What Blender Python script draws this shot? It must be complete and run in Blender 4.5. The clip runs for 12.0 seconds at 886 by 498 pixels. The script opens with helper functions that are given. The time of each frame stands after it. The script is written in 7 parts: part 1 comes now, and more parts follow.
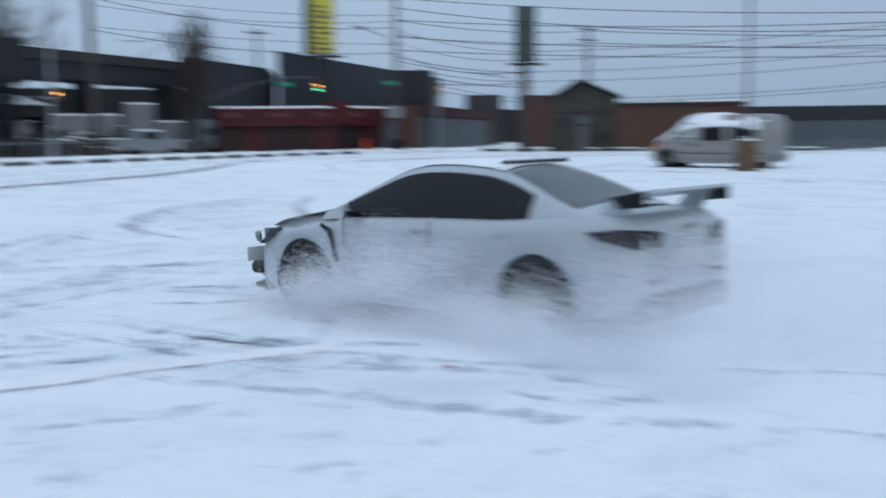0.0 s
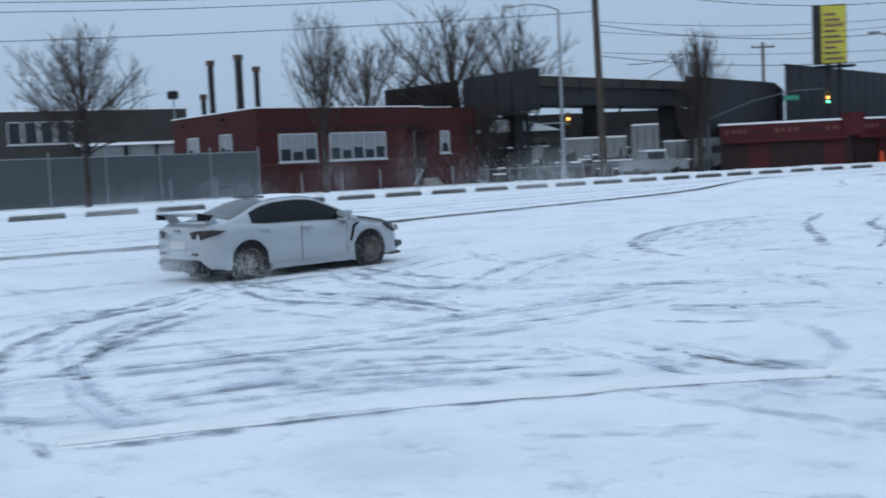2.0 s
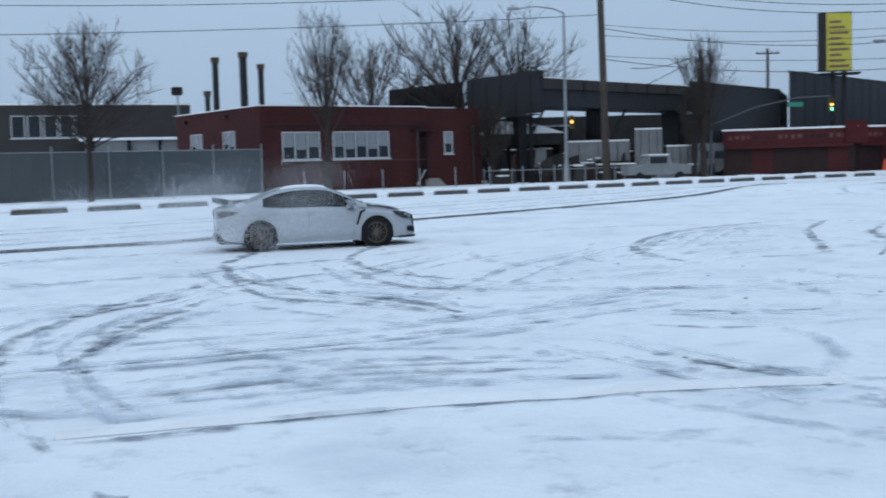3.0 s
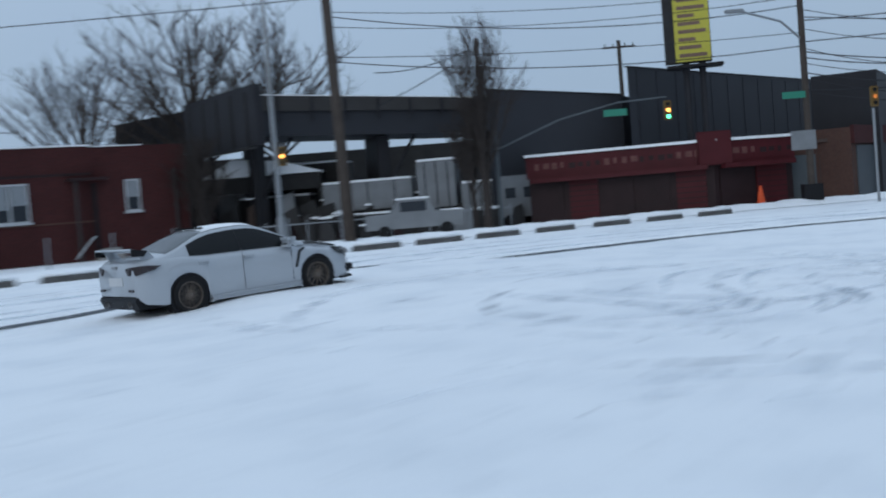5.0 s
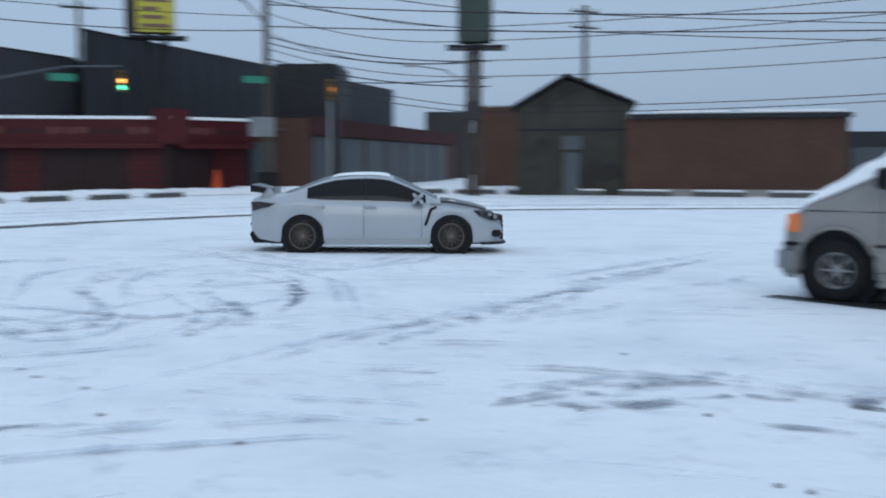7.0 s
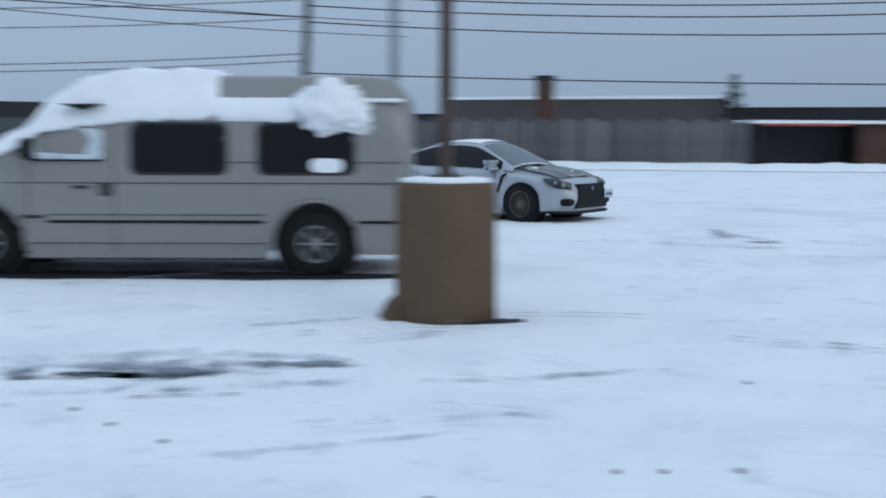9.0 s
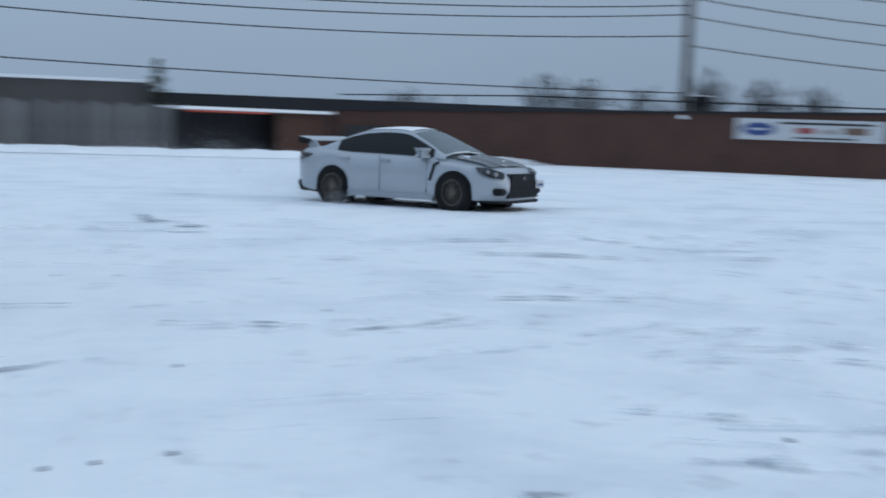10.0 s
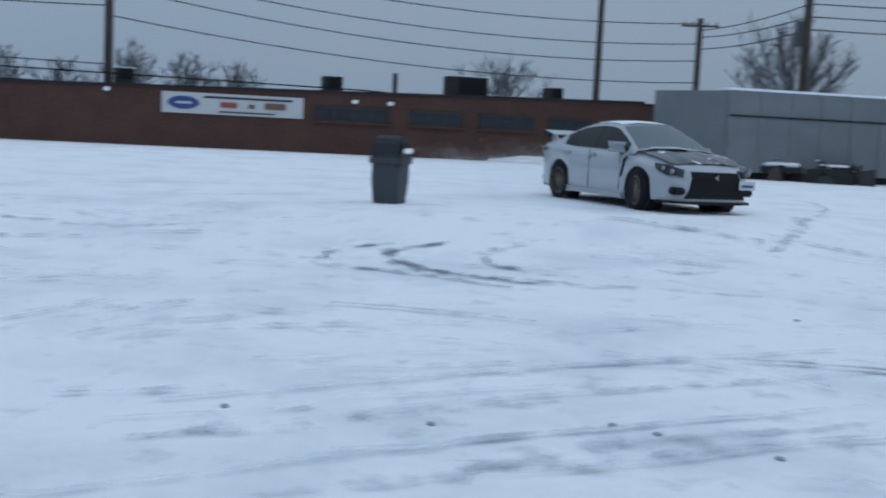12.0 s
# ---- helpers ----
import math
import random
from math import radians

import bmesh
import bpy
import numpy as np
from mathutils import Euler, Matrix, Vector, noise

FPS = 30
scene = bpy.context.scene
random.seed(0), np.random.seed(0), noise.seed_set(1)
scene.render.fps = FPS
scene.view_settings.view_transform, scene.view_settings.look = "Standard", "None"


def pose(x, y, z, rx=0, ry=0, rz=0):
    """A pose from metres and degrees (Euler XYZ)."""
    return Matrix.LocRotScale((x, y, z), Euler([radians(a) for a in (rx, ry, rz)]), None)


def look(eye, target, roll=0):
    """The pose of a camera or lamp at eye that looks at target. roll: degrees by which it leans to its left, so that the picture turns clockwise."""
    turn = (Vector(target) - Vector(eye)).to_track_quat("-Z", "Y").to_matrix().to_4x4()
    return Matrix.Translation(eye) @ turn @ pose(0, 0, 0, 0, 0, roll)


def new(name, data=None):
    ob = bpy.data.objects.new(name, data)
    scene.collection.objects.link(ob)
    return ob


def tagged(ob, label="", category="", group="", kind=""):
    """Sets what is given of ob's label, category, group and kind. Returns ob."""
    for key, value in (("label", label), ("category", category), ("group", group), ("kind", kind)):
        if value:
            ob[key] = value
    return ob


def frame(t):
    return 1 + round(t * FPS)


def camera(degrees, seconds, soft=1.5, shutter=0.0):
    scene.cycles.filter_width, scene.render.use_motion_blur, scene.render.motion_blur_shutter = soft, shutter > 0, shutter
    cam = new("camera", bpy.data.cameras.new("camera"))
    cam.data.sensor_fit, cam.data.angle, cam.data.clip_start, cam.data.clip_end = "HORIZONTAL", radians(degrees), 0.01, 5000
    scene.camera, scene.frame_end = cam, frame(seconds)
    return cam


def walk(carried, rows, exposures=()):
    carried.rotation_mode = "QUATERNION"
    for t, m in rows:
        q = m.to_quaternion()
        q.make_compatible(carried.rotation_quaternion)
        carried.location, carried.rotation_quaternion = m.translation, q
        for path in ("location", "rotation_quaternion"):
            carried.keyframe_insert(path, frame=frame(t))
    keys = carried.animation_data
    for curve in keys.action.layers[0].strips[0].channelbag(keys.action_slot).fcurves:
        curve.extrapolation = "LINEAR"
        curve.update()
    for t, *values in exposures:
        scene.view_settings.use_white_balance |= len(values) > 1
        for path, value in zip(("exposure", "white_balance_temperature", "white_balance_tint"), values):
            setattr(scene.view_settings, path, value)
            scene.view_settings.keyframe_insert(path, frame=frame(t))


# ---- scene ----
# camera: a hand-held pan; it stands at SPOT_A, runs to SPOT_B, then only turns
SPOT_A, SPOT_B = (-21.80, -31.13, 1.65), (0.0, 0.0, 1.65)
# seconds, spot, yaw, pitch, roll
PATH = [
    (0.0, SPOT_A, -26.75, -5.90, 0.55), (0.2, SPOT_A, -21.04, -5.38, 1.44), (0.5, SPOT_A, -15.39, -5.27, 3.83),
    (1.0, SPOT_A, -10.32, -5.02, 3.18), (1.5, SPOT_A, -5.38, -4.55, 3.09), (2.0, SPOT_A, -1.70, -4.27, 2.58),
    (2.5, SPOT_A, 0.47, -4.12, 1.89), (3.0, SPOT_A, -1.56, -4.23, 1.59), (3.5, SPOT_A, -4.52, -3.64, 2.22),
    (3.7, SPOT_A, -6.05, -3.76, 1.89), (5.3, SPOT_B, 0.00, -2.18, 4.87), (5.5, SPOT_B, -2.27, -3.35, 3.86),
    (6.0, SPOT_B, -9.24, -3.00, 1.89), (6.5, SPOT_B, -19.28, -3.67, 0.79), (7.0, SPOT_B, -26.45, -4.45, 0.05),
    (7.2, SPOT_B, -31.00, -4.58, -0.18), (8.8, SPOT_B, -62.99, -5.79, 0.16), (9.0, SPOT_B, -67.90, -5.90, -0.18),
    (9.5, SPOT_B, -82.07, -5.86, -2.11), (10.0, SPOT_B, -96.33, -6.14, -1.93), (10.5, SPOT_B, -109.83, -5.49, -1.66),
    (11.0, SPOT_B, -116.68, -4.91, -1.77), (11.5, SPOT_B, -120.32, -6.41, -2.71), (12.0, SPOT_B, -124.70, -6.28, -2.91)]
cam = camera(42.81, 12.0, soft=1.9, shutter=0.75)
walk(cam, [(t, pose(*p, 90 + pitch, roll, yaw)) for t, p, yaw, pitch, roll in PATH],
     [(0.0, 0.0), (0.3, -0.12), (0.6, -0.08), (1.0, 0.0), (3.7, 0.0), (5.3, -0.18), (6.1, -0.03), (8.8, -0.02), (9.5, 0.02), (10.0, -0.08), (10.4, -0.18), (11.2, -0.19), (12.0, -0.19)])

# ---- light: a heavy overcast winter dusk ----
SUN_EL, SUN_AZ = radians(28), radians(200)
world = bpy.data.worlds.new("overcast_sky")
scene.world = world
world.use_nodes = True
wn, wl = world.node_tree.nodes, world.node_tree.links
wn.clear()
sky = wn.new("ShaderNodeTexSky")
sky.sky_type, sky.sun_disc, sky.sun_elevation, sky.sun_rotation = "NISHITA", False, SUN_EL, SUN_AZ
sky.air_density, sky.dust_density = 1.0, 4.0
coord = wn.new("ShaderNodeTexCoord")
split = wn.new("ShaderNodeSeparateXYZ")
cloud = wn.new("ShaderNodeValToRGB")
cloud.color_ramp.elements[0].position, cloud.color_ramp.elements[0].color = 0.0, (0.325, 0.445, 0.602, 1)
cloud.color_ramp.elements[1].position, cloud.color_ramp.elements[1].color = 0.9, (0.72, 0.935, 1.21, 1)
mid = cloud.color_ramp.elements.new(0.25)
mid.color = (0.395, 0.525, 0.70, 1)
soft_noise = wn.new("ShaderNodeTexNoise")
soft_noise.inputs["Scale"].default_value, soft_noise.inputs["Detail"].default_value = 2.0, 3.0
cloud_mix = wn.new("ShaderNodeMix")
cloud_mix.data_type, cloud_mix.blend_type = "RGBA", "SOFT_LIGHT"
cloud_mix.inputs["Factor"].default_value = 0.25
dim = wn.new("ShaderNodeMix")
dim.data_type, dim.blend_type = "RGBA", "MULTIPLY"
dim.inputs["Factor"].default_value = 1.0
dim.inputs["B"].default_value = (0.08, 0.08, 0.08, 1)
sky_mix = wn.new("ShaderNodeMix")
sky_mix.data_type = "RGBA"
sky_mix.inputs["Factor"].default_value = 0.88
back = wn.new("ShaderNodeBackground")
wout = wn.new("ShaderNodeOutputWorld")
wl.new(coord.outputs["Generated"], split.inputs[0])
wl.new(split.outputs["Z"], cloud.inputs[0])
lean = wn.new("ShaderNodeVectorMath")
lean.operation = "DOT_PRODUCT"
lean.inputs[1].default_value = (-0.4, 0.9, 0.0)
lean_gain = wn.new("ShaderNodeMath")
lean_gain.operation, lean_gain.inputs[1].default_value, lean_gain.inputs[2].default_value = "MULTIPLY_ADD", 0.18, 0.99
tilt_mix = wn.new("ShaderNodeMix")
tilt_mix.data_type, tilt_mix.blend_type = "RGBA", "MULTIPLY"
tilt_mix.inputs["Factor"].default_value = 1.0
wl.new(coord.outputs["Generated"], lean.inputs[0])
wl.new(lean.outputs["Value"], lean_gain.inputs[0])
wl.new(lean_gain.outputs[0], tilt_mix.inputs["B"])
wl.new(coord.outputs["Generated"], soft_noise.inputs["Vector"])
wl.new(cloud.outputs["Color"], cloud_mix.inputs["A"])
wl.new(soft_noise.outputs["Fac"], cloud_mix.inputs["B"])
wl.new(sky.outputs["Color"], dim.inputs["A"])
wl.new(dim.outputs["Result"], sky_mix.inputs["A"])
wl.new(cloud_mix.outputs["Result"], sky_mix.inputs["B"])
wl.new(sky_mix.outputs["Result"], tilt_mix.inputs["A"])
wl.new(tilt_mix.outputs["Result"], back.inputs["Color"])
back.inputs["Strength"].default_value = 1.0
wl.new(back.outputs[0], wout.inputs[0])
sun = new("sun", bpy.data.lights.new("sun", "SUN"))
sun.data.energy, sun.data.angle, sun.data.color = 0.5, radians(40), (0.92, 0.97, 1.0)
sun.matrix_world = look((0, 0, 60), (0 - 60 * math.sin(SUN_AZ), 0 - 60 * math.cos(SUN_AZ), 60 - 60 * math.tan(SUN_EL)))
scene.view_settings.exposure = 0.0


# ---- materials ----
def principled(name, colour, rough=0.6, metal=0.0, vary=0.12, scale=3.0, bump=0.0, fine=40.0, coat=0.0, second=None, amount=0.5, second_scale=1.0, emit=None, glow=0.0, per_object=0.0, spec=None):
    m = bpy.data.materials.new(name)
    m.use_nodes = True
    n, l = m.node_tree.nodes, m.node_tree.links
    b = n["Principled BSDF"]
    tc = n.new("ShaderNodeTexCoord")
    n1, n2 = n.new("ShaderNodeTexNoise"), n.new("ShaderNodeTexNoise")
    for k, s in ((n1, scale), (n2, fine)):
        k.inputs["Scale"].default_value, k.inputs["Detail"].default_value = s, 4.0
        l.new(tc.outputs["Object"], k.inputs["Vector"])
    add = n.new("ShaderNodeMath")
    add.operation = "ADD"
    l.new(n1.outputs["Fac"], add.inputs[0])
    l.new(n2.outputs["Fac"], add.inputs[1])
    mr = n.new("ShaderNodeMapRange")
    mr.inputs["From Min"].default_value, mr.inputs["From Max"].default_value = 0.6, 1.4
    mr.inputs["To Min"].default_value, mr.inputs["To Max"].default_value = 1 - vary, 1 + vary
    l.new(add.outputs[0], mr.inputs["Value"])
    mul = n.new("ShaderNodeMix")
    mul.data_type, mul.blend_type = "RGBA", "MULTIPLY"
    mul.inputs["Factor"].default_value = 1.0
    mul.inputs["A"].default_value = (*colour, 1)
    l.new(mr.outputs[0], mul.inputs["B"])
    last = mul.outputs["Result"]
    if second:
        n3 = n.new("ShaderNodeTexNoise")
        n3.inputs["Scale"].default_value, n3.inputs["Detail"].default_value = second_scale, 6.0
        l.new(tc.outputs["Object"], n3.inputs["Vector"])
        ramp = n.new("ShaderNodeMapRange")
        ramp.inputs["From Min"].default_value, ramp.inputs["From Max"].default_value = 0.62 - amount * 0.3, 0.70 - amount * 0.3
        l.new(n3.outputs["Fac"], ramp.inputs["Value"])
        mx = n.new("ShaderNodeMix")
        mx.data_type = "RGBA"
        l.new(ramp.outputs[0], mx.inputs["Factor"])
        l.new(last, mx.inputs["A"])
        mx.inputs["B"].default_value = (*second, 1)
        last = mx.outputs["Result"]
    if per_object:
        oi = n.new("ShaderNodeObjectInfo")
        pr = n.new("ShaderNodeMapRange")
        pr.inputs["To Min"].default_value, pr.inputs["To Max"].default_value = 1 - per_object, 1 + per_object
        l.new(oi.outputs["Random"], pr.inputs["Value"])
        m2 = n.new("ShaderNodeMix")
        m2.data_type, m2.blend_type = "RGBA", "MULTIPLY"
        m2.inputs["Factor"].default_value = 1.0
        l.new(last, m2.inputs["A"])
        l.new(pr.outputs[0], m2.inputs["B"])
        last = m2.outputs["Result"]
    l.new(last, b.inputs["Base Color"])
    b.inputs["Roughness"].default_value, b.inputs["Metallic"].default_value = rough, metal
    b.inputs["Specular IOR Level"].default_value = (0.2 if rough >= 0.45 and not metal else 0.5) if spec is None else spec
    b.inputs["Coat Weight"].default_value = coat
    b.inputs["Coat Roughness"].default_value = 0.08
    if bump:
        bp = n.new("ShaderNodeBump")
        bp.inputs["Strength"].default_value, bp.inputs["Distance"].default_value = bump, 0.02
        l.new(n2.outputs["Fac"], bp.inputs["Height"])
        l.new(bp.outputs[0], b.inputs["Normal"])
    if emit:
        b.inputs["Emission Color"].default_value, b.inputs["Emission Strength"].default_value = (*emit, 1), glow
    return m


def brick_material(name, a, b2, mortar, scale):
    m = principled(name, a, 0.85, vary=0.2, scale=0.7, bump=0.2)
    n, l = m.node_tree.nodes, m.node_tree.links
    tc, bt = n.new("ShaderNodeTexCoord"), n.new("ShaderNodeTexBrick")
    # wall meshes run along their own x axis, with z up
    sw = n.new("ShaderNodeSeparateXYZ")
    cw = n.new("ShaderNodeCombineXYZ")
    sm = n.new("ShaderNodeMath")
    sm.operation = "ADD"
    l.new(tc.outputs["Object"], sw.inputs[0])
    l.new(sw.outputs["X"], sm.inputs[0])
    l.new(sw.outputs["Y"], sm.inputs[1])
    l.new(sm.outputs[0], cw.inputs["X"])
    l.new(sw.outputs["Z"], cw.inputs["Y"])
    l.new(cw.outputs[0], bt.inputs["Vector"])
    bt.inputs["Color1"].default_value, bt.inputs["Color2"].default_value, bt.inputs["Mortar"].default_value = (*a, 1), (*b2, 1), (*mortar, 1)
    bt.inputs["Scale"].default_value, bt.inputs["Mortar Size"].default_value = scale, 0.012
    mul = [k for k in n if k.type == "MIX" and k.blend_type == "MULTIPLY"][0]
    l.new(bt.outputs["Color"], mul.inputs["A"])
    return m


def snow_material(name, patchy, tint=(0.86, 0.88, 0.90)):
    """Driven-over snow: loose white, packed grey patches, a few dark flecks, fine relief."""
    m = bpy.data.materials.new(name)
    m.use_nodes = True
    n, l = m.node_tree.nodes, m.node_tree.links
    b = n["Principled BSDF"]
    tc = n.new("ShaderNodeTexCoord")

    def tex(scale, detail, rough):
        k = n.new("ShaderNodeTexNoise")
        k.inputs["Scale"].default_value, k.inputs["Detail"].default_value, k.inputs["Roughness"].default_value = scale, detail, rough
        l.new(tc.outputs["Object"], k.inputs["Vector"])
        return k.outputs["Fac"]

    def span(src, a, c, lo=0.0, hi=1.0):
        k = n.new("ShaderNodeMapRange")
        k.inputs["From Min"].default_value, k.inputs["From Max"].default_value = a, c
        k.inputs["To Min"].default_value, k.inputs["To Max"].default_value = lo, hi
        l.new(src, k.inputs["Value"])
        return k.outputs[0]

    def times(a, c):
        k = n.new("ShaderNodeMath")
        k.operation = "MULTIPLY"
        l.new(a, k.inputs[0])
        l.new(c, k.inputs[1])
        return k.outputs[0]

    def blend(a, colour, fac):
        k = n.new("ShaderNodeMix")
        k.data_type = "RGBA"
        l.new(fac, k.inputs["Factor"])
        if isinstance(a, tuple):
            k.inputs["A"].default_value = (*a, 1)
        else:
            l.new(a, k.inputs["A"])
        k.inputs["B"].default_value = (*colour, 1)
        return k.outputs["Result"]

    where, rough_n, streak, fine_n = tex(0.06, 3, 0.5), tex(0.55, 8, 0.62), tex(2.3, 9, 0.66), tex(9.0, 8, 0.6)
    zone = span(where, 0.36, 0.60, 0.45, 1.0)
    col = blend(tint, (0.66, 0.70, 0.745), times(span(rough_n, 0.47, 0.66, 0, 0.85 * patchy), zone))
    col = blend(col, (0.48, 0.515, 0.56), times(span(streak, 0.56, 0.72, 0, 0.85 * patchy), zone))
    both = times(streak, rough_n)
    col = blend(col, (0.17, 0.185, 0.21), times(span(both, 0.395, 0.46, 0, patchy), zone))
    l.new(col, b.inputs["Base Color"])
    b.inputs["Roughness"].default_value = 0.75
    last = None
    for src, s, d in ((rough_n, 0.55, 0.16), (streak, 0.55, 0.06), (fine_n, 0.4, 0.02)):
        k = n.new("ShaderNodeBump")
        k.inputs["Strength"].default_value, k.inputs["Distance"].default_value = s, d
        l.new(src, k.inputs["Height"])
        if last:
            l.new(last, k.inputs["Normal"])
        last = k.outputs[0]
    l.new(last, b.inputs["Normal"])
    return m


def track_material(name, colour, cover, soft):
    """Slush pressed by tyres; it breaks up along the track and thins out at its edges (u of the map)."""
    m = principled(name, colour, 0.7, vary=0.25, scale=2.5, bump=0.5, fine=9)
    n, l = m.node_tree.nodes, m.node_tree.links
    uv, sep = n.new("ShaderNodeUVMap"), n.new("ShaderNodeSeparateXYZ")
    uv.uv_map = "strip"
    l.new(uv.outputs[0], sep.inputs[0])
    edge = n.new("ShaderNodeMath")
    edge.operation = "MULTIPLY"
    l.new(sep.outputs["X"], edge.inputs[0])
    l.new(sep.outputs["X"], edge.inputs[1])
    mp = n.new("ShaderNodeMapping")
    mp.inputs["Scale"].default_value = (0.9, 0.55, 1)
    l.new(uv.outputs[0], mp.inputs["Vector"])
    tcn = n.new("ShaderNodeTexCoord")
    br, br2 = n.new("ShaderNodeTexNoise"), n.new("ShaderNodeTexNoise")
    br.inputs["Scale"].default_value, br.inputs["Detail"].default_value = 1.0, 5.0
    br2.inputs["Scale"].default_value, br2.inputs["Detail"].default_value = 3.2, 7.0
    l.new(mp.outputs[0], br.inputs["Vector"])
    l.new(tcn.outputs["Object"], br2.inputs["Vector"])
    su = n.new("ShaderNodeMath")
    su.operation = "ADD"
    l.new(br.outputs["Fac"], su.inputs[0])
    l.new(br2.outputs["Fac"], su.inputs[1])
    sb = n.new("ShaderNodeMath")
    sb.operation = "MULTIPLY_ADD"
    sb.inputs[1].default_value = -0.42
    l.new(edge.outputs[0], sb.inputs[0])
    l.new(su.outputs[0], sb.inputs[2])
    r = n.new("ShaderNodeMapRange")
    r.inputs["From Min"].default_value, r.inputs["From Max"].default_value = 1.0 - cover, 1.0 - cover + soft
    r.inputs["To Max"].default_value = 0.95
    l.new(sb.outputs[0], r.inputs["Value"])
    tr, mx = n.new("ShaderNodeBsdfTransparent"), n.new("ShaderNodeMixShader")
    l.new(r.outputs[0], mx.inputs[0])
    l.new(tr.outputs[0], mx.inputs[1])
    l.new(n["Principled BSDF"].outputs[0], mx.inputs[2])
    l.new(mx.outputs[0], n["Material Output"].inputs["Surface"])
    return m


def glass_material(name, colour, rough=0.05):
    m = principled(name, colour, rough, vary=0.05)
    m.node_tree.nodes["Principled BSDF"].inputs["Specular IOR Level"].default_value = 0.22
    return m


SNOW = snow_material("snow_ground", 1.0)
BANK = snow_material("snow_bank", 0.35)
# track colours are tinted blue-grey to carry the shade in the ruts
TRACK = track_material("slush_and_shade_track", (0.25, 0.285, 0.335), 0.16, 0.36)
TRACK_SOFT = track_material("packed_and_shade_track", (0.47, 0.525, 0.59), 0.10, 0.46)
GROOVE_SHADE = track_material("fine_groove_shade", (0.59, 0.65, 0.715), 0.22, 0.55)
WET_KERB = track_material("wet_kerb", (0.085, 0.095, 0.11), 0.46, 0.28)
BARE_AND_SHADE = track_material("bare_asphalt_and_shade", (0.022, 0.023, 0.026), 0.62, 0.22)
SLUSH = track_material("wet_slush", (0.075, 0.082, 0.095), 0.14, 0.30)
CLOD = principled("frozen_slush", (0.33, 0.35, 0.38), 0.8, vary=0.5, scale=9, bump=0.4)
CAP = principled("snow_cap", (0.86, 0.88, 0.90), 0.8, vary=0.05, scale=4, bump=0.4, fine=14)
RED_BRICK = brick_material("red_brick", (0.066, 0.018, 0.017), (0.044, 0.013, 0.014), (0.046, 0.026, 0.025), 4.0)
BROWN_BRICK = brick_material("brown_brick", (0.098, 0.050, 0.038), (0.076, 0.040, 0.032), (0.085, 0.06, 0.052), 4.0)
DARK_SIDING = principled("dark_grey_siding", (0.034, 0.036, 0.043), 0.6, vary=0.15, scale=0.3)
BLACK_BOARD = principled("black_board", (0.024, 0.024, 0.028), 0.6, vary=0.25, scale=0.5)
GREY_METAL = principled("grey_sheet_metal", (0.082, 0.095, 0.104), 0.5, vary=0.12, scale=0.6)
GREY_WALL = principled("grey_plaster_wall", (0.050, 0.048, 0.048), 0.85, vary=0.2, scale=0.4)
OLIVE_WALL = principled("stained_olive_plaster", (0.050, 0.047, 0.040), 0.9, vary=0.3, scale=0.7, second=(0.034, 0.031, 0.028), amount=0.3, second_scale=0.5)
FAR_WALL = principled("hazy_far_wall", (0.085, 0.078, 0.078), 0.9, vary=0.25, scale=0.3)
GREY_WOOD = principled("weathered_grey_wood", (0.138, 0.135, 0.138), 0.85, vary=0.3, scale=1.2, per_object=0.38)
STORE_RED = principled("store_red_paint", (0.066, 0.010, 0.013), 0.5, vary=0.25, scale=0.8)
STORE_DARK = principled("store_dark_front", (0.026, 0.013, 0.014), 0.5, vary=0.4, scale=0.8)
SIGN_FADED = principled("faded_sign_paint", (0.13, 0.055, 0.05), 0.6, vary=0.4, scale=4)
WHITE_SIGN = principled("white_sign", (0.52, 0.53, 0.54), 0.5, vary=0.08)
YELLOW = principled("yellow_sign_face", (0.50, 0.45, 0.07), 0.5, vary=0.08)
WOODPOLE = principled("wooden_pole", (0.065, 0.053, 0.046), 0.85, vary=0.3, scale=2)
GALV = principled("galvanised_pole", (0.27, 0.29, 0.31), 0.45, 0.6, vary=0.1)
BLACK = principled("black_plastic", (0.010, 0.010, 0.012), 0.5, vary=0.15)
RUBBER = principled("tyre_rubber", (0.012, 0.012, 0.013), 0.8, vary=0.2, second=(0.16, 0.165, 0.175), amount=-0.05, second_scale=9)
BARK = principled("bare_bark", (0.045, 0.037, 0.034), 0.9, vary=0.3, scale=4)
# far twigs paler and bluer than BARK: distance haze put into the colour
BARK_HAZED = principled("far_twigs_haze_tinted", (0.085, 0.085, 0.092), 0.9, vary=0.2, scale=1)
CONCRETE = principled("concrete", (0.30, 0.29, 0.28), 0.9, vary=0.2, scale=3, bump=0.3)
STOPMAT = principled("wheel_stop_concrete", (0.10, 0.098, 0.096), 0.9, vary=0.25, scale=3, bump=0.3)
WHITE_CAR = principled("white_car_paint", (0.355, 0.385, 0.42), 0.28, vary=0.04, scale=2, coat=0.6)
HOOD = principled("carbon_hood_dusted_with_snow", (0.030, 0.032, 0.036), 0.35, vary=0.2, coat=0.4, second=(0.80, 0.82, 0.85), amount=0.10, second_scale=7)
CAR_GLASS = glass_material("dark_car_glass", (0.007, 0.008, 0.009), 0.08)
SCREEN_GLASS = principled("frosted_windscreen", (0.085, 0.115, 0.125), 0.25, vary=0.15, scale=3)
REAR_GLASS = principled("snowy_rear_glass", (0.055, 0.062, 0.07), 0.3, vary=0.3, scale=6)
TAIL = principled("smoked_tail_lamp", (0.020, 0.012, 0.014), 0.2, vary=0.2)
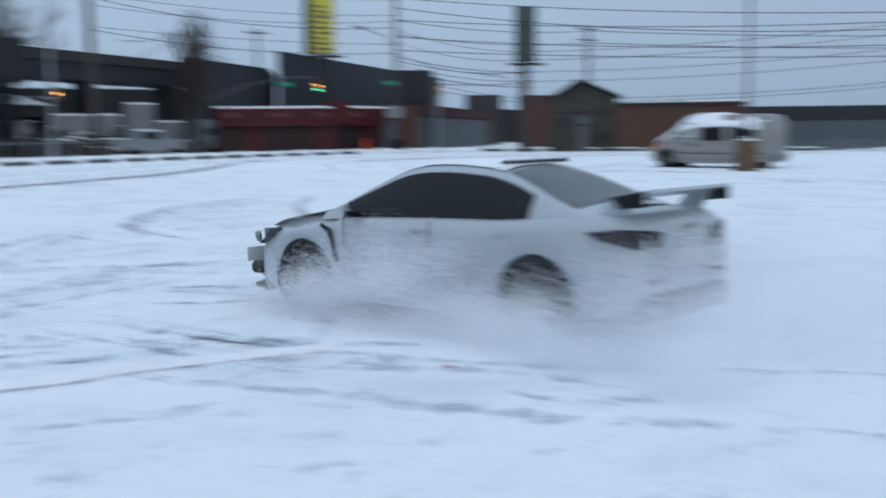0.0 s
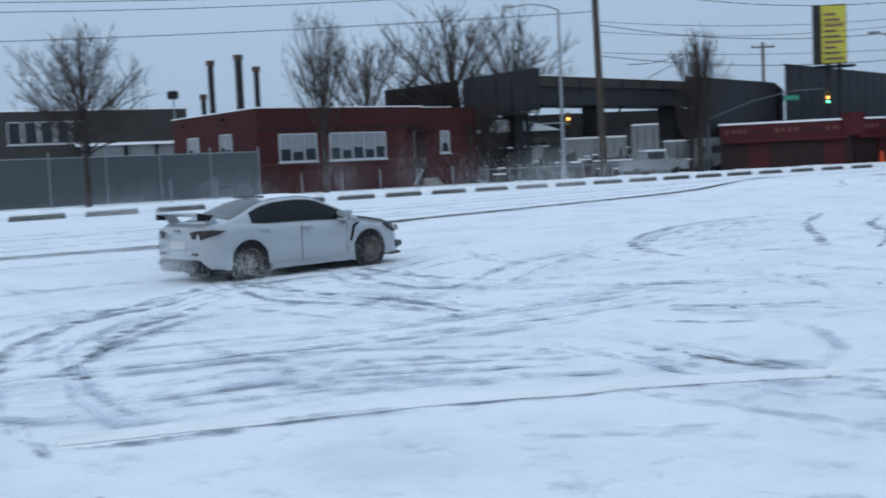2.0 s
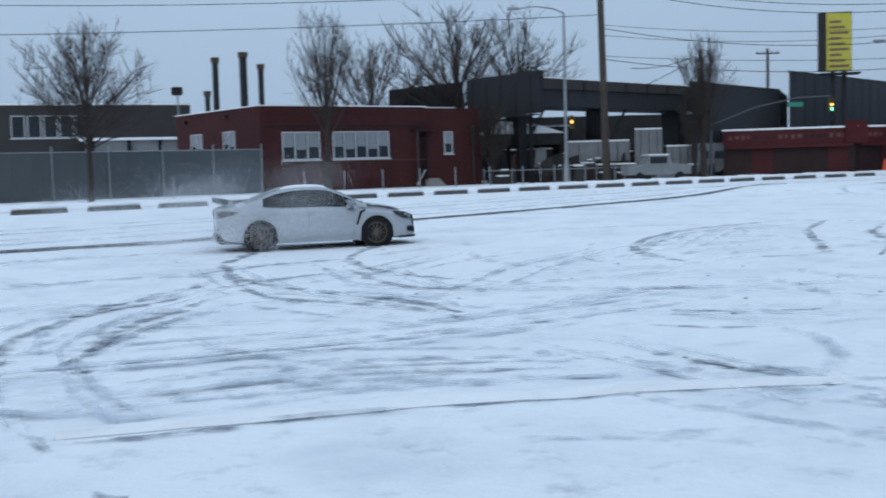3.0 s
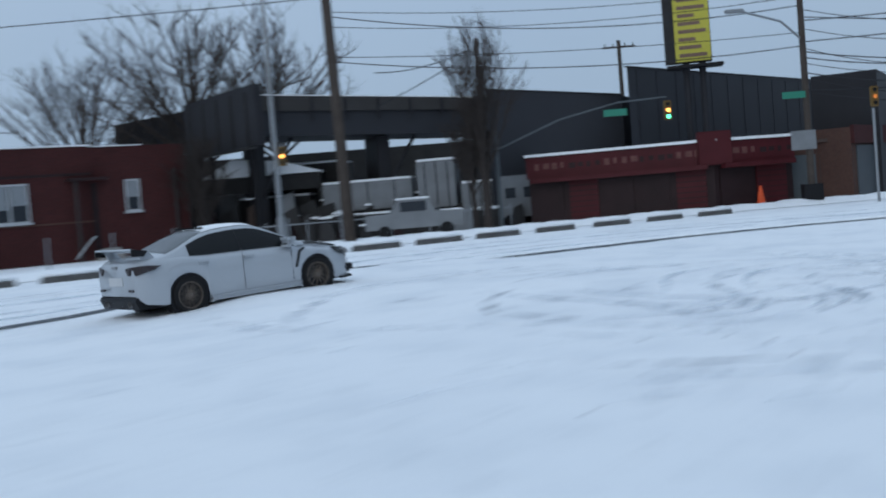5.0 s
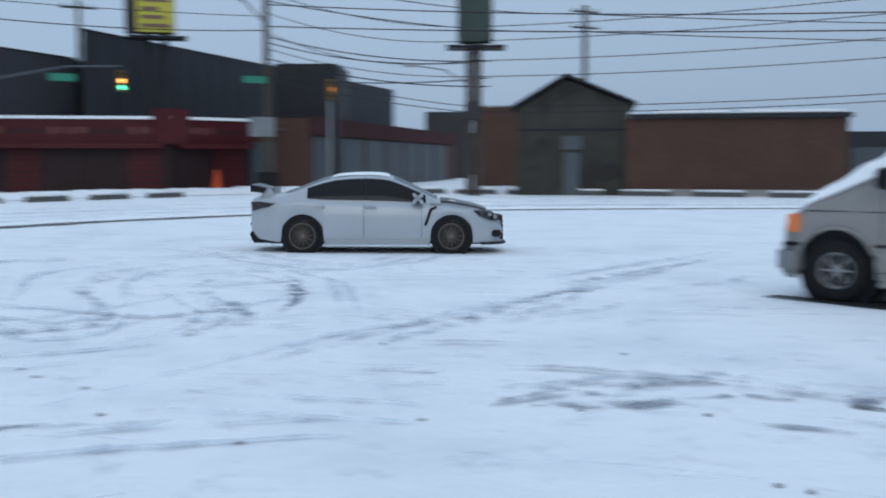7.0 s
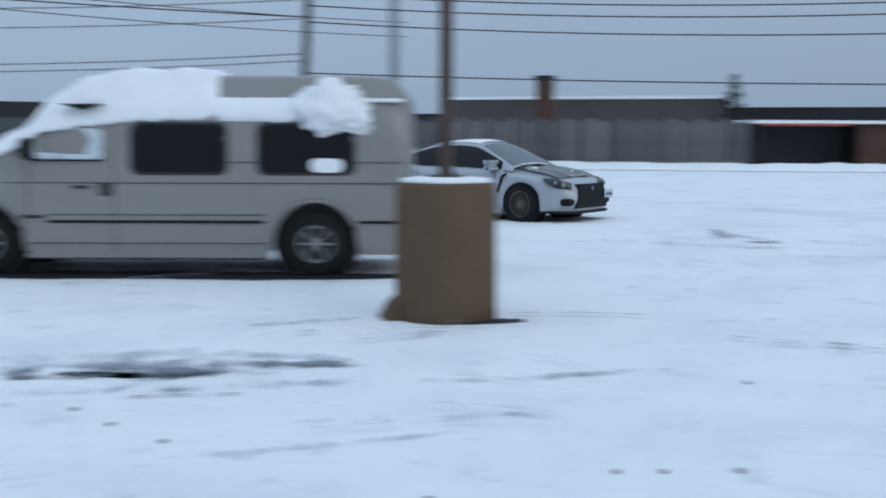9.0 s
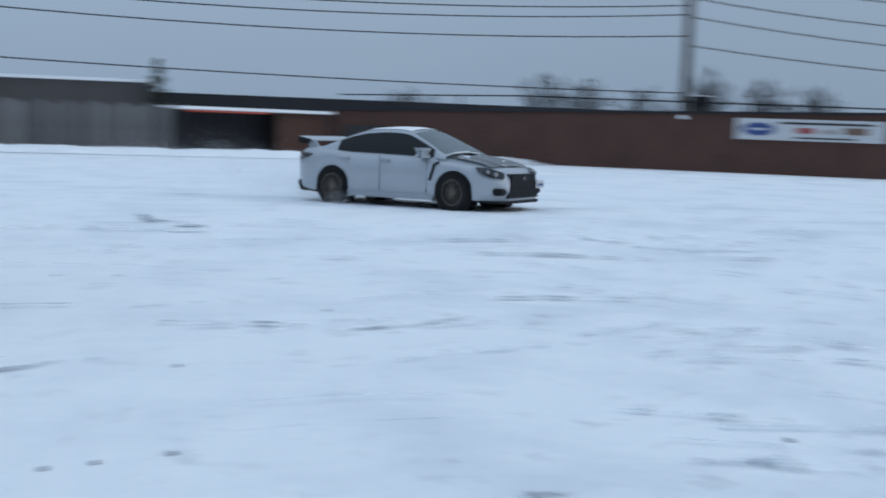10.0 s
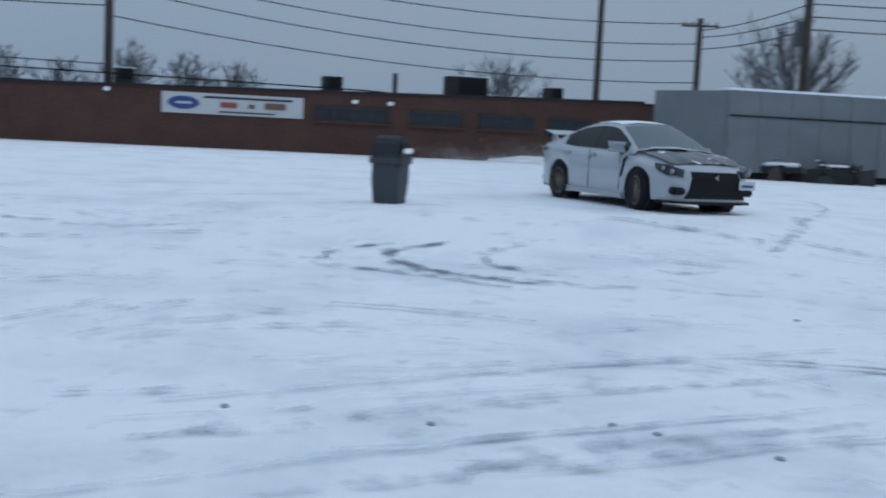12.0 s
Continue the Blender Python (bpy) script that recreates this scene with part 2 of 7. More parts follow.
LAMP_GLASS = principled("smoked_headlamp", (0.030, 0.033, 0.038), 0.12, vary=0.3, scale=8)
BRONZE = principled("bronze_wheel_rim", (0.125, 0.102, 0.085), 0.4, 0.5, vary=0.2, scale=6)
SNOWY_GLASS = principled("snowy_glass", (0.10, 0.13, 0.135), 0.25, vary=0.2, scale=3, second=(0.56, 0.64, 0.67), amount=0.72, second_scale=2.6)
VAN_PAINT = principled("beige_grey_van_paint", (0.235, 0.225, 0.215), 0.35, vary=0.05, scale=1, coat=0.3)
STEEL = principled("steel_rim", (0.26, 0.26, 0.265), 0.45, 0.4, vary=0.2, scale=6)
ORANGE = principled("orange_marker_lens", (0.75, 0.19, 0.04), 0.3, vary=0.05)
PLANTER = principled("brown_painted_concrete", (0.118, 0.078, 0.050), 0.85, vary=0.15, scale=3, bump=0.3, fine=25)
RUST = principled("rusty_pole_paint", (0.075, 0.052, 0.044), 0.6, vary=0.3, scale=6)
BIN_GREY = principled("grey_bin_plastic", (0.058, 0.065, 0.074), 0.6, vary=0.08)
BIN_DARK = principled("dark_bin_plastic", (0.030, 0.033, 0.038), 0.55, vary=0.12)
BLUE = principled("blue_emblem", (0.03, 0.06, 0.20), 0.4, vary=0.05)
RED = principled("red_emblem", (0.32, 0.06, 0.05), 0.4, vary=0.05)
BROWN = principled("brown_emblem", (0.16, 0.09, 0.06), 0.4, vary=0.05)
GREEN_SIGN = principled("green_street_sign", (0.02, 0.20, 0.13), 0.4, vary=0.05)
WINDOW = glass_material("dim_window_glass", (0.030, 0.035, 0.042), 0.08)
BLIND = principled("pale_window_blind", (0.24, 0.26, 0.28), 0.7, vary=0.1)
FRAME_WHITE = principled("white_window_frame", (0.48, 0.50, 0.52), 0.5, vary=0.06)
# small glow added to an orange-painted signal that is hardly lit
AMBER_ADDED_GLOW = principled("orange_signal_added_glow", (0.5, 0.16, 0.02), 0.4, emit=(1.0, 0.30, 0.06), glow=0.5)
AMBER = principled("amber_signal", (0.5, 0.16, 0.02), 0.4, emit=(1.0, 0.40, 0.09), glow=5.0)
GREEN = principled("green_signal", (0.05, 0.5, 0.3), 0.4, emit=(0.10, 1.0, 0.50), glow=4.0)
REDGLOW = principled("red_signal", (0.22, 0.04, 0.025), 0.4, emit=(1.0, 0.10, 0.04), glow=0.12)
SIGNAL_BODY = principled("signal_housing", (0.16, 0.10, 0.035), 0.6, vary=0.1)
TRAILER = principled("white_trailer_panel", (0.165, 0.18, 0.19), 0.45, vary=0.2, scale=0.8)
JUNK_A = principled("faded_white_paint", (0.19, 0.20, 0.21), 0.6, vary=0.25, scale=1)
JUNK_B = principled("dark_scrap", (0.030, 0.029, 0.029), 0.7, vary=0.4, scale=1)
HEDGE = principled("dark_evergreen", (0.030, 0.036, 0.028), 0.9, vary=0.4, scale=3)
CONE_ORANGE = principled("orange_cone_plastic", (0.65, 0.09, 0.03), 0.5, vary=0.08)
PANEL_DARK = principled("dark_green_poster", (0.055, 0.075, 0.065), 0.6, vary=0.4, scale=0.8)
WIRE = principled("black_cable", (0.025, 0.026, 0.03), 0.6, vary=0.1)


def spray_material():
    """Airborne powder snow: pale flakes that let much light through."""
    m = principled("airborne_snow", (0.95, 0.96, 0.98), 0.9, vary=0.05)
    n, l = m.node_tree.nodes, m.node_tree.links
    tr, mix_s = n.new("ShaderNodeBsdfTransparent"), n.new("ShaderNodeMixShader")
    tl, mix_t = n.new("ShaderNodeBsdfTranslucent"), n.new("ShaderNodeMixShader")
    tl.inputs["Color"].default_value = (0.92, 0.94, 0.97, 1)
    mix_t.inputs[0].default_value = 0.5
    l.new(n["Principled BSDF"].outputs[0], mix_t.inputs[1])
    l.new(tl.outputs[0], mix_t.inputs[2])
    mix_s.inputs[0].default_value = 0.15
    l.new(mix_t.outputs[0], mix_s.inputs[1])
    l.new(tr.outputs[0], mix_s.inputs[2])
    l.new(mix_s.outputs[0], n["Material Output"].inputs["Surface"])
    return m


SPRAY = spray_material()


# ---- mesh helpers ----
def mesh_from(name, bm, material, smooth=False):
    me = bpy.data.meshes.new(name)
    bm.to_mesh(me)
    bm.free()
    me.materials.append(material)
    if smooth:
        me.shade_smooth()
    return me


def part(name, bm, material, parent=None, label="", m=None, smooth=False):
    """One bmesh as one mesh object, under a thing or part."""
    ob = new(name, mesh_from(name, bm, material, smooth))
    if parent:
        ob.parent = parent
    if m is not None:
        ob.matrix_basis = m
    return tagged(ob, label)


def thing(name, label, category, m=None, group="", kind=""):
    ob = new(name)
    if m is not None:
        ob.matrix_basis = m
    return tagged(ob, label, category, group, kind)


def box(bm, x0, x1, y0, y1, z0, z1, bevel=0.0):
    r = bmesh.ops.create_cube(bm, size=1.0)
    for v in r["verts"]:
        v.co = Vector(((x0 + x1) / 2 + v.co.x * (x1 - x0), (y0 + y1) / 2 + v.co.y * (y1 - y0), (z0 + z1) / 2 + v.co.z * (z1 - z0)))
    if bevel:
        es = list({e for v in r["verts"] for e in v.link_edges})
        bmesh.ops.bevel(bm, geom=es, offset=bevel, segments=2, affect="EDGES")
    return bm


def B(*a, bevel=0.0):
    return box(bmesh.new(), *a, bevel=bevel)


def tube(bm, a, b, r0, r1=None, seg=8, caps=True):
    a, b = Vector(a), Vector(b)
    r1 = r0 if r1 is None else r1
    q = (b - a).to_track_quat("Z", "Y").to_matrix()
    ra = [bm.verts.new(a + q @ Vector((r0 * math.cos(i * math.tau / seg), r0 * math.sin(i * math.tau / seg), 0))) for i in range(seg)]
    rb = [bm.verts.new(b + q @ Vector((r1 * math.cos(i * math.tau / seg), r1 * math.sin(i * math.tau / seg), 0))) for i in range(seg)]
    for i in range(seg):
        bm.faces.new((ra[i], ra[(i + 1) % seg], rb[(i + 1) % seg], rb[i]))
    if caps:
        bm.faces.new(ra[::-1])
        bm.faces.new(rb)
    return bm


def T(*a, **k):
    return tube(bmesh.new(), *a, **k)


def poly_tube(bm, pts, r0, r1=None, seg=6):
    """One bent tube through all points."""
    r1 = r0 if r1 is None else r1
    p = [Vector(q) for q in pts]
    n = len(p) - 1
    rings = []
    for i, q in enumerate(p):
        d = (p[min(i + 1, n)] - p[max(i - 1, 0)]).normalized()
        a = d.cross(Vector((0, 0, 1)) if abs(d.z) < 0.9 else Vector((1, 0, 0))).normalized()
        c = d.cross(a)
        r = r0 + (r1 - r0) * i / n
        rings.append([bm.verts.new(q + a * (r * math.cos(k * math.tau / seg)) + c * (r * math.sin(k * math.tau / seg))) for k in range(seg)])
    for a, b in zip(rings, rings[1:]):
        for k in range(seg):
            bm.faces.new((a[k], a[(k + 1) % seg], b[(k + 1) % seg], b[k]))
    bm.faces.new(rings[0][::-1])
    bm.faces.new(rings[-1])
    bmesh.ops.recalc_face_normals(bm, faces=bm.faces)
    return bm


def lathe(bm, profile, axis="z", seg=28, close=True):
    """Turns (radius, height) pairs about an axis."""
    rings = []
    for r, h in profile:
        ring = []
        for i in range(seg):
            c, s = r * math.cos(i * math.tau / seg), r * math.sin(i * math.tau / seg)
            ring.append(bm.verts.new((c, s, h) if axis == "z" else (c, h, s)))
        rings.append(ring)
    for a, b in zip(rings, rings[1:]):
        for i in range(seg):
            bm.faces.new((a[i], a[(i + 1) % seg], b[(i + 1) % seg], b[i]))
    if close:
        bm.faces.new(rings[0][::-1])
        bm.faces.new(rings[-1])
    return bm


def prism(bm, outline, y0, y1):
    """An (x, z) outline pushed from y0 to y1."""
    a = [bm.verts.new((x, y0, z)) for x, z in outline]
    b = [bm.verts.new((x, y1, z)) for x, z in outline]
    n = len(a)
    for i in range(n):
        bm.faces.new((a[i], a[(i + 1) % n], b[(i + 1) % n], b[i]))
    bm.faces.new(a[::-1])
    bm.faces.new(b)
    bmesh.ops.recalc_face_normals(bm, faces=bm.faces)
    return bm


def along(a, b):
    """A pose at a whose x axis points at b, and that distance."""
    dx, dy = b[0] - a[0], b[1] - a[1]
    return pose(a[0], a[1], 0, 0, 0, math.degrees(math.atan2(dy, dx))), math.hypot(dx, dy)


# ---- ground ----
# the lot rises and dips a little
KNOTS = [(-16.9, -21.9, 0), (-17.5, -19.7, -.05), (-18.8, -16.9, -.1), (-21.2, -12.7, -.16), (-23, -12, -.2), (-24.2, -9.9, -.22),
         (-24.5, -7, -.19), (-24.1, -4.8, -.13), (-23.3, -2.9, -.09), (-2.7, 20.3, .35), (-1.9, 19.3, .28), (1, 19.8, .14), (4.5, 19.9, .05),
         (8.2, 19.3, -.02), (20.1, 7.3, .06), (21.4, 2.7, .14), (21.1, -1.9, .2), (20.2, -6, .24), (18.3, -9.4, .31), (16, -12, .43), (14.3, -14.1, .47)]


def gz(x, y):
    a = b = 0.0
    for u, v, z in KNOTS:
        w = math.exp(-((x - u) ** 2 + (y - v) ** 2) / 18.0)
        a, b = a + w * z, b + w
    return a / max(b, 0.9)


def build_ground():
    far = [-2500, -1200, -600, -300, -160, -100]
    xs = far + list(np.arange(-70, 80, 0.75)) + [-f for f in far[::-1]]
    ys = far + list(np.arange(-60, 100, 0.75)) + [120, 160, 300, 600, 1200, 2500]
    verts = [(x, y, gz(x, y) if abs(x) < 60 and abs(y) < 60 else 0.0) for x in xs for y in ys]
    n = len(ys)
    faces = [(i * n + j, (i + 1) * n + j, (i + 1) * n + j + 1, i * n + j + 1) for i in range(len(xs) - 1) for j in range(n - 1)]
    me = bpy.data.meshes.new("ground")
    me.from_pydata(verts, [], faces)
    me.materials.append(SNOW)
    me.shade_smooth()
    tagged(new("ground", me), "snow-covered parking lot crossed by old tyre tracks", "ground", kind="structure")


build_ground()


def spline(pts, step=0.35):
    """A smooth line through ground points."""
    p = [Vector((x, y, 0)) for x, y in pts]
    p = [2 * p[0] - p[1]] + p + [2 * p[-1] - p[-2]]
    out = []
    for i in range(1, len(p) - 2):
        k = max(2, int((p[i + 1] - p[i]).length / step))
        for j in range(k):
            t = j / k
            out.append(0.5 * (2 * p[i] + (p[i + 1] - p[i - 1]) * t + (2 * p[i - 1] - 5 * p[i] + 4 * p[i + 1] - p[i + 2]) * t * t
                              + (3 * p[i] - p[i - 1] - 3 * p[i + 1] + p[i + 2]) * t ** 3))
    return out + [p[-2]]


def ribbon(bm, pts, width, rise=0.008, ragged=0.3, crown=0.0):
    """A ragged strip that lies on the ground along pts; its map runs across (-1 to 1) and along, in metres."""
    line = spline(pts)
    uv = bm.loops.layers.uv.new("strip")
    prev, run = None, 0.0
    n = len(line)
    for i, q in enumerate(line):
        d = (line[min(i + 1, n - 1)] - line[max(i - 1, 0)]).normalized()
        side = Vector((-d.y, d.x, 0))
        fade = min(1.0, 0.35 + min(i, n - 1 - i) * 0.16)
        wob = noise.noise(q * 1.7) * 0.05
        run += (q - line[i - 1]).length if i else 0
        row = []
        for k, s in enumerate((-1, -0.5, 0, 0.5, 1)):
            w = width * fade * s * 0.5 * (1 + (ragged * noise.noise(q * 2.9 + Vector((k * 7.1, 0, 0))) if k in (0, 4) else 0))
            v = q + side * (w + wob)
            up = rise if k in (0, 4) else rise + crown * (1 + 0.4 * noise.noise(q * 1.3))
            row.append((bm.verts.new((v.x, v.y, gz(v.x, v.y) + up)), s, run))
        if prev:
            for a in range(4):
                quad = (prev[a], prev[a + 1], row[a + 1], row[a])
                f = bm.faces.new([c[0] for c in quad])
                for lp, c in zip(f.loops, quad):
                    lp[uv].uv = (c[1], c[2])
        prev = row
    bmesh.ops.recalc_face_normals(bm, faces=bm.faces)
    return bm


LEVEL = [0.006]


def tyre_track(pts, width, material):
    LEVEL[0] += 0.00008
    ob = part("tyre_track", ribbon(bmesh.new(), pts, width * 1.7, LEVEL[0]), material, smooth=True)
    tagged(ob, "dark slushy tyre track with rut shade in its colour" if material not in (TRACK_SOFT, GROOVE_SHADE) else "faint packed tyre track with shade in its colour", "tyre track", "tyre tracks", "structure")


# thin dark strip laid as the shadow beside the snow ridge below
tyre_track([(-24.0, -24.2), (-22.6, -23.7), (-21.9, -23.4), (-21.1, -23.3), (-19.9, -23.1), (-19.1, -23.0)], 0.13, TRACK)
tagged(part("snow_ridge", ribbon(bmesh.new(), [(-24.1, -24.05), (-22.6, -23.55), (-21.9, -23.25), (-21.1, -23.15), (-19.9, -22.95), (-18.7, -23.0)], 0.26, 0.004, 0.7, 0.05), BANK, smooth=True), "crumbly ridge of pushed-up snow along a track", "snow ridge", kind="structure")
tyre_track([(-24.5, -22.5), (-23.4, -21.7), (-21.9, -21.3), (-20.4, -21.7)], 0.45, TRACK_SOFT)
tyre_track([(-24.8, -21.7), (-23.0, -20.7), (-21.0, -20.8), (-20.4, -21.7)], 0.35, TRACK_SOFT)
tyre_track([(-24.3, -23.2), (-23.0, -22.6), (-21.5, -22.1), (-20.6, -21.9)], 0.35, TRACK_SOFT)
tyre_track([(-25.1, -4.8), (-25.5, -7.6), (-25.5, -9.4), (-24.6, -12.2), (-23.4, -14.2), (-21.9, -16.2), (-21.3, -17.8)], 0.30, TRACK)
tyre_track([(-22.2, -4.3), (-22.9, -6.3), (-23.1, -8.5), (-22.5, -10.9), (-21.4, -12.9), (-20.5, -14.0)], 0.26, TRACK)
tyre_track([(-25.5, -11.4), (-25.4, -12.8), (-24.6, -14.2)], 0.25, TRACK_SOFT)
tyre_track([(-25.2, -12.9), (-25.9, -14.5), (-25.9, -17.8)], 0.28, TRACK)
tyre_track([(-24.8, -14.8), (-25.0, -18.6), (-24.9, -20.6), (-24.9, -21.3)], 0.28, TRACK)
tyre_track([(-24.7, -15.1), (-22.7, -17.8), (-21.9, -18.7)], 0.30, TRACK_SOFT)
tyre_track([(-12.4, -2.5), (-15.3, -4.8), (-16.9, -7.3), (-17.5, -9.7), (-17.1, -11.7)], 0.28, TRACK)
tyre_track([(-17.9, -7.0), (-18.6, -9.4), (-18.2, -11.8)], 0.24, TRACK_SOFT)
tyre_track([(-19.6, -8.1), (-21.1, -9.9), (-21.9, -11.8)], 0.24, TRACK_SOFT)
tyre_track([(-11.3, -2.6), (-13.2, -6.7), (-14.1, -9.9), (-14.9, -12.0), (-16.0, -11.8)], 0.24, TRACK)
tyre_track([(-10.7, -4.8), (-12.1, -7.5), (-13.0, -10.7), (-14.1, -12.7)], 0.24, TRACK)
tyre_track([(-9.3, -2.9), (-9.8, -5.7), (-11.3, -9.3)], 0.24, TRACK_SOFT)
tyre_track([(-18.9, -18.4), (-18.2, -18.7), (-17.3, -18.8)], 0.30, TRACK)
tyre_track([(-19.4, -19.6), (-18.9, -19.9), (-18.4, -20.0)], 0.20, TRACK)
tyre_track([(-19.7, -21.4), (-19.2, -22.1), (-18.8, -23.0), (-18.4, -23.6)], 0.50, TRACK_SOFT)
tyre_track([(-20.2, -21.6), (-19.2, -22.2), (-18.0, -23.2)], 0.50, TRACK_SOFT)
tyre_track([(-21.2, -13.7), (-19.7, -15.2), (-18.2, -16.1)], 0.20, TRACK_SOFT)
tyre_track([(-17.5, -15.7), (-16.4, -17.5), (-15.7, -18.3)], 0.20, TRACK_SOFT)
tyre_track([(-20.0, -21.5), (-19.4, -22.9), (-18.6, -23.8), (-18.0, -24.3), (-17.5, -25.3)], 0.40, TRACK_SOFT)
tyre_track([(-23.1, -20.2), (-21.9, -19.6), (-20.4, -19.0)], 0.35, TRACK_SOFT)
tyre_track([(-17.3, -24.0), (-17.1, -24.3), (-16.9, -24.5)], 0.20, TRACK)
tyre_track([(-14.5, -19.3), (-13.8, -19.4), (-13.2, -19.6)], 0.30, TRACK_SOFT)
tyre_track([(-18.2, -24.9), (-18.0, -25.4), (-17.8, -25.7)], 0.30, TRACK_SOFT)
tyre_track([(-23.8, -14.2), (-22.6, -15.0), (-21.6, -16.8)], 0.30, TRACK_SOFT)
tyre_track([(-20.4, -22.9), (-19.7, -24.0), (-19.0, -24.9), (-18.3, -25.7), (-17.0, -26.9)], 0.40, TRACK_SOFT)
tyre_track([(-17.9, -25.0), (-17.7, -25.4), (-17.4, -25.8)], 0.30, TRACK_SOFT)
tyre_track([(-21.2, -24.4), (-20.4, -24.4), (-19.7, -24.3)], 0.35, TRACK_SOFT)
tyre_track([(-19.5, -21.8), (-18.7, -23.1), (-17.8, -24.2), (-15.8, -25.8)], 0.30, TRACK_SOFT)
tyre_track([(-24.4, -23.9), (-24.2, -24.1), (-24.0, -24.4)], 0.20, TRACK)
tyre_track([(-24.0, -24.2), (-23.3, -24.0), (-22.5, -23.7)], 0.25, TRACK)
tyre_track([(-23.5, -25.3), (-23.4, -25.4), (-23.3, -25.4)], 0.16, TRACK)
tyre_track([(-32.0, -6.0), (-31.1, -4.5), (-30.3, -2.3)], 0.40, TRACK)
tyre_track([(3.4, 15.8), (2.4, 14.9), (2.1, 14.0), (2.2, 13.0), (2.0, 12.0), (1.2, 11.3)], 0.30, TRACK_SOFT)
tyre_track([(4.0, 15.0), (3.5, 13.9), (3.5, 12.6), (3.4, 11.4), (2.5, 10.5)], 0.30, TRACK_SOFT)
tyre_track([(4.6, 15.4), (4.8, 14.1), (4.3, 12.5), (3.8, 11.7)], 0.24, TRACK)
tyre_track([(1.6, 14.8), (1.1, 14.4), (0.7, 14.1)], 0.25, TRACK_SOFT)
tyre_track([(0.4, 12.9), (0.6, 12.8), (0.7, 12.6)], 0.18, TRACK)
tyre_track([(11.8, 14.6), (8.6, 12.9), (5.2, 10.1), (3.8, 9.4), (3.0, 9.0)], 0.35, TRACK_SOFT)
tyre_track([(3.2, 8.4), (3.5, 8.1), (3.8, 7.8)], 0.12, TRACK)
tyre_track([(3.6, 6.6), (4.3, 6.8), (4.9, 6.7), (5.5, 6.4)], 0.50, TRACK)
tyre_track([(3.9, 7.1), (4.7, 7.0), (5.8, 6.7)], 0.80, TRACK_SOFT)
tyre_track([(3.9, 6.5), (4.3, 6.2), (4.6, 6.2)], 0.20, TRACK)
tyre_track([(-0.3, 7.7), (0.6, 7.4), (1.6, 7.1)], 0.30, TRACK_SOFT)
tyre_track([(-0.3, 6.9), (0.1, 6.9), (0.5, 6.7)], 0.25, TRACK_SOFT)
tyre_track([(1.9, 8.0), (2.1, 7.8), (2.3, 7.7)], 0.15, TRACK_SOFT)
tyre_track([(1.0, 7.4), (1.1, 7.3), (1.2, 7.2)], 0.20, TRACK_SOFT)
tyre_track([(-1.3, 12.9), (-1.3, 14.0), (-0.9, 14.8)], 0.24, TRACK)
tyre_track([(-1.3, 12.9), (-0.8, 12.3), (-0.3, 11.6)], 0.26, TRACK)
tyre_track([(-2.1, 12.5), (-1.6, 11.9), (-1.1, 11.2)], 0.24, TRACK_SOFT)
tyre_track([(0.7, 14.1), (1.0, 14.7), (1.4, 15.1)], 0.25, TRACK_SOFT)
tyre_track([(-0.5, 7.7), (0.3, 7.4), (0.9, 7.4)], 0.22, TRACK)
tyre_track([(-0.6, 7.0), (-0.5, 7.0), (-0.5, 7.0)], 0.12, TRACK)
tyre_track([(-4.0, 10.9), (-3.3, 10.5), (-3.0, 10.4)], 0.30, TRACK_SOFT)
tyre_track([(-4.5, 12.5), (-4.0, 13.0), (-3.5, 13.4)], 0.30, TRACK_SOFT)
tyre_track([(5.9, 5.7), (6.2, 4.9), (6.7, 4.3), (7.2, 3.6)], 0.45, TRACK_SOFT)
tyre_track([(6.0, 5.3), (6.2, 4.8), (6.5, 4.4)], 0.25, TRACK)
tyre_track([(5.6, 3.0), (5.9, 2.5), (6.3, 1.9)], 0.20, TRACK_SOFT)
tyre_track([(4.0, 3.9), (4.5, 3.5), (5.2, 2.7), (5.7, 2.2)], 0.20, TRACK_SOFT)
tyre_track([(8.4, 5.3), (8.7, 4.7), (9.0, 4.2)], 0.20, TRACK_SOFT)
tyre_track([(17.5, 2.6), (16.7, 2.1), (16.6, 1.4)], 0.30, TRACK)
tyre_track([(6.0, 5.7), (6.2, 4.9), (6.6, 4.2), (7.2, 3.6)], 0.45, TRACK)
tyre_track([(5.5, 5.3), (5.8, 4.6), (6.1, 3.9), (6.6, 3.3)], 0.50, TRACK_SOFT)
tyre_track([(4.0, 6.5), (4.3, 6.3), (4.7, 6.2), (5.3, 6.1)], 0.35, TRACK)
tyre_track([(5.7, 4.6), (5.9, 4.3), (6.1, 4.0)], 0.10, TRACK)
tyre_track([(11.9, -7.6), (11.9, -6.8), (11.4, -6.2), (10.7, -6.2), (10.1, -6.9), (9.3, -7.4), (8.6, -8.4), (7.7, -9.5)], 0.32, TRACK_SOFT)
tyre_track([(11.7, -8.3), (11.5, -7.3), (11.1, -7.0), (10.2, -7.0), (9.1, -7.6)], 0.28, TRACK)
tyre_track([(11.1, -9.2), (10.9, -8.3), (10.4, -7.9), (9.5, -8.1), (9.2, -8.3)], 0.28, TRACK_SOFT)
tyre_track([(5.4, -2.0), (5.3, -2.6), (5.2, -3.3), (5.1, -4.5)], 0.32, TRACK_SOFT)
tyre_track([(4.4, -2.0), (4.2, -3.0), (4.2, -4.1), (4.1, -4.9), (3.9, -6.0)], 0.35, TRACK_SOFT)
tyre_track([(5.2, -5.1), (5.1, -5.5), (5.0, -6.0)], 0.20, TRACK_SOFT)
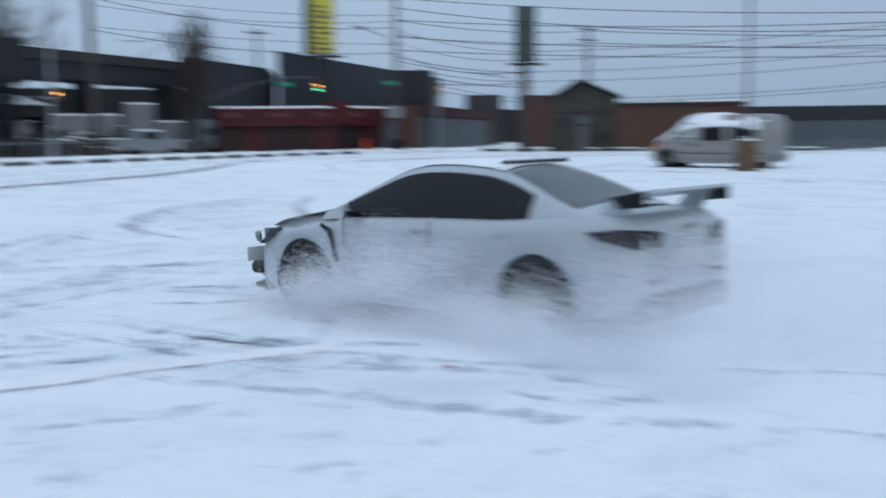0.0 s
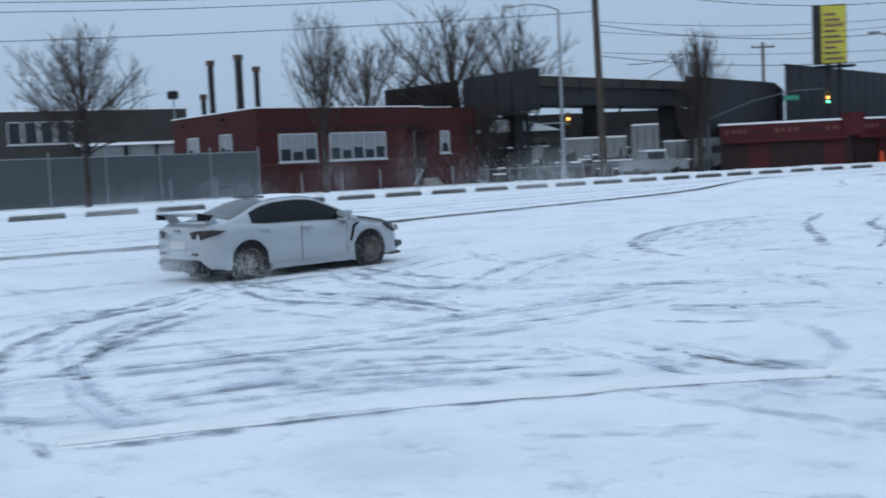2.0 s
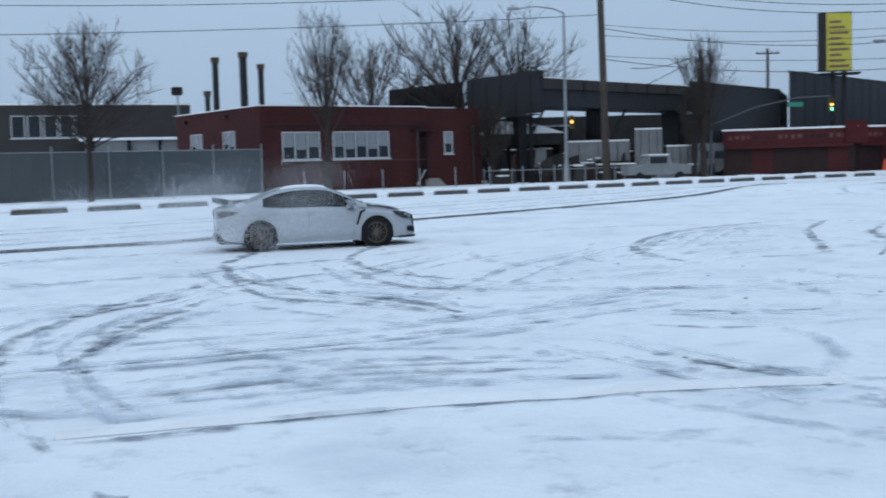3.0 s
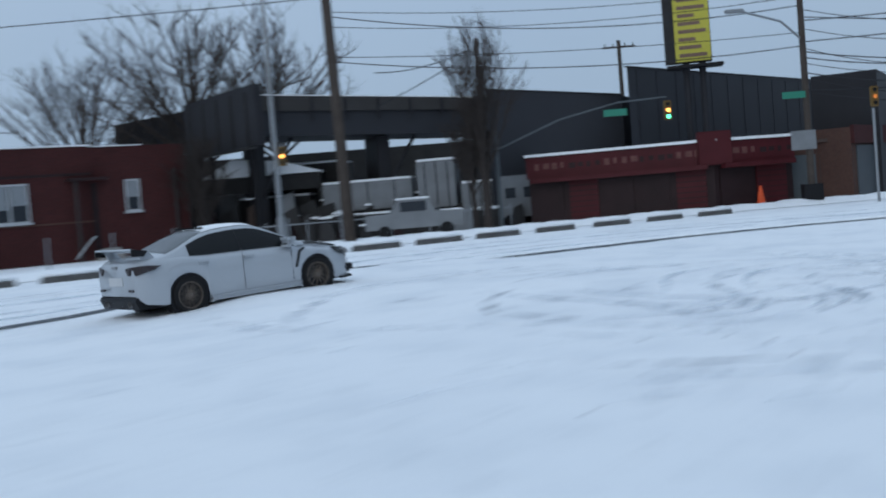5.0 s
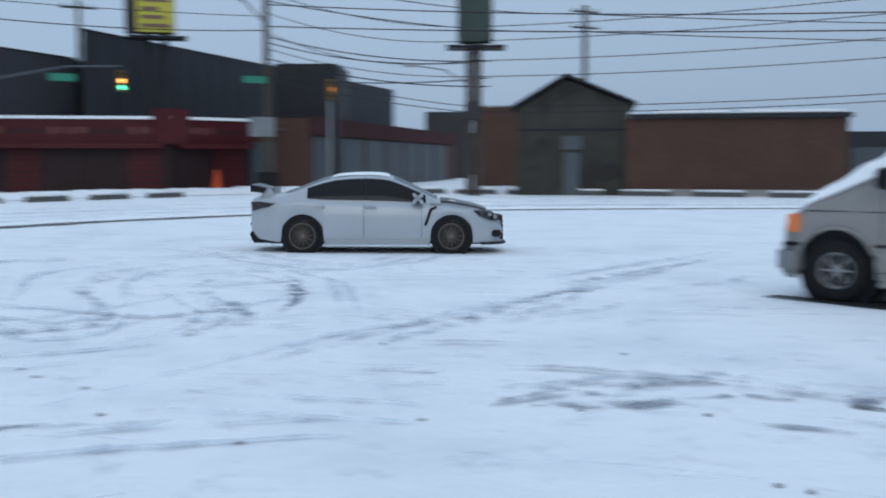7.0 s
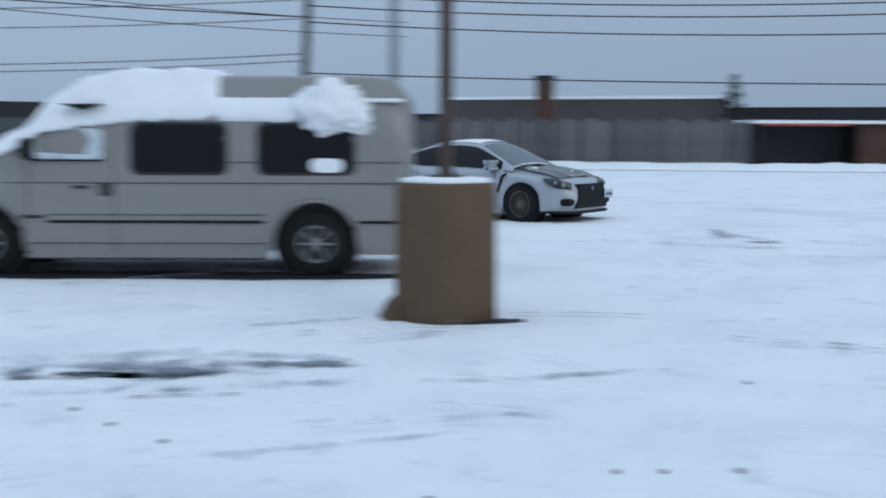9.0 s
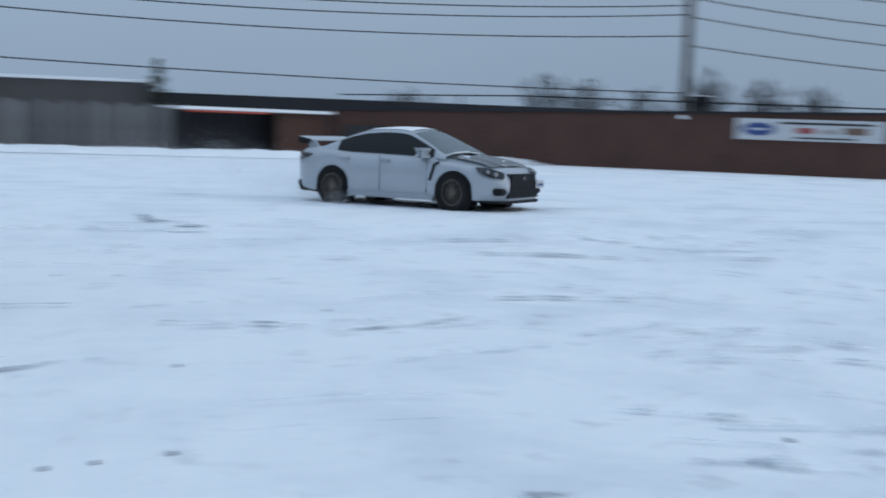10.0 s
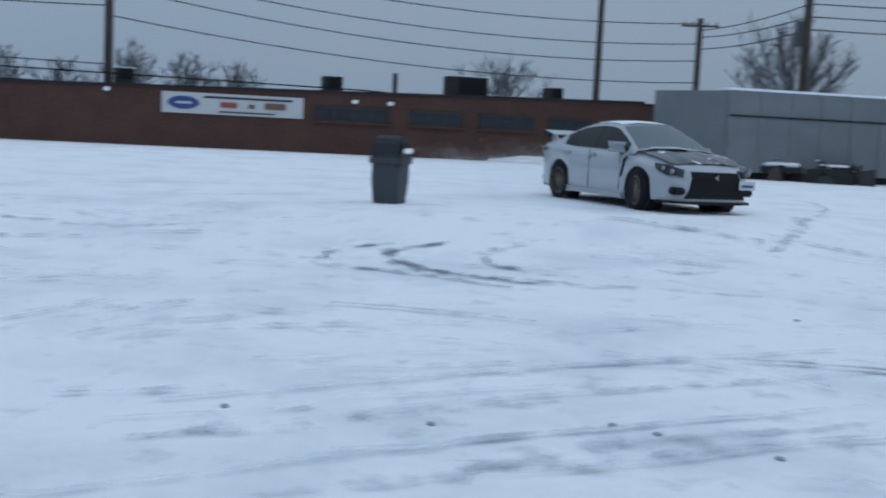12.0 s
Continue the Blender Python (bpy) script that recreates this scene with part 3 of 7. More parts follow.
tyre_track([(8.9, -2.1), (9.2, -3.1), (9.3, -4.1)], 0.22, TRACK_SOFT)
tyre_track([(15.5, -3.7), (15.3, -4.0), (15.1, -4.3)], 0.25, TRACK)
tyre_track([(15.6, -4.7), (15.2, -4.9), (14.8, -5.1)], 0.25, TRACK_SOFT)
tyre_track([(11.1, -11.8), (10.5, -12.3), (9.9, -13.3)], 0.30, TRACK_SOFT)
tyre_track([(21.8, -25.6), (20.9, -26.7), (18.2, -24.6), (10.4, -13.4), (10.0, -12.0)], 0.30, TRACK_SOFT)
tyre_track([(9.7, -9.5), (9.1, -9.7), (9.0, -10.4)], 0.30, TRACK_SOFT)
tyre_track([(8.7, -0.1), (9.0, -0.8), (9.4, -1.5)], 0.20, TRACK_SOFT)
tyre_track([(7.5, 0.2), (7.8, -0.6), (8.4, -1.8)], 0.20, TRACK_SOFT)
tyre_track([(5.4, -2.1), (5.5, -2.6), (5.6, -3.1)], 0.25, TRACK_SOFT)
tyre_track([(16.0, -3.7), (15.2, -3.9), (14.4, -4.9), (14.1, -6.3)], 0.30, TRACK_SOFT)
tyre_track([(18.1, 2.7), (17.5, 2.5), (17.1, 1.9)], 0.30, TRACK_SOFT)
tyre_track([(17.2, -1.2), (16.8, -1.4), (16.5, -1.8)], 0.30, TRACK_SOFT)
tyre_track([(7.6, 2.0), (7.7, 1.7), (7.8, 1.4)], 0.20, TRACK_SOFT)
tyre_track([(-25.9, -10.8), (-24.2, -9.0), (-22.9, -8.3)], 0.35, TRACK)
tyre_track([(-25.3, -14.0), (-24.3, -12.4), (-23.1, -11.0)], 0.30, TRACK)
tyre_track([(-24.9, -16.0), (-23.6, -15.6), (-21.9, -16.3)], 0.50, TRACK_SOFT)
tyre_track([(-34.8, 1.1), (-32.0, 2.6), (-29.0, 3.6)], 0.90, TRACK_SOFT)
tyre_track([(-30.6, -9.5), (-29.2, -6.7), (-27.0, -5.5)], 0.80, TRACK_SOFT)
tyre_track([(-28.9, -13.8), (-27.4, -11.3), (-24.9, -11.1)], 0.80, TRACK_SOFT)
tyre_track([(-23.7, -22.0), (-22.5, -21.5), (-20.5, -21.3)], 0.50, TRACK_SOFT)
tyre_track([(-23.2, -22.9), (-22.0, -22.5), (-20.2, -22.4)], 0.50, TRACK_SOFT)
tyre_track([(-26.4, -17.1), (-25.6, -14.4), (-25.2, -12.0)], 0.50, TRACK_SOFT)
tyre_track([(5.8, 5.5), (6.0, 5.1), (6.2, 4.6), (6.6, 4.1)], 0.26, SLUSH)
tyre_track([(5.6, 4.5), (5.8, 4.2), (6.0, 3.8)], 0.12, SLUSH)
tyre_track([(5.5, 6.3), (6.0, 5.7), (6.4, 4.9), (6.8, 4.2), (7.1, 3.5)], 0.50, TRACK)
tyre_track([(5.4, 6.1), (5.5, 5.9), (5.6, 5.8)], 0.25, TRACK)
tyre_track([(5.8, 6.6), (6.3, 5.7), (6.9, 4.8), (7.3, 3.6)], 0.60, TRACK_SOFT)
tyre_track([(4.8, 5.5), (5.0, 5.2), (5.2, 4.9)], 0.20, TRACK)
tyre_track([(8.2, 5.1), (8.5, 4.8), (8.9, 4.4)], 0.14, TRACK)
tyre_track([(5.6, 4.9), (6.0, 4.2), (6.7, 3.3)], 0.20, TRACK_SOFT)
tyre_track([(5.5, 3.2), (5.6, 3.0), (5.9, 2.6)], 0.20, TRACK_SOFT)
tyre_track([(18.0, 2.7), (17.3, 2.3), (16.7, 1.6)], 0.22, TRACK)
tyre_track([(16.0, 2.0), (16.1, 1.7), (16.2, 1.4)], 0.16, TRACK)
tyre_track([(11.8, 0.8), (11.8, 0.5), (12.0, 0.2)], 0.20, TRACK_SOFT)
tyre_track([(9.0, -0.3), (9.2, -0.7), (9.7, -1.4)], 0.20, TRACK)
tyre_track([(6.8, 2.9), (7.2, 2.2), (7.7, 1.6)], 0.20, TRACK)
tyre_track([(9.9, 1.6), (10.1, 1.3), (10.3, 0.9)], 0.20, TRACK_SOFT)
tyre_track([(7.7, 0.1), (7.8, -0.4), (8.3, -1.2)], 0.20, TRACK_SOFT)
tyre_track([(11.3, -6.3), (11.7, -6.5), (11.9, -7.3)], 0.24, TRACK)
tyre_track([(10.7, -6.1), (10.4, -6.5), (9.5, -6.9), (9.0, -7.2)], 0.20, TRACK)
tyre_track([(11.3, -7.0), (11.5, -7.3), (11.6, -8.1)], 0.26, TRACK)
tyre_track([(11.2, -7.0), (10.3, -7.0), (9.6, -7.4), (9.0, -8.0)], 0.22, TRACK)
tyre_track([(11.2, -9.9), (11.1, -8.7), (10.8, -8.1), (10.2, -7.9), (9.5, -8.4)], 0.24, TRACK_SOFT)
tyre_track([(9.1, -3.0), (9.0, -3.2), (9.1, -3.3)], 0.14, TRACK)
tyre_track([(8.5, -2.0), (8.8, -2.6), (9.0, -3.3)], 0.20, TRACK_SOFT)

# sweeps of the slides: each is a sheaf of fine parallel grooves
SWEEPS = [
    [(-25.5, -22.2), (-23.6, -21.3), (-21.3, -20.1), (-20.1, -19.3)],
    [(-25.9, -21.2), (-24.5, -20.5), (-22.4, -19.4)],
    [(-24.4, -23.1), (-22.3, -22.1), (-20.5, -22.0)],
    [(-25.4, -21.5), (-25.9, -19.7), (-25.8, -16.9), (-25.2, -14.3)],
    [(-24.9, -21.2), (-24.8, -19.3), (-24.5, -16.9)],
    [(-25.2, -11.1), (-23.9, -14.9), (-21.9, -17.0), (-21.3, -18.6)],
    [(-22.9, -10.8), (-22.2, -13.6), (-20.8, -15.3)],
    [(-27.0, -18.4), (-26.6, -16.7), (-26.0, -14.6)],
    [(-17.6, -10.0), (-15.6, -6.1), (-13.2, -4.6)],
    [(-19.9, -20.7), (-19.2, -22.3), (-18.8, -23.1)],
    [(-19.0, -18.8), (-18.1, -18.9), (-17.3, -19.4)],
    [(-22.7, -20.1), (-20.9, -18.9), (-18.7, -17.3)],
    [(-23.7, -12.5), (-22.5, -11.0), (-21.3, -8.4)],
    [(-24.3, -23.9), (-24.8, -23.0), (-25.4, -21.5)],
    [(-21.4, -15.1), (-19.9, -11.1), (-18.3, -9.0)],
    [(-20.5, -17.4), (-18.8, -15.9), (-17.5, -16.7)],
    [(-0.6, 14.1), (0.9, 12.6), (2.0, 11.6), (3.9, 12.8)],
    [(-0.7, 17.1), (0.7, 17.3), (2.1, 18.0)],
    [(2.0, 13.4), (2.6, 15.5), (4.0, 17.1)],
    [(0.7, 12.7), (1.2, 11.3), (1.9, 11.6), (2.3, 12.7)],
    [(3.6, 13.9), (3.5, 11.9), (2.9, 10.8), (2.1, 10.5)],
    [(2.6, 8.8), (4.9, 10.3), (6.2, 10.8), (11.8, 14.5)],
    [(-0.3, 7.0), (1.0, 7.0), (2.4, 6.7)],
    [(1.9, 7.9), (2.6, 7.3), (3.2, 6.8)],
    [(3.1, 8.3), (3.5, 7.9), (3.9, 7.8)],
    [(-0.5, 11.1), (0.7, 10.1), (1.9, 10.1)],
    [(4.8, 16.1), (5.0, 14.7), (4.2, 12.1)],
    [(8.0, 12.8), (10.2, 13.8), (13.0, 15.1)],
    [(4.7, 21.0), (6.1, 16.5), (8.9, 18.7)],
    [(5.4, -1.9), (5.3, -3.1), (5.2, -4.6), (4.8, -7.3)],
    [(4.2, -2.8), (4.0, -4.0), (3.7, -5.7)],
    [(6.4, -1.9), (6.2, -2.8)],
    [(6.4, -3.4), (6.1, -4.9)],
    [(9.0, -2.2), (9.6, -3.2)],
]
rng_w = random.Random(77)
for i, line in enumerate(SWEEPS):
    tyre_track(line, 0.20, TRACK if i in (3, 4, 5, 6) else TRACK_SOFT)
    for k in range(4 if i < 16 else 2):
        off, lo = rng_w.uniform(-0.75, 0.75), rng_w.uniform(-0.2, 0.2)
        dx, dy = line[-1][0] - line[0][0], line[-1][1] - line[0][1]
        d = math.hypot(dx, dy)
        tyre_track([(x - dy / d * off + dx * lo, y + dx / d * off + dy * lo) for x, y in line], rng_w.uniform(0.07, 0.17), GROOVE_SHADE)

# loose loops and slides left by earlier runs
rng_t = random.Random(12)
for cx, cy, n, r0, r1 in ((-19, -9, 20, 2.0, 8.0), (-14, -13, 12, 2.0, 8.0), (3, 15, 14, 2.0, 6.0), (-21, -21, 8, 3.0, 7.0)):
    for i in range(n):
        r, a0, da = rng_t.uniform(r0, r1), rng_t.uniform(0, 6.28), rng_t.uniform(0.5, 1.7)
        ox, oy, sq = cx + rng_t.gauss(0, 2.5), cy + rng_t.gauss(0, 2.0), rng_t.uniform(0.6, 1.0)
        tyre_track([(ox + r * math.cos(a0 + da * k / 4), oy + r * sq * math.sin(a0 + da * k / 4)) for k in range(5)], rng_t.uniform(0.18, 0.34), TRACK_SOFT)

# short drifted streaks, mostly along the sweep of the lot
for i in range(60):
    r, a = rng_t.uniform(7.5, 17), radians(rng_t.uniform(-62, 78))
    tilt, ln = rng_t.gauss(0, 0.30), rng_t.uniform(0.8, 2.6)
    x, y, dx, dy = r * math.cos(a), r * math.sin(a), -math.sin(a + tilt) * ln / 2, math.cos(a + tilt) * ln / 2
    tyre_track([(x - dx, y - dy), (x + 0.1 * dy, y - 0.1 * dx), (x + dx, y + dy)], rng_t.uniform(0.12, 0.30), TRACK_SOFT if i % 4 else TRACK)

# ruffles of wind and tyres in the near snow: small shadows as tinted strips
for i in range(170):
    if i % 3:
        r, a = rng_t.uniform(5.0, 18), radians(rng_t.uniform(-72, 112))
        x, y = r * math.cos(a), r * math.sin(a)
    else:
        r, a = rng_t.uniform(7.0, 24), radians(rng_t.uniform(72, 112))
        x, y = -21.8 + r * math.cos(a), -31.1 + r * math.sin(a)
    tilt, ln = rng_t.gauss(0, 0.35), rng_t.uniform(0.4, 1.7)
    dx, dy = -math.sin(a + tilt) * ln / 2, math.cos(a + tilt) * ln / 2
    tyre_track([(x - dx, y - dy), (x + 0.12 * dy, y - 0.12 * dx), (x + dx, y + dy)], rng_t.uniform(0.05, 0.13), GROOVE_SHADE if i % 4 else TRACK_SOFT)

# kerb edge of the street, wet and dark, with a low bank of snow behind it
KERB = [(-40, -14), (-31.5, -5.6), (-28.9, -3.0), (-21.3, 4.5), (-15.5, 11), (-7, 21), (1, 29.0), (9, 33.2), (17, 33.6), (25, 31.3), (36, 26)]
tagged(part("kerb", ribbon(bmesh.new(), KERB, 1.05, 0.02, 0.5), WET_KERB), "wet dark kerb edge showing through snow", "kerb", kind="structure")
tagged(part("kerb", ribbon(bmesh.new(), [(x - 0.35, y + 0.45) for x, y in KERB], 0.7, 0.01, 0.5, 0.07), BANK, smooth=True), "low ridge of ploughed snow along the kerb", "kerb", kind="structure")
LANE = [(-44, -4), (-36, 3), (-26, 13), (-16, 25), (-6, 36), (6, 42), (18, 42), (30, 36), (42, 26)]
tagged(part("lane_track", ribbon(bmesh.new(), LANE, 0.7, 0.012, 0.8), TRACK_SOFT), "faint wheel track along the snowy street", "tyre track", kind="structure")
for dx, dy, w, mat in ((-1.3, 1.6, 1.1, GROOVE_SHADE), (-2.4, 3.0, 0.8, TRACK_SOFT), (-4.2, 5.2, 1.2, GROOVE_SHADE), (-5.4, 6.8, 0.7, TRACK_SOFT)):
    tagged(part("lane_track", ribbon(bmesh.new(), [(x + dx, y + dy) for x, y in KERB], w, 0.013, 0.8), mat), "faint wheel track along the snowy street", "tyre track", kind="structure")
VERGE = [(-60, 8), (-44, 21.5), (-26, 34.0), (-15, 40.6), (0, 50), (14, 56), (26, 56.5), (31.5, 50), (41, 39), (48, 24), (52, 5), (56, -12), (51, -28), (40, -39)]
tagged(part("verge", ribbon(bmesh.new(), VERGE, 3.0, 0.02, 0.4, 0.28), BANK, smooth=True), "snow bank along the far pavement", "snow bank", kind="structure")


def wheel_stop(m, length):
    t = thing("wheel_stop", "low concrete wheel stop capped with snow", "wheel stop", m, "wheel stops")
    part("block", prism(bmesh.new(), [(-length / 2, 0), (length / 2, 0), (length / 2 - 0.06, 0.21), (-length / 2 + 0.06, 0.21)], -0.14, 0.14), STOPMAT, t)
    bm = bmesh.new()
    box(bm, -length / 2 + 0.02, length / 2 - 0.02, -0.17, 0.15, 0.208, 0.31, bevel=0.045)
    part("snow_cap", bm, CAP, t, "thin cap of snow", smooth=True)
    return t


def row_of_stops(a, b, n, length):
    m, d = along(a, b)
    for i in range(n):
        f = (i + 0.5) / n
        x, y = a[0] + (b[0] - a[0]) * f, a[1] + (b[1] - a[1]) * f
        wheel_stop(Matrix.Translation((x, y, gz(x, y))) @ m.to_3x3().to_4x4(), length)


row_of_stops((-48, 12.0), (-26, 29), 8, 2.5)
row_of_stops((-26, 29), (2, 46.5), 11, 2.2)
row_of_stops((2, 46.5), (13, 52.5), 4, 2.0)
row_of_stops((24.2, 53.5), (31.2, 44.8), 4, 2.2)
row_of_stops((31.2, 44.8), (42, 31.5), 5, 2.4)
row_of_stops((50.6, 18), (55.2, -10), 7, 2.6)


# ---- buildings ----
def wall_run(name, a, b, height, thick, material, parent, label=""):
    """A wall from ground point a to b; its mesh runs along its own x."""
    m, d = along(a, b)
    return part(name, B(0, d, 0, thick, -0.2, height), material, parent, label, m)


def window_on(m, x0, x1, z0, z1, parent, panes=2, name="window", blind=False):
    """A framed window set proud of a wall whose outer face is y = 0 in m."""
    w = new(name)
    w.parent = parent
    w.matrix_basis = m
    bm = bmesh.new()
    t = 0.09
    for a in ((x0, x1, z0, z0 + t), (x0, x1, z1 - t, z1), (x0, x0 + t, z0, z1), (x1 - t, x1, z0, z1)):
        box(bm, a[0], a[1], -0.07, 0.0, a[2], a[3])
    for i in range(1, panes):
        c = x0 + (x1 - x0) * i / panes
        box(bm, c - 0.05, c + 0.05, -0.06, 0.0, z0 + t, z1 - t)
    part("frame", bm, FRAME_WHITE, w, "white painted frame")
    part("sill", B(x0 - 0.1, x1 + 0.1, -0.16, -0.002, z0 - 0.1, z0 - 0.004), FRAME_WHITE, w)
    for i in range(panes):
        a, b = x0 + (x1 - x0) * i / panes, x0 + (x1 - x0) * (i + 1) / panes
        part("pane", B(a + 0.05, b - 0.05, -0.03, -0.012, z0 + t, z1 - t), WINDOW, w)
        if blind:
            part("blind", B(a + 0.12, b - 0.12, -0.036, -0.031, (z0 + z1) / 2 - 0.1 - 0.2 * (i % 2), z1 - t - 0.02), BLIND, w, "half-drawn pale blind")
    return w


def brick_house():
    t = thing("brick_building", "low red brick building with white-framed windows and snowy flat roof", "building")
    a, c, e, back_c = (-41.5, 64.9), (-32.84, 52.1), (-16.3, 62.7), (-25.0, 75.5)
    H1 = 6.35
    # front wall and side wall share the near corner
    mf, df = along(c, e)
    ms, ds = along(a, c)
    part("wall", B(0, df - 5.2, 0, 0.3, -0.2, H1), RED_BRICK, t, "", mf)
    part("wall", B(df - 5.2, df, 0.12, 0.42, -0.2, H1 - 0.06), RED_BRICK, t, "", mf)
    part("wall", B(0, ds - 0.003, 0, 0.3, -0.2, H1), RED_BRICK, t, "", ms)
    part("wall", B(0, 16, -0.3, 0, -0.2, H1 - 0.08), RED_BRICK, t, "", along(e, back_c)[0])
    part("coping", B(-0.1, df - 5.1, -0.08, 0.42, H1 + 0.003, H1 + 0.075), CAP, t, "snow-dusted roof coping", mf)
    part("coping", B(df - 5.1, df - 2.2, 0.06, 0.44, H1 - 0.055, H1 - 0.005), CAP, t, "snow-dusted roof coping", mf)
    part("coping", B(0, ds, -0.08, 0.42, H1 + 0.003, H1 + 0.075), CAP, t, "snow-dusted roof coping", ms)
    part("roof", B(0, df, 0.4, 14.5, H1 - 0.9, H1 - 0.5), CAP, t, "flat snowy roof", mf)
    part("band", B(0.0, df - 5.2, -0.03, -0.002, 4.75, 4.9), STORE_DARK, t, "", mf)
    part("band", B(0.0, df - 5.2, -0.05, -0.002, 2.15, 2.24), BROWN_BRICK, t, "", mf)
    window_on(mf, 1.75, 4.9, 2.35, 4.45, t, 3, blind=True)
    window_on(mf, 6.0, 11.0, 2.35, 4.45, t, 5, blind=True)
    window_on(mf @ pose(0, 0.12, 0), df - 3.35, df - 2.5, 2.6, 4.4, t, 1, blind=True)
    window_on(ms, 3.0, 5.2, 2.9, 4.7, t, 2, blind=True)
    window_on(ms, 9.2, 11.3, 2.9, 4.7, t, 2, blind=True)
    part("canopy", B(df - 6.6, df - 4.4, -0.55, -0.003, 4.45, 4.6), STORE_DARK, t, "thin dark entrance canopy", mf)
    part("canopy_post", T((df - 6.2, -0.4, 0.0), (df - 6.2, -0.4, 4.45), 0.09), GREY_WALL, t, "", mf)
    part("drainpipe", T((df - 0.45, 0.02, 0.0), (df - 0.45, 0.02, 4.9), 0.08), GREY_WALL, t, "", mf)
    part("door", B(df - 5.75, df - 5.0, 0.0, 0.118, 0.5, 4.3), BLACK, t, "dark recessed entrance door", mf)
    bm = bmesh.new()
    for i in range(4):
        box(bm, df - 5.3, df - 3.9, -0.9 + 0.3 * i, 0.55, 0.0 + 0.16 * i, 0.16 * (i + 1))
    part("steps", bm, CONCRETE, t, "snowy concrete entrance steps", mf)
    bm = bmesh.new()
    poly_tube(bm, [(df - 6.6, -0.8, 0.2), (df - 5.4, -0.2, 1.3), (df - 5.0, 0.3, 1.35)], 0.05)
    part("handrail", bm, FRAME_WHITE, t, "white sloping handrail", mf)
    for x, z in ((2.0, 5.6), (9.8, 5.7)):
        part("floodlight", B(x, x + 0.35, -0.25, -0.002, z, z + 0.25, bevel=0.03), BLACK, t, "", ms)


brick_house()


def sheet_fence(a, b, height):
    t = thing("sheet_metal_fence", "tall grey sheet metal fence with posts", "fence", along(a, b)[0])
    d = along(a, b)[1]
    n = int(d / 1.2)
    mesh = mesh_from("panel", B(0.0, d / n - 0.012, 0, 0.03, 0.05, height), GREY_METAL)
    for i in range(n):
        p = new("panel", mesh)
        p.parent, p.matrix_basis = t, pose(i * d / n, 0.006 * (i % 3), 0)
    for i in range(0, n + 1, 3):
        part("post", T((i * d / n, -0.05, 0), (i * d / n, -0.05, height + 0.4), 0.05), GALV, t)
    part("top_rail", T((0, -0.02, height + 0.02), (d, -0.02, height + 0.02), 0.035), GALV, t)


sheet_fence((-48.0, 40.2), (-32.6, 50.6), 3.15)
part_gate = thing("dark_gate", "dark mesh gate beside the sheet metal fence", "gate", along((-62, 31), (-48.2, 40.1))[0])
part("gate_panel", B(0, 16.5, 0, 0.06, 0.05, 2.9), JUNK_B, part_gate)
for gx in (0, 5.5, 11.0, 16.4):
    part("post", T((gx, -0.05, 0), (gx, -0.05, 3.4), 0.06), BLACK, part_gate)


def slab(name, label, a, b, height, depth, material, z0=-0.2, cap=True, category="building"):
    """A plain distant block seen from the front, with a parapet and roof edge."""
    m, d = along(a, b)
    t = thing(name, label, category, m)
    part("wall", B(0, d, 0, depth, z0, height), material, t)
    if cap:
        part("roof_edge", B(-0.1, d + 0.1, -0.1, depth, height + 0.003, height + 0.18), CAP, t, "thin snow on the roof edge")
    return t, m, d


t_, m_, d_ = slab("grey_warehouse", "long grey plastered warehouse behind the fence", (-66, 77.5), (-44.5, 86.8), 8.6, 12, GREY_WALL)
for k in range(5):
    window_on(pose(0, 0, 0), 6.0 + k * 1.5, 7.3 + k * 1.5, 5.4, 7.6, t_, 1)
part("canopy", B(12, d_, -3.0, -0.02, 5.0, 5.25), CAP, t_, "snow-covered canopy roof")
part("canopy_wall", B(12.5, d_ - 0.5, -2.6, -2.4, 0, 4.98), JUNK_A, t_)
for label_x, w0 in ((13.0, 0.3), (16.5, 0.3), (19.5, 0.3)):
    part("canopy_post", B(label_x, label_x + w0, -2.95, -2.65, 0, 4.98), BLACK, t_)

for i, (x, y, z0, z1, r) in enumerate(((-41.0, 82.3, 0, 12.9, 0.30), (-38.3, 82.7, 0, 13.4, 0.38), (-36.6, 82.9, 0, 12.2, 0.28), (-41.8, 81.9, 0, 9.6, 0.25))):
    t = thing("chimney_pipe", "tall dark steel chimney pipe with rusty top", "chimney", pose(x, y, 0), "chimney pipes")
    part("pipe", T((0, 0, z0), (0, 0, z1 - 0.5), r, seg=12), BLACK_BOARD, t)
    part("cap", T((0, 0, z1 - 0.5), (0, 0, z1), r + 0.12, seg=12), RUST, t, "rusty cap")
t = thing("floodlight_mast", "thin mast with a dark floodlight", "lamp", pose(-41.8, 67.5, 0))
part("mast", T((0, 0, 0), (0, 0, 8.4), 0.07), GALV, t)
part("lamp_head", B(-0.5, 0.4, -0.3, 0.3, 8.3, 9.0, bevel=0.08), BLACK, t)

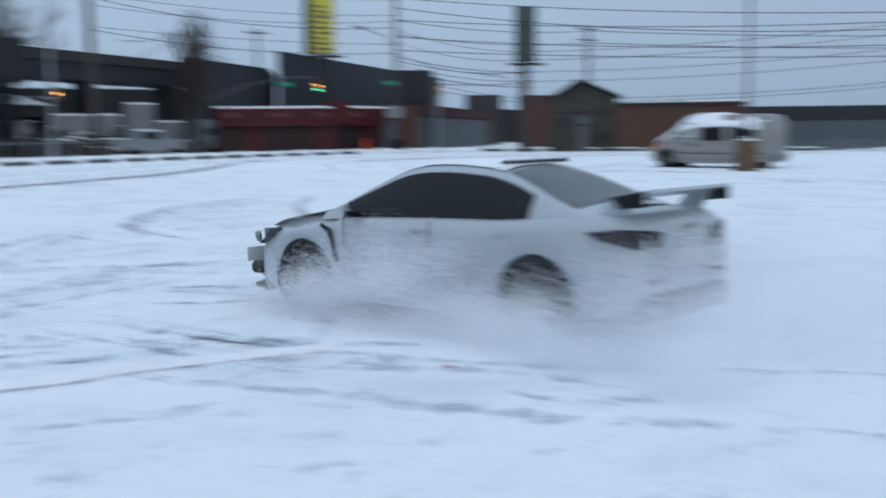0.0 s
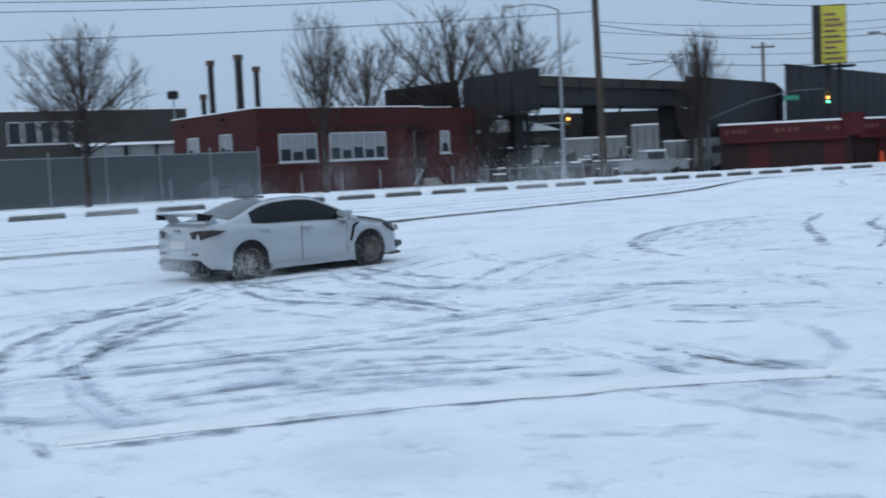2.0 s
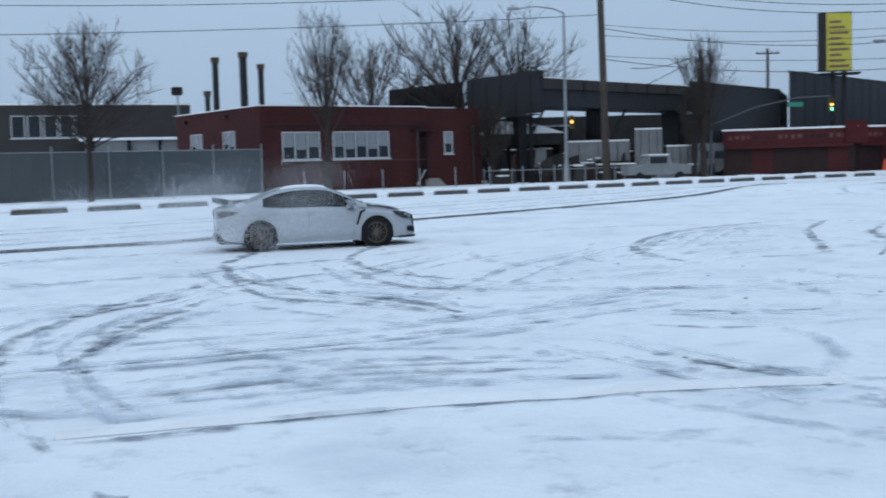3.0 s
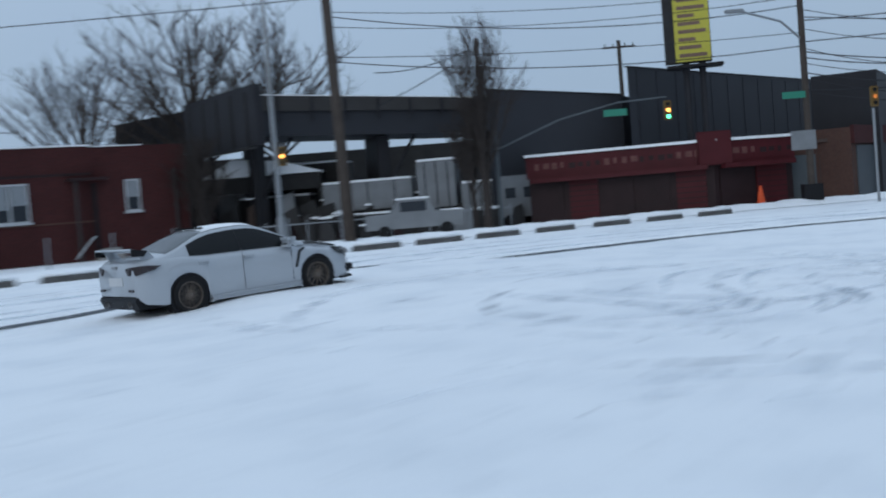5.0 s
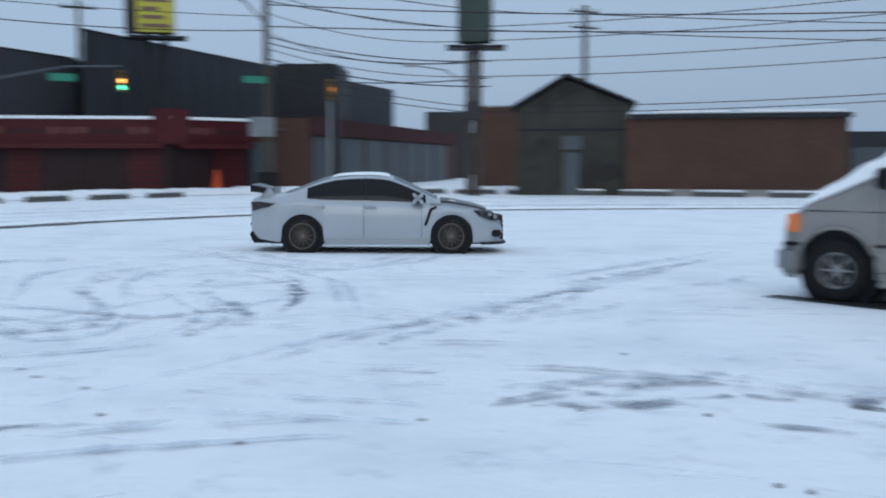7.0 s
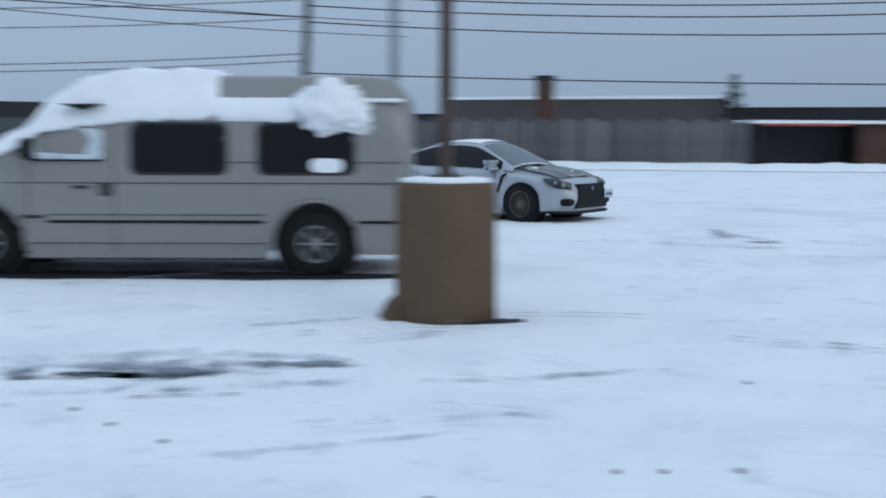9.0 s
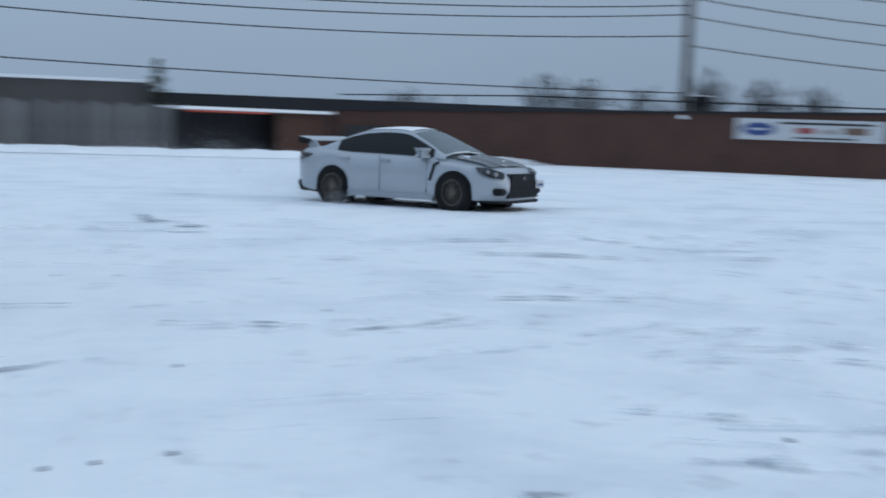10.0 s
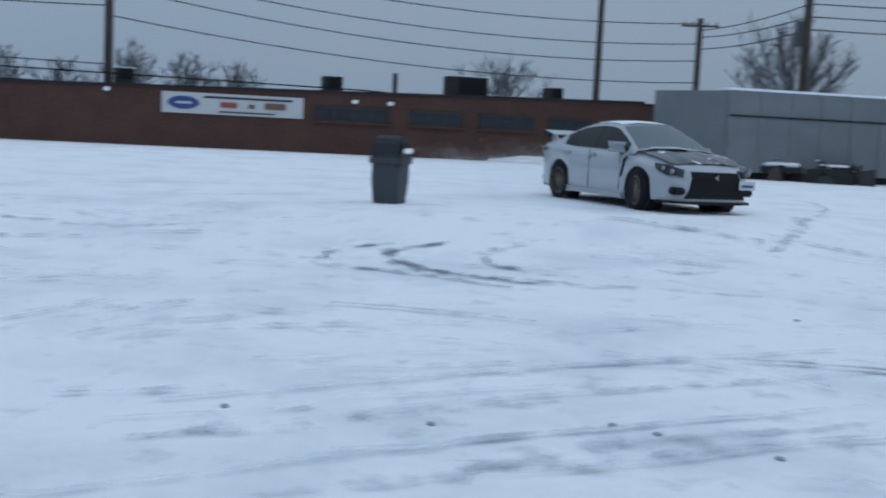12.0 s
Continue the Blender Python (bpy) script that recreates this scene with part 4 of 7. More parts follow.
# dark billboard backs and the viaduct behind the junk yard
for a, b, z0, z1, drop in (((-23.8, 76.9), (-17.2, 72.7), 6.4, 9.2, 0.3), ((-16.9, 67.7), (-11.4, 60.3), 5.6, 9.1, 0.15)):
    m, d = along(a, b)
    t = thing("billboard_back", "dark back of a large billboard on posts", "billboard", m, "billboard backs")
    part("board", prism(bmesh.new(), [(0, z0), (d, z0 + 0.1), (d, z1), (0, z1 - drop)], 0, 0.5), BLACK_BOARD, t)
    for k in range(5):
        part("stiffener", B(d * (0.08 + 0.2 * k), d * (0.08 + 0.2 * k) + 0.1, -0.08, -0.003, z0 + 0.1, z1 - 0.35), JUNK_B, t)
    part("walkway", B(0, d, -0.5, -0.09, z0 - 0.12, z0 - 0.01), JUNK_B, t)
    for k in (0.2, 0.8):
        part("post", T((d * k, 0.7, 0), (d * k, 0.7, z1 - 1), 0.2), BLACK, t)
m, d = along((-13.2, 64.3), (5.0, 71.2))
t = thing("viaduct", "long dark steel road viaduct on piers", "bridge", m)
part("girder", prism(bmesh.new(), [(0, 6.5), (d, 5.9), (d, 7.3), (0, 8.0)], 0, 5), DARK_SIDING, t)
part("parapet", prism(bmesh.new(), [(0, 8.004), (d, 7.304), (d, 8.0), (0, 8.95)], -0.2, 0.1), GREY_WALL, t)
part("snow_edge", prism(bmesh.new(), [(0, 8.955), (d, 8.005), (d, 8.06), (0, 9.01)], -0.25, 0.15), CAP, t, "thin snow on the parapet")
for k in range(9):
    part("parapet_post", B(0.4 + k * 2.1, 0.52 + k * 2.1, -0.3, -0.203, 7.2, 8.85 - 0.103 * k), BLACK_BOARD, t)
for k in range(3):
    x = 1 + k * 8.0
    part("pier", B(x, x + 0.8, 1, 3.6, -0.1, 6.45 - 0.033 * x), BLACK_BOARD, t)
    part("brace", T((x + 0.5, 0.9, 3.0), (x + 2.5, 0.9, 6.4 - 0.033 * x), 0.12), BLACK_BOARD, t)
# slab added to stand for the dark void beneath the viaduct
slab("void_backdrop", "dark backdrop slab added deep behind the scrap yard", (-30.0, 82.0), (9.5, 84.0), 6.2, 4, JUNK_B, cap=False)
# pitched yard roof under the viaduct, bright with snow
t = thing("snowy_yard_hall", "open yard hall with a snowy pitched roof", "shed", along((-16.0, 66.5), (-5.0, 67.2))[0])
part("roof", prism(bmesh.new(), [(0.0, 4.2), (7.5, 4.2), (5.0, 5.0), (2.0, 5.3)], 0.0, 3.0), CAP, t, "snow-covered pitched roof")
part("gable", prism(bmesh.new(), [(0.2, 3.2), (7.3, 3.2), (7.3, 4.19), (0.2, 4.19)], 0.1, 2.9), JUNK_B, t)
for k in range(5):
    part("post", B(0.3 + 1.7 * k, 0.5 + 1.7 * k, 0.2, 0.4, -0.05, 3.2), JUNK_B, t)

# dark grey steel-clad hall behind the shops
t = thing("clad_hall", "big dark grey steel-clad hall with a stepped roof", "building")


def footprint(outline, tops):
    """A building block from its plan, with a roof height for each corner."""
    bm = bmesh.new()
    lo = [bm.verts.new((x, y, -0.2)) for x, y in outline]
    hi = [bm.verts.new((x, y, z)) for (x, y), z in zip(outline, tops)]
    n = len(lo)
    for i in range(n):
        bm.faces.new((lo[i], lo[(i + 1) % n], hi[(i + 1) % n], hi[i]))
    bm.faces.new(hi)
    bm.faces.new(lo[::-1])
    bmesh.ops.recalc_face_normals(bm, faces=bm.faces)
    return bm


part("wall", footprint([(10.0, 63.6), (48, 108), (56, 128), (20.0, 88.0)], (8.7, 8.9, 8.9, 8.7)), DARK_SIDING, t)
part("wall", footprint([(1.6, 63.2), (9.97, 65.9), (14.0, 76.0), (6.0, 75.0)], (8.0, 7.3, 7.3, 8.0)), DARK_SIDING, t)
for (x, y), (u, v), z in (((10.0, 63.6), (48, 108), 8.72), ((1.6, 63.2), (9.97, 65.9), 7.32)):
    ml, dl = along((x, y), (u, v))
    part("parapet_cap", prism(bmesh.new(), [(0, z + (0.7 if z < 8 else 0)), (dl, z + (0.0 if z < 8 else 0.2)), (dl, z + (0.06 if z < 8 else 0.26)), (0, z + (0.76 if z < 8 else 0.06))], -0.06, 0.2), BLACK_BOARD, t, "dark metal parapet cap", ml)
part("wall", B(0, 3.6, 0, 6, -0.2, 7.25), BLACK_BOARD, t, "", along((20.6, 63.2), (24.1, 61.3))[0])
for k in range(14):
    mm, _ = along((10.0, 63.6), (48, 108))
    part("cladding_seam", B(1.0 + k * 2.4, 1.04 + k * 2.4, -0.03, -0.003, 0, 8.6), BLACK_BOARD, t, "", mm)


def store():
    t = thing("corner_store", "single-storey corner store with red fascia and snowy awning edge", "shop")
    a, c, e = (3.5, 60.3), (13.2, 57.6), (17.9, 59.2)
    for p, q in ((a, c), (c, e)):
        m, d = along(p, q)
        part("wall", B(0, d - 0.003, 0.02, 6, -0.2, 3.6), STORE_DARK, t, "", m)
        part("fascia", B(-0.05, d - 0.05, -0.35, 0.016, 2.55, 3.75), STORE_RED, t, "red painted fascia", m)
        part("roof_edge", B(-0.1, d, -0.5, 5.5, 3.754, 3.90), CAP, t, "snow along the roof edge", m)
        part("awning", prism(bmesh.new(), [(0.2, 2.3), (d - 0.3, 2.3), (d - 0.3, 2.545), (0.2, 2.545)], -0.8, -0.36), STORE_RED, t, "", m)
        n = 5 if p == a else 2
        for i in range(n):
            x0 = 0.3 + i * (d - 0.4) / n
            part("shutter", B(x0, x0 + (d - 0.4) / n - 0.35, -0.06, 0.014, 0.1, 2.28), STORE_RED if i % 3 == 1 else STORE_DARK, t, "", m)
            for k in range(7):
                part("slat", B(x0, x0 + (d - 0.4) / n - 0.35, -0.075, -0.062, 0.25 + 0.29 * k, 0.29 + 0.29 * k), STORE_DARK, t, "", m)
            # sign writing too far to read: plain bars
            for k in range(4):
                w = (d - 0.4) / n / 4
                part("sign_bar", B(x0 + 0.12 + k * w, x0 + k * w + 0.12 + w * (0.5, 0.72, 0.6, 0.4)[(i + k) % 4], -0.36, -0.352, 3.0 + 0.05 * (k % 2), 3.36 - 0.07 * (i % 2)), STORE_DARK if i % 2 else SIGN_FADED, t, "", m)
    part("corner_panel", B(-0.9, 0.9, -0.2, 0.25, 2.5, 4.3, bevel=0.05), STORE_RED, t, "raised red corner sign", pose(13.2, 57.3, 0, 0, 0, 0))
    t2 = thing("roller_shutter_shop", "low shop with grey shutters and rusty roof edge", "shop")
    m, d = along((17.9, 59.9), (21.0, 59.6))
    part("wall", B(0.01, d, 0.02, 6, -0.2, 3.3), BROWN_BRICK, t2, "", m)
    part("shutter", B(0.2, 1.5, -0.04, 0.016, 0.05, 2.7), GREY_METAL, t2, "closed grey roller shutter", m)
    part("shutter", B(1.7, 2.9, -0.04, 0.016, 0.05, 2.7), GREY_WALL, t2, "closed grey roller shutter", m)
    part("roof_edge", B(0, d, -0.3, 2, 3.305, 3.5), RUST, t2, "", m)
    part("poster", B(1.8, 2.7, -0.07, -0.045, 1.4, 2.6), ORANGE, t2, "faded orange poster", m)
    t3 = thing("garage_row", "long row of shuttered garages under a brick parapet", "garages")
    m, d = along((21.0, 58.6), (47, 92))
    part("wall", B(0.01, d, 0.02, 6, -0.2, 4.0), BROWN_BRICK, t3, "", m)
    part("parapet", B(0, d, -0.2, 0.016, 3.1, 4.1), RED_BRICK, t3, "brick parapet", m)
    for i in range(7):
        part("shutter", B(0.8 + i * 5.4, 5.5 + i * 5.4, -0.05, 0.014, 0.05, 3.0), GREY_METAL, t3, "closed grey garage shutter", m)


store()


def gable_garage():
    t = thing("gable_garage", "grey-olive plastered garage with a pitched roof", "building")
    m, d = along((27.7, 47.6), (32.1, 44.6))
    part("wall", prism(bmesh.new(), [(0, -0.2), (d, -0.2), (d, 4.35), (d * 0.44, 5.55), (0, 4.15)], 0, 9), OLIVE_WALL, t, "", m)
    part("roof", prism(bmesh.new(), [(-0.35, 4.12), (d * 0.44, 5.68), (d + 0.35, 4.34), (d + 0.35, 4.46), (d * 0.44, 5.84), (-0.35, 4.26)], -0.25, 9.2), BLACK_BOARD, t, "dark roof with overhang", m)
    part("band", B(0, d, -0.03, -0.002, 3.1, 3.2), BLACK_BOARD, t, "", m)
    part("door", B(d * 0.42, d * 0.42 + 0.75, -0.05, -0.003, 0.0, 2.05), GREY_METAL, t, "grey steel door", m)
    part("vent_panel", B(d * 0.40, d * 0.58, -0.04, -0.003, 2.2, 2.85), GREY_METAL, t, "", m)
    t2 = thing("brick_garage", "low brown brick garage with snow on the flat roof", "building")
    m, d = along((32.1, 44.0), (39.3, 37.8))
    part("wall", B(-0.5, d, 0, 7, -0.2, 3.62), BROWN_BRICK, t2, "", m)
    part("fascia", B(-0.3, d + 0.15, -0.3, 7.2, 3.624, 3.84), BLACK_BOARD, t2, "", m)
    for x0, x1 in ((0.9, 4.2), (4.8, d - 0.2)):
        part("roof_snow", B(x0, x1, -0.25, 6, 3.843, 3.99, bevel=0.04), CAP, t2, "patch of snow on the roof", m)
    part("pier", B(d * 0.48, d * 0.48 + 0.25, -0.06, -0.002, 0.3, 3.6), BROWN_BRICK, t2, "", m)
    part("plinth", B(0, d, -0.06, -0.002, -0.1, 0.32), CONCRETE, t2, "", m)


gable_garage()


def picket_fence(a, b, height, n, name, label, z_wob=0.1, shade=GREY_WOOD):
    m, d = along(a, b)
    t = thing(name, label, "fence", m)
    w = d / n
    meshes = []
    for k in range(4):
        meshes.append(mesh_from("plank", B(0.01, w - 0.012, 0, 0.03, 0.0, height + z_wob * (k - 1.5) / 1.5), shade))
    for i in range(n):
        p = new("plank", meshes[(i * 7 + i // 3) % 4])
        p.parent, p.matrix_basis = t, pose(i * w, 0.012 * ((i * 5) % 3), 0)
    for z in (0.5, height - 0.5):
        part("rail", B(0, d, 0.06, 0.14, z, z + 0.1), shade, t)


picket_fence((39.6, 37.9), (49.4, 22.4), 2.25, 50, "metal_sheet_fence", "pale grey sheet fence", 0.02, GREY_METAL)
picket_fence((49.5, 22.2), (53.9, 6.6), 2.25, 80, "wooden_fence", "weathered grey plank fence")
t = thing("open_shed", "dark open shed with a snow-edged roof and red light strip", "shed")
m, d = along((54.6, 6.4), (59.2, -0.6))
part("back_wall", B(0, d, 1.5, 1.7, -0.2, 2.2), BLACK_BOARD, t, "", m)
part("side_wall", B(d * 0.62, d, -0.02, 0.2, -0.2, 2.1), BROWN_BRICK, t, "", m)
part("roof", B(-0.2, d, -0.4, 1.8, 2.11, 2.26), CAP, t, "snow-covered shed roof", m)
part("light_strip", B(0.1, d * 0.55, -0.44, -0.405, 2.0, 2.08), REDGLOW, t, "glowing red strip under the roof edge", m)
for k in range(5):
    part("post", B(d * 0.15 * k, d * 0.15 * k + 0.1, -0.3, -0.2, 0, 2.1), BLACK, t, "", m)


def long_brick():
    t = thing("long_brick_building", "long low brown brick building with a flat roof", "building")
    a, b = (59.4, -0.8), (41.0, -40.4)
    m, d = along(a, b)
    part("wall", prism(bmesh.new(), [(0, -0.2), (d, -0.2), (d, 3.2), (d * 0.5, 2.75), (0, 2.35)], 0, 8), BROWN_BRICK, t, "", m)
    part("coping", prism(bmesh.new(), [(-0.1, 2.353), (d * 0.5, 2.753), (d + 0.1, 3.203), (d + 0.1, 3.30), (d * 0.5, 2.86), (-0.1, 2.46)], -0.1, 8), BLACK_BOARD, t, "dark roof edge", m)
    part("patch", B(d * 0.015, d * 0.13, -0.03, -0.003, 0, 1.6), GREY_WALL, t, "", m)
    # banner with plain shapes in place of lettering
    bx0, bx1 = 20.4, 26.9
    ban = part("banner", B(bx0, bx1, -0.10, -0.04, 1.58, 2.55), WHITE_SIGN, t, "white banner with blue and red emblems", m)
    bm = bmesh.new()
    bmesh.ops.create_cone(bm, cap_ends=True, segments=32, radius1=1.0, radius2=1.0, depth=0.02, matrix=Matrix.Translation((bx0 + 0.98, -0.115, 2.07)) @ Matrix.Rotation(radians(90), 4, "X") @ Matrix.Diagonal((0.72, 0.30, 1, 1)))
    part("emblem", bm, BLUE, ban, "oval blue emblem")
    part("emblem", B(bx0 + 0.62, bx0 + 1.34, -0.132, -0.127, 2.02, 2.12), WHITE_SIGN, ban)
    part("emblem", B(bx0 + 2.65, bx0 + 3.45, -0.12, -0.102, 1.92, 2.17, bevel=0.03), RED, ban)
    part("emblem", B(bx0 + 3.95, bx0 + 4.25, -0.12, -0.102, 1.92, 2.12), BROWN, ban)
    part("emblem", B(bx0 + 4.70, bx0 + 5.7, -0.12, -0.102, 1.92, 2.22, bevel=0.03), BROWN, ban)
    part("text_bar", B(bx0 + 1.9, bx0 + 6.0, -0.12, -0.102, 2.32, 2.42), GREY_WALL, ban)
    part("text_bar", B(bx0 + 2.6, bx0 + 5.2, -0.12, -0.102, 1.68, 1.75), GREY_WALL, ban)
    for x0, x1 in ((27.5, 31.0), (32.0, 34.6), (35.4, 38.2), (38.9, 41.0)):
        w = window_on(m, x0, x1, 1.55, 2.25, t, int((x1 - x0) / 0.75))
        for ch in w.children:
            if ch.name.startswith("sill"):
                ch.data.materials[0] = BROWN_BRICK
            elif ch.name.startswith("frame"):
                ch.data.materials[0] = GREY_WALL
    for k in (17.8, 29.2, 30.9):
        part("wall_lamp", B(k, k + 0.28, -0.22, -0.002, 2.42, 2.6, bevel=0.03), CAP, t, "small snow-capped wall lamp", m)
    part("annexe", B(d + 0.003, d + 5.2, 0.02, 6, -0.1, 3.1), BROWN_BRICK, t, "", m)
    part("annexe_coping", B(d + 0.1, d + 5.3, -0.06, 6, 3.104, 3.2), BLACK_BOARD, t, "", m)
    # rail along the roof
    rail = new("roof_rail")
    rail.parent, rail.matrix_basis = t, m
    part("bar", poly_tube(bmesh.new(), [(0, 1, 3.2), (10, 1, 3.35), (30, 1, 3.10), (33, 1, 2.95)], 0.04), BLACK, rail)
    for k in range(8):
        part("stanchion", T((3 + k * 3.6, 1, 2.4), (3 + k * 3.6, 1, 3.3), 0.045), BLACK, rail)
    for x, y, w, h in ((27.9, 2.0, 1.0, 0.55), (34.2, 2.5, 2.1, 0.85), (39.6, 3.0, 0.8, 0.5), (18.0, 2.0, 0.9, 0.5)):
        u = thing("roof_air_unit", "boxy dark air conditioning unit on the flat roof", "air conditioner", m @ pose(x, y, 2.5 + 0.012 * x), "roof air units")
        part("casing", B(0, w, 0, 1.2, 0, h + 0.35, bevel=0.03), GREY_WALL, u)
        part("grille", B(w * 0.28, w * 0.95, -0.03, -0.003, 0.35, h + 0.30), BLACK, u, "black intake grille")
        part("snow_cap", B(0.02, w - 0.02, 0.02, 1.18, h + 0.353, h + 0.40), CAP, u, "thin snow cap")
    part("vent_pipe", T((31.6, 3, 2.6), (31.6, 3, 4.1), 0.12), BLACK_BOARD, t, "", m)


long_brick()


def trailer():
    a, c, e = (37.4, -37.2), (32.6, -37.2), (28.0, -47.5)
    t = thing("box_trailer", "large white box trailer parked by the building", "trailer")
    m, d = along(c, e)
    part("side", B(0, d, 0, 2.4, 0.3, 3.72), TRAILER, t, "", m)
    part("end_panel", B(-4.6, -0.004, 0.6, 2.4, 0.3, 3.70), TRAILER, t, "dented pale end panel", along(a, c)[0] @ pose(4.8, -0.4, 0))
    part("roof_snow", B(0, d, -0.03, 2.4, 3.724, 3.82), CAP, t, "snow on the trailer roof", m)
    for i in range(8):
        part("rib", B(0.02 + i * d / 8, 0.10 + i * d / 8, -0.04, -0.003, 0.3, 3.7), JUNK_A, t, "", m)
    part("rail", B(0, d, -0.05, -0.003, 2.62, 2.70), BLACK_BOARD, t, "", m)
    part("chassis", B(0.3, d, 0.2, 2.2, 0.05, 0.296), BLACK, t, "", m)
    fl = thing("flatbed_with_scrap", "snowy flatbed loaded with boards and yellow parts", "flatbed", along((34.8, -36.2), (30.4, -40.0))[0])
    part("bed", B(0, 5.5, 0, 1.6, 0.35, 0.6), BLACK_BOARD, fl)
    part("snow_layer", B(0.1, 5.4, 0.05, 1.5, 0.603, 0.78, bevel=0.06), CAP, fl, "snow on the load")
    part("yellow_part", B(1.8, 2.8, -0.1, 0.4, 0.62, 1.0, bevel=0.05), YELLOW, fl)
    for i in range(4):
        part("board", B(0.4 + 0.9 * i, 1.9 + 0.9 * i, 0.2, 1.0, 0.79 + 0.05 * i, 0.86 + 0.05 * i), JUNK_A, fl)
    for i in (0.8, 4.6):
        part("wheel", lathe(bmesh.new(), [(0.05, 0.0), (0.28, 0.0), (0.34, 0.05), (0.34, 0.2), (0.05, 0.22)], "y", 18), RUBBER, fl, "", pose(i, 0.05, 0.34))


trailer()

# scrap heaped before the trailer
rng_h = random.Random(31)
heap = thing("scrap_heap", "low heap of dark scrap and boards dusted with snow", "scrap", along((37.0, -35.2), (27.5, -42.0))[0])
for i in range(46):
    x, y = rng_h.uniform(0, 11.5), rng_h.uniform(-0.8, 1.6)
    w, hh = rng_h.uniform(0.3, 1.3), rng_h.uniform(0.25, 0.75) + 0.15 * max(0, y)
    part("scrap_piece", prism(bmesh.new(), [(x, -0.05), (x + w, -0.05), (x + w * rng_h.uniform(0.6, 1), hh), (x + w * rng_h.uniform(0, 0.35), hh * rng_h.uniform(0.7, 1))], y, y + rng_h.uniform(0.2, 0.5)), (JUNK_B, RUST, JUNK_B, BLACK_BOARD, JUNK_B, GREY_WALL)[i % 6], heap)
    if i % 3 == 0:
        part("snow_cap", B(x, x + w * 0.8, y - 0.05, y + 0.4, hh - 0.02, hh + 0.06, bevel=0.03), CAP, heap)

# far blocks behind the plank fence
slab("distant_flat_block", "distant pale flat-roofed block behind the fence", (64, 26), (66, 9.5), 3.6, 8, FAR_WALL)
slab("distant_flat_block", "distant low dark building behind the fence", (70, 10), (76, -30), 3.2, 8, BLACK_BOARD, cap=False)
t = thing("brick_chimney", "square brown brick chimney stack", "chimney", pose(61.2, 18.7, 0))
part("shaft", B(-0.4, 0.4, -0.4, 0.4, 0, 4.6), BROWN_BRICK, t)
part("pot", B(-0.5, 0.5, -0.5, 0.5, 4.603, 4.8), BLACK_BOARD, t)
slab("far_skyline", "distant dark red terrace behind the signs", (35.5, 66.0), (40.5, 63.0), 5.2, 6, BROWN_BRICK, cap=False)
slab("far_skyline", "distant grey block on the skyline", (47.5, 99.0), (51.5, 97.2), 6.4, 6, GREY_WALL, cap=False)
# low strips added to hide the white horizon, no known buildings
slab("far_skyline", "low dark backdrop strip added along the horizon", (20, 150), (130, 75), 5.0, 8, BLACK_BOARD, cap=False)
slab("far_skyline", "low dark backdrop strip added along the horizon", (-160, 110), (-20, 150), 6.0, 8, BLACK_BOARD, cap=False)
slab("far_skyline", "low dark backdrop strip added along the horizon", (110, 60), (120, -70), 3.6, 8, BLACK_BOARD, cap=False)


# ---- signs, poles, lamps, cables ----
def pylon_sign(at, wide, z0, z1, yaw, face, side, label, poles, base_h):
    t = thing("pylon_sign", label, "sign", pose(at[0], at[1], 0, 0, 0, yaw))
    part("cabinet", B(0, wide, 0.05, 0.75, z0, z1), side, t)
    part("face", B(0.04, wide - 0.04, 0.0, 0.046, z0 + 0.05, z1 - 0.05), face, t)
    part("platform", B(-0.5, wide + 0.6, -0.5, 1.1, z0 - 0.3, z0 - 0.16), BLACK, t)
    if face is YELLOW:
        for i in range(9):
            part("text_bar", B(0.25, wide - 0.25 - 0.3 * (i % 3), -0.03, -0.003, z0 + 0.30 + i * 0.45, z0 + 0.50 + i * 0.45), BROWN, t)
        part("side_panel", B(-0.55, -0.004, 0.06, 0.7, z0, z1), side, t, "dark slatted side")
    else:
        for i in range(3):
            part("poster", B(wide * 0.5, wide - 0.12, -0.03, -0.003, z0 + 0.3 + i * 1.3, z0 + 1.4 + i * 1.3), PANEL_DARK, t)
    for x, r in poles:
        part("post", T((x, 0.4, 0), (x, 0.4, z0 + 0.2), r, seg=10), BLACK_BOARD if face is YELLOW else WOODPOLE, t)
    return t


pylon_sign((12.5, 61.9), 2.05, 8.5, 13.3, -11, YELLOW, JUNK_B, "tall yellow pylon sign with dark sides", ((0.6, 0.2), (1.5, 0.2)), 0)
pylon_sign((24.7, 48.1), 1.65, 7.25, 11.6, -27, PANEL_DARK, BLACK_BOARD, "tall dark pylon sign seen at an angle", ((0.55, 0.16), (0.95, 0.20)), 0)


DARK_PYLON = bpy.data.objects["pylon_sign.001"]
part("lamp_arm", poly_tube(bmesh.new(), [(0.5, 0.3, 5.3), (-0.6, 0.0, 5.95), (-2.0, -0.2, 6.15)], 0.045), GALV, DARK_PYLON)
part("lamp_head", B(-2.6, -1.9, -0.35, -0.05, 6.08, 6.22, bevel=0.05), GALV, DARK_PYLON)
part("junction_box", B(0.35, 1.15, -0.05, 0.3, 3.6, 4.5, bevel=0.03), GREY_WALL, DARK_PYLON)


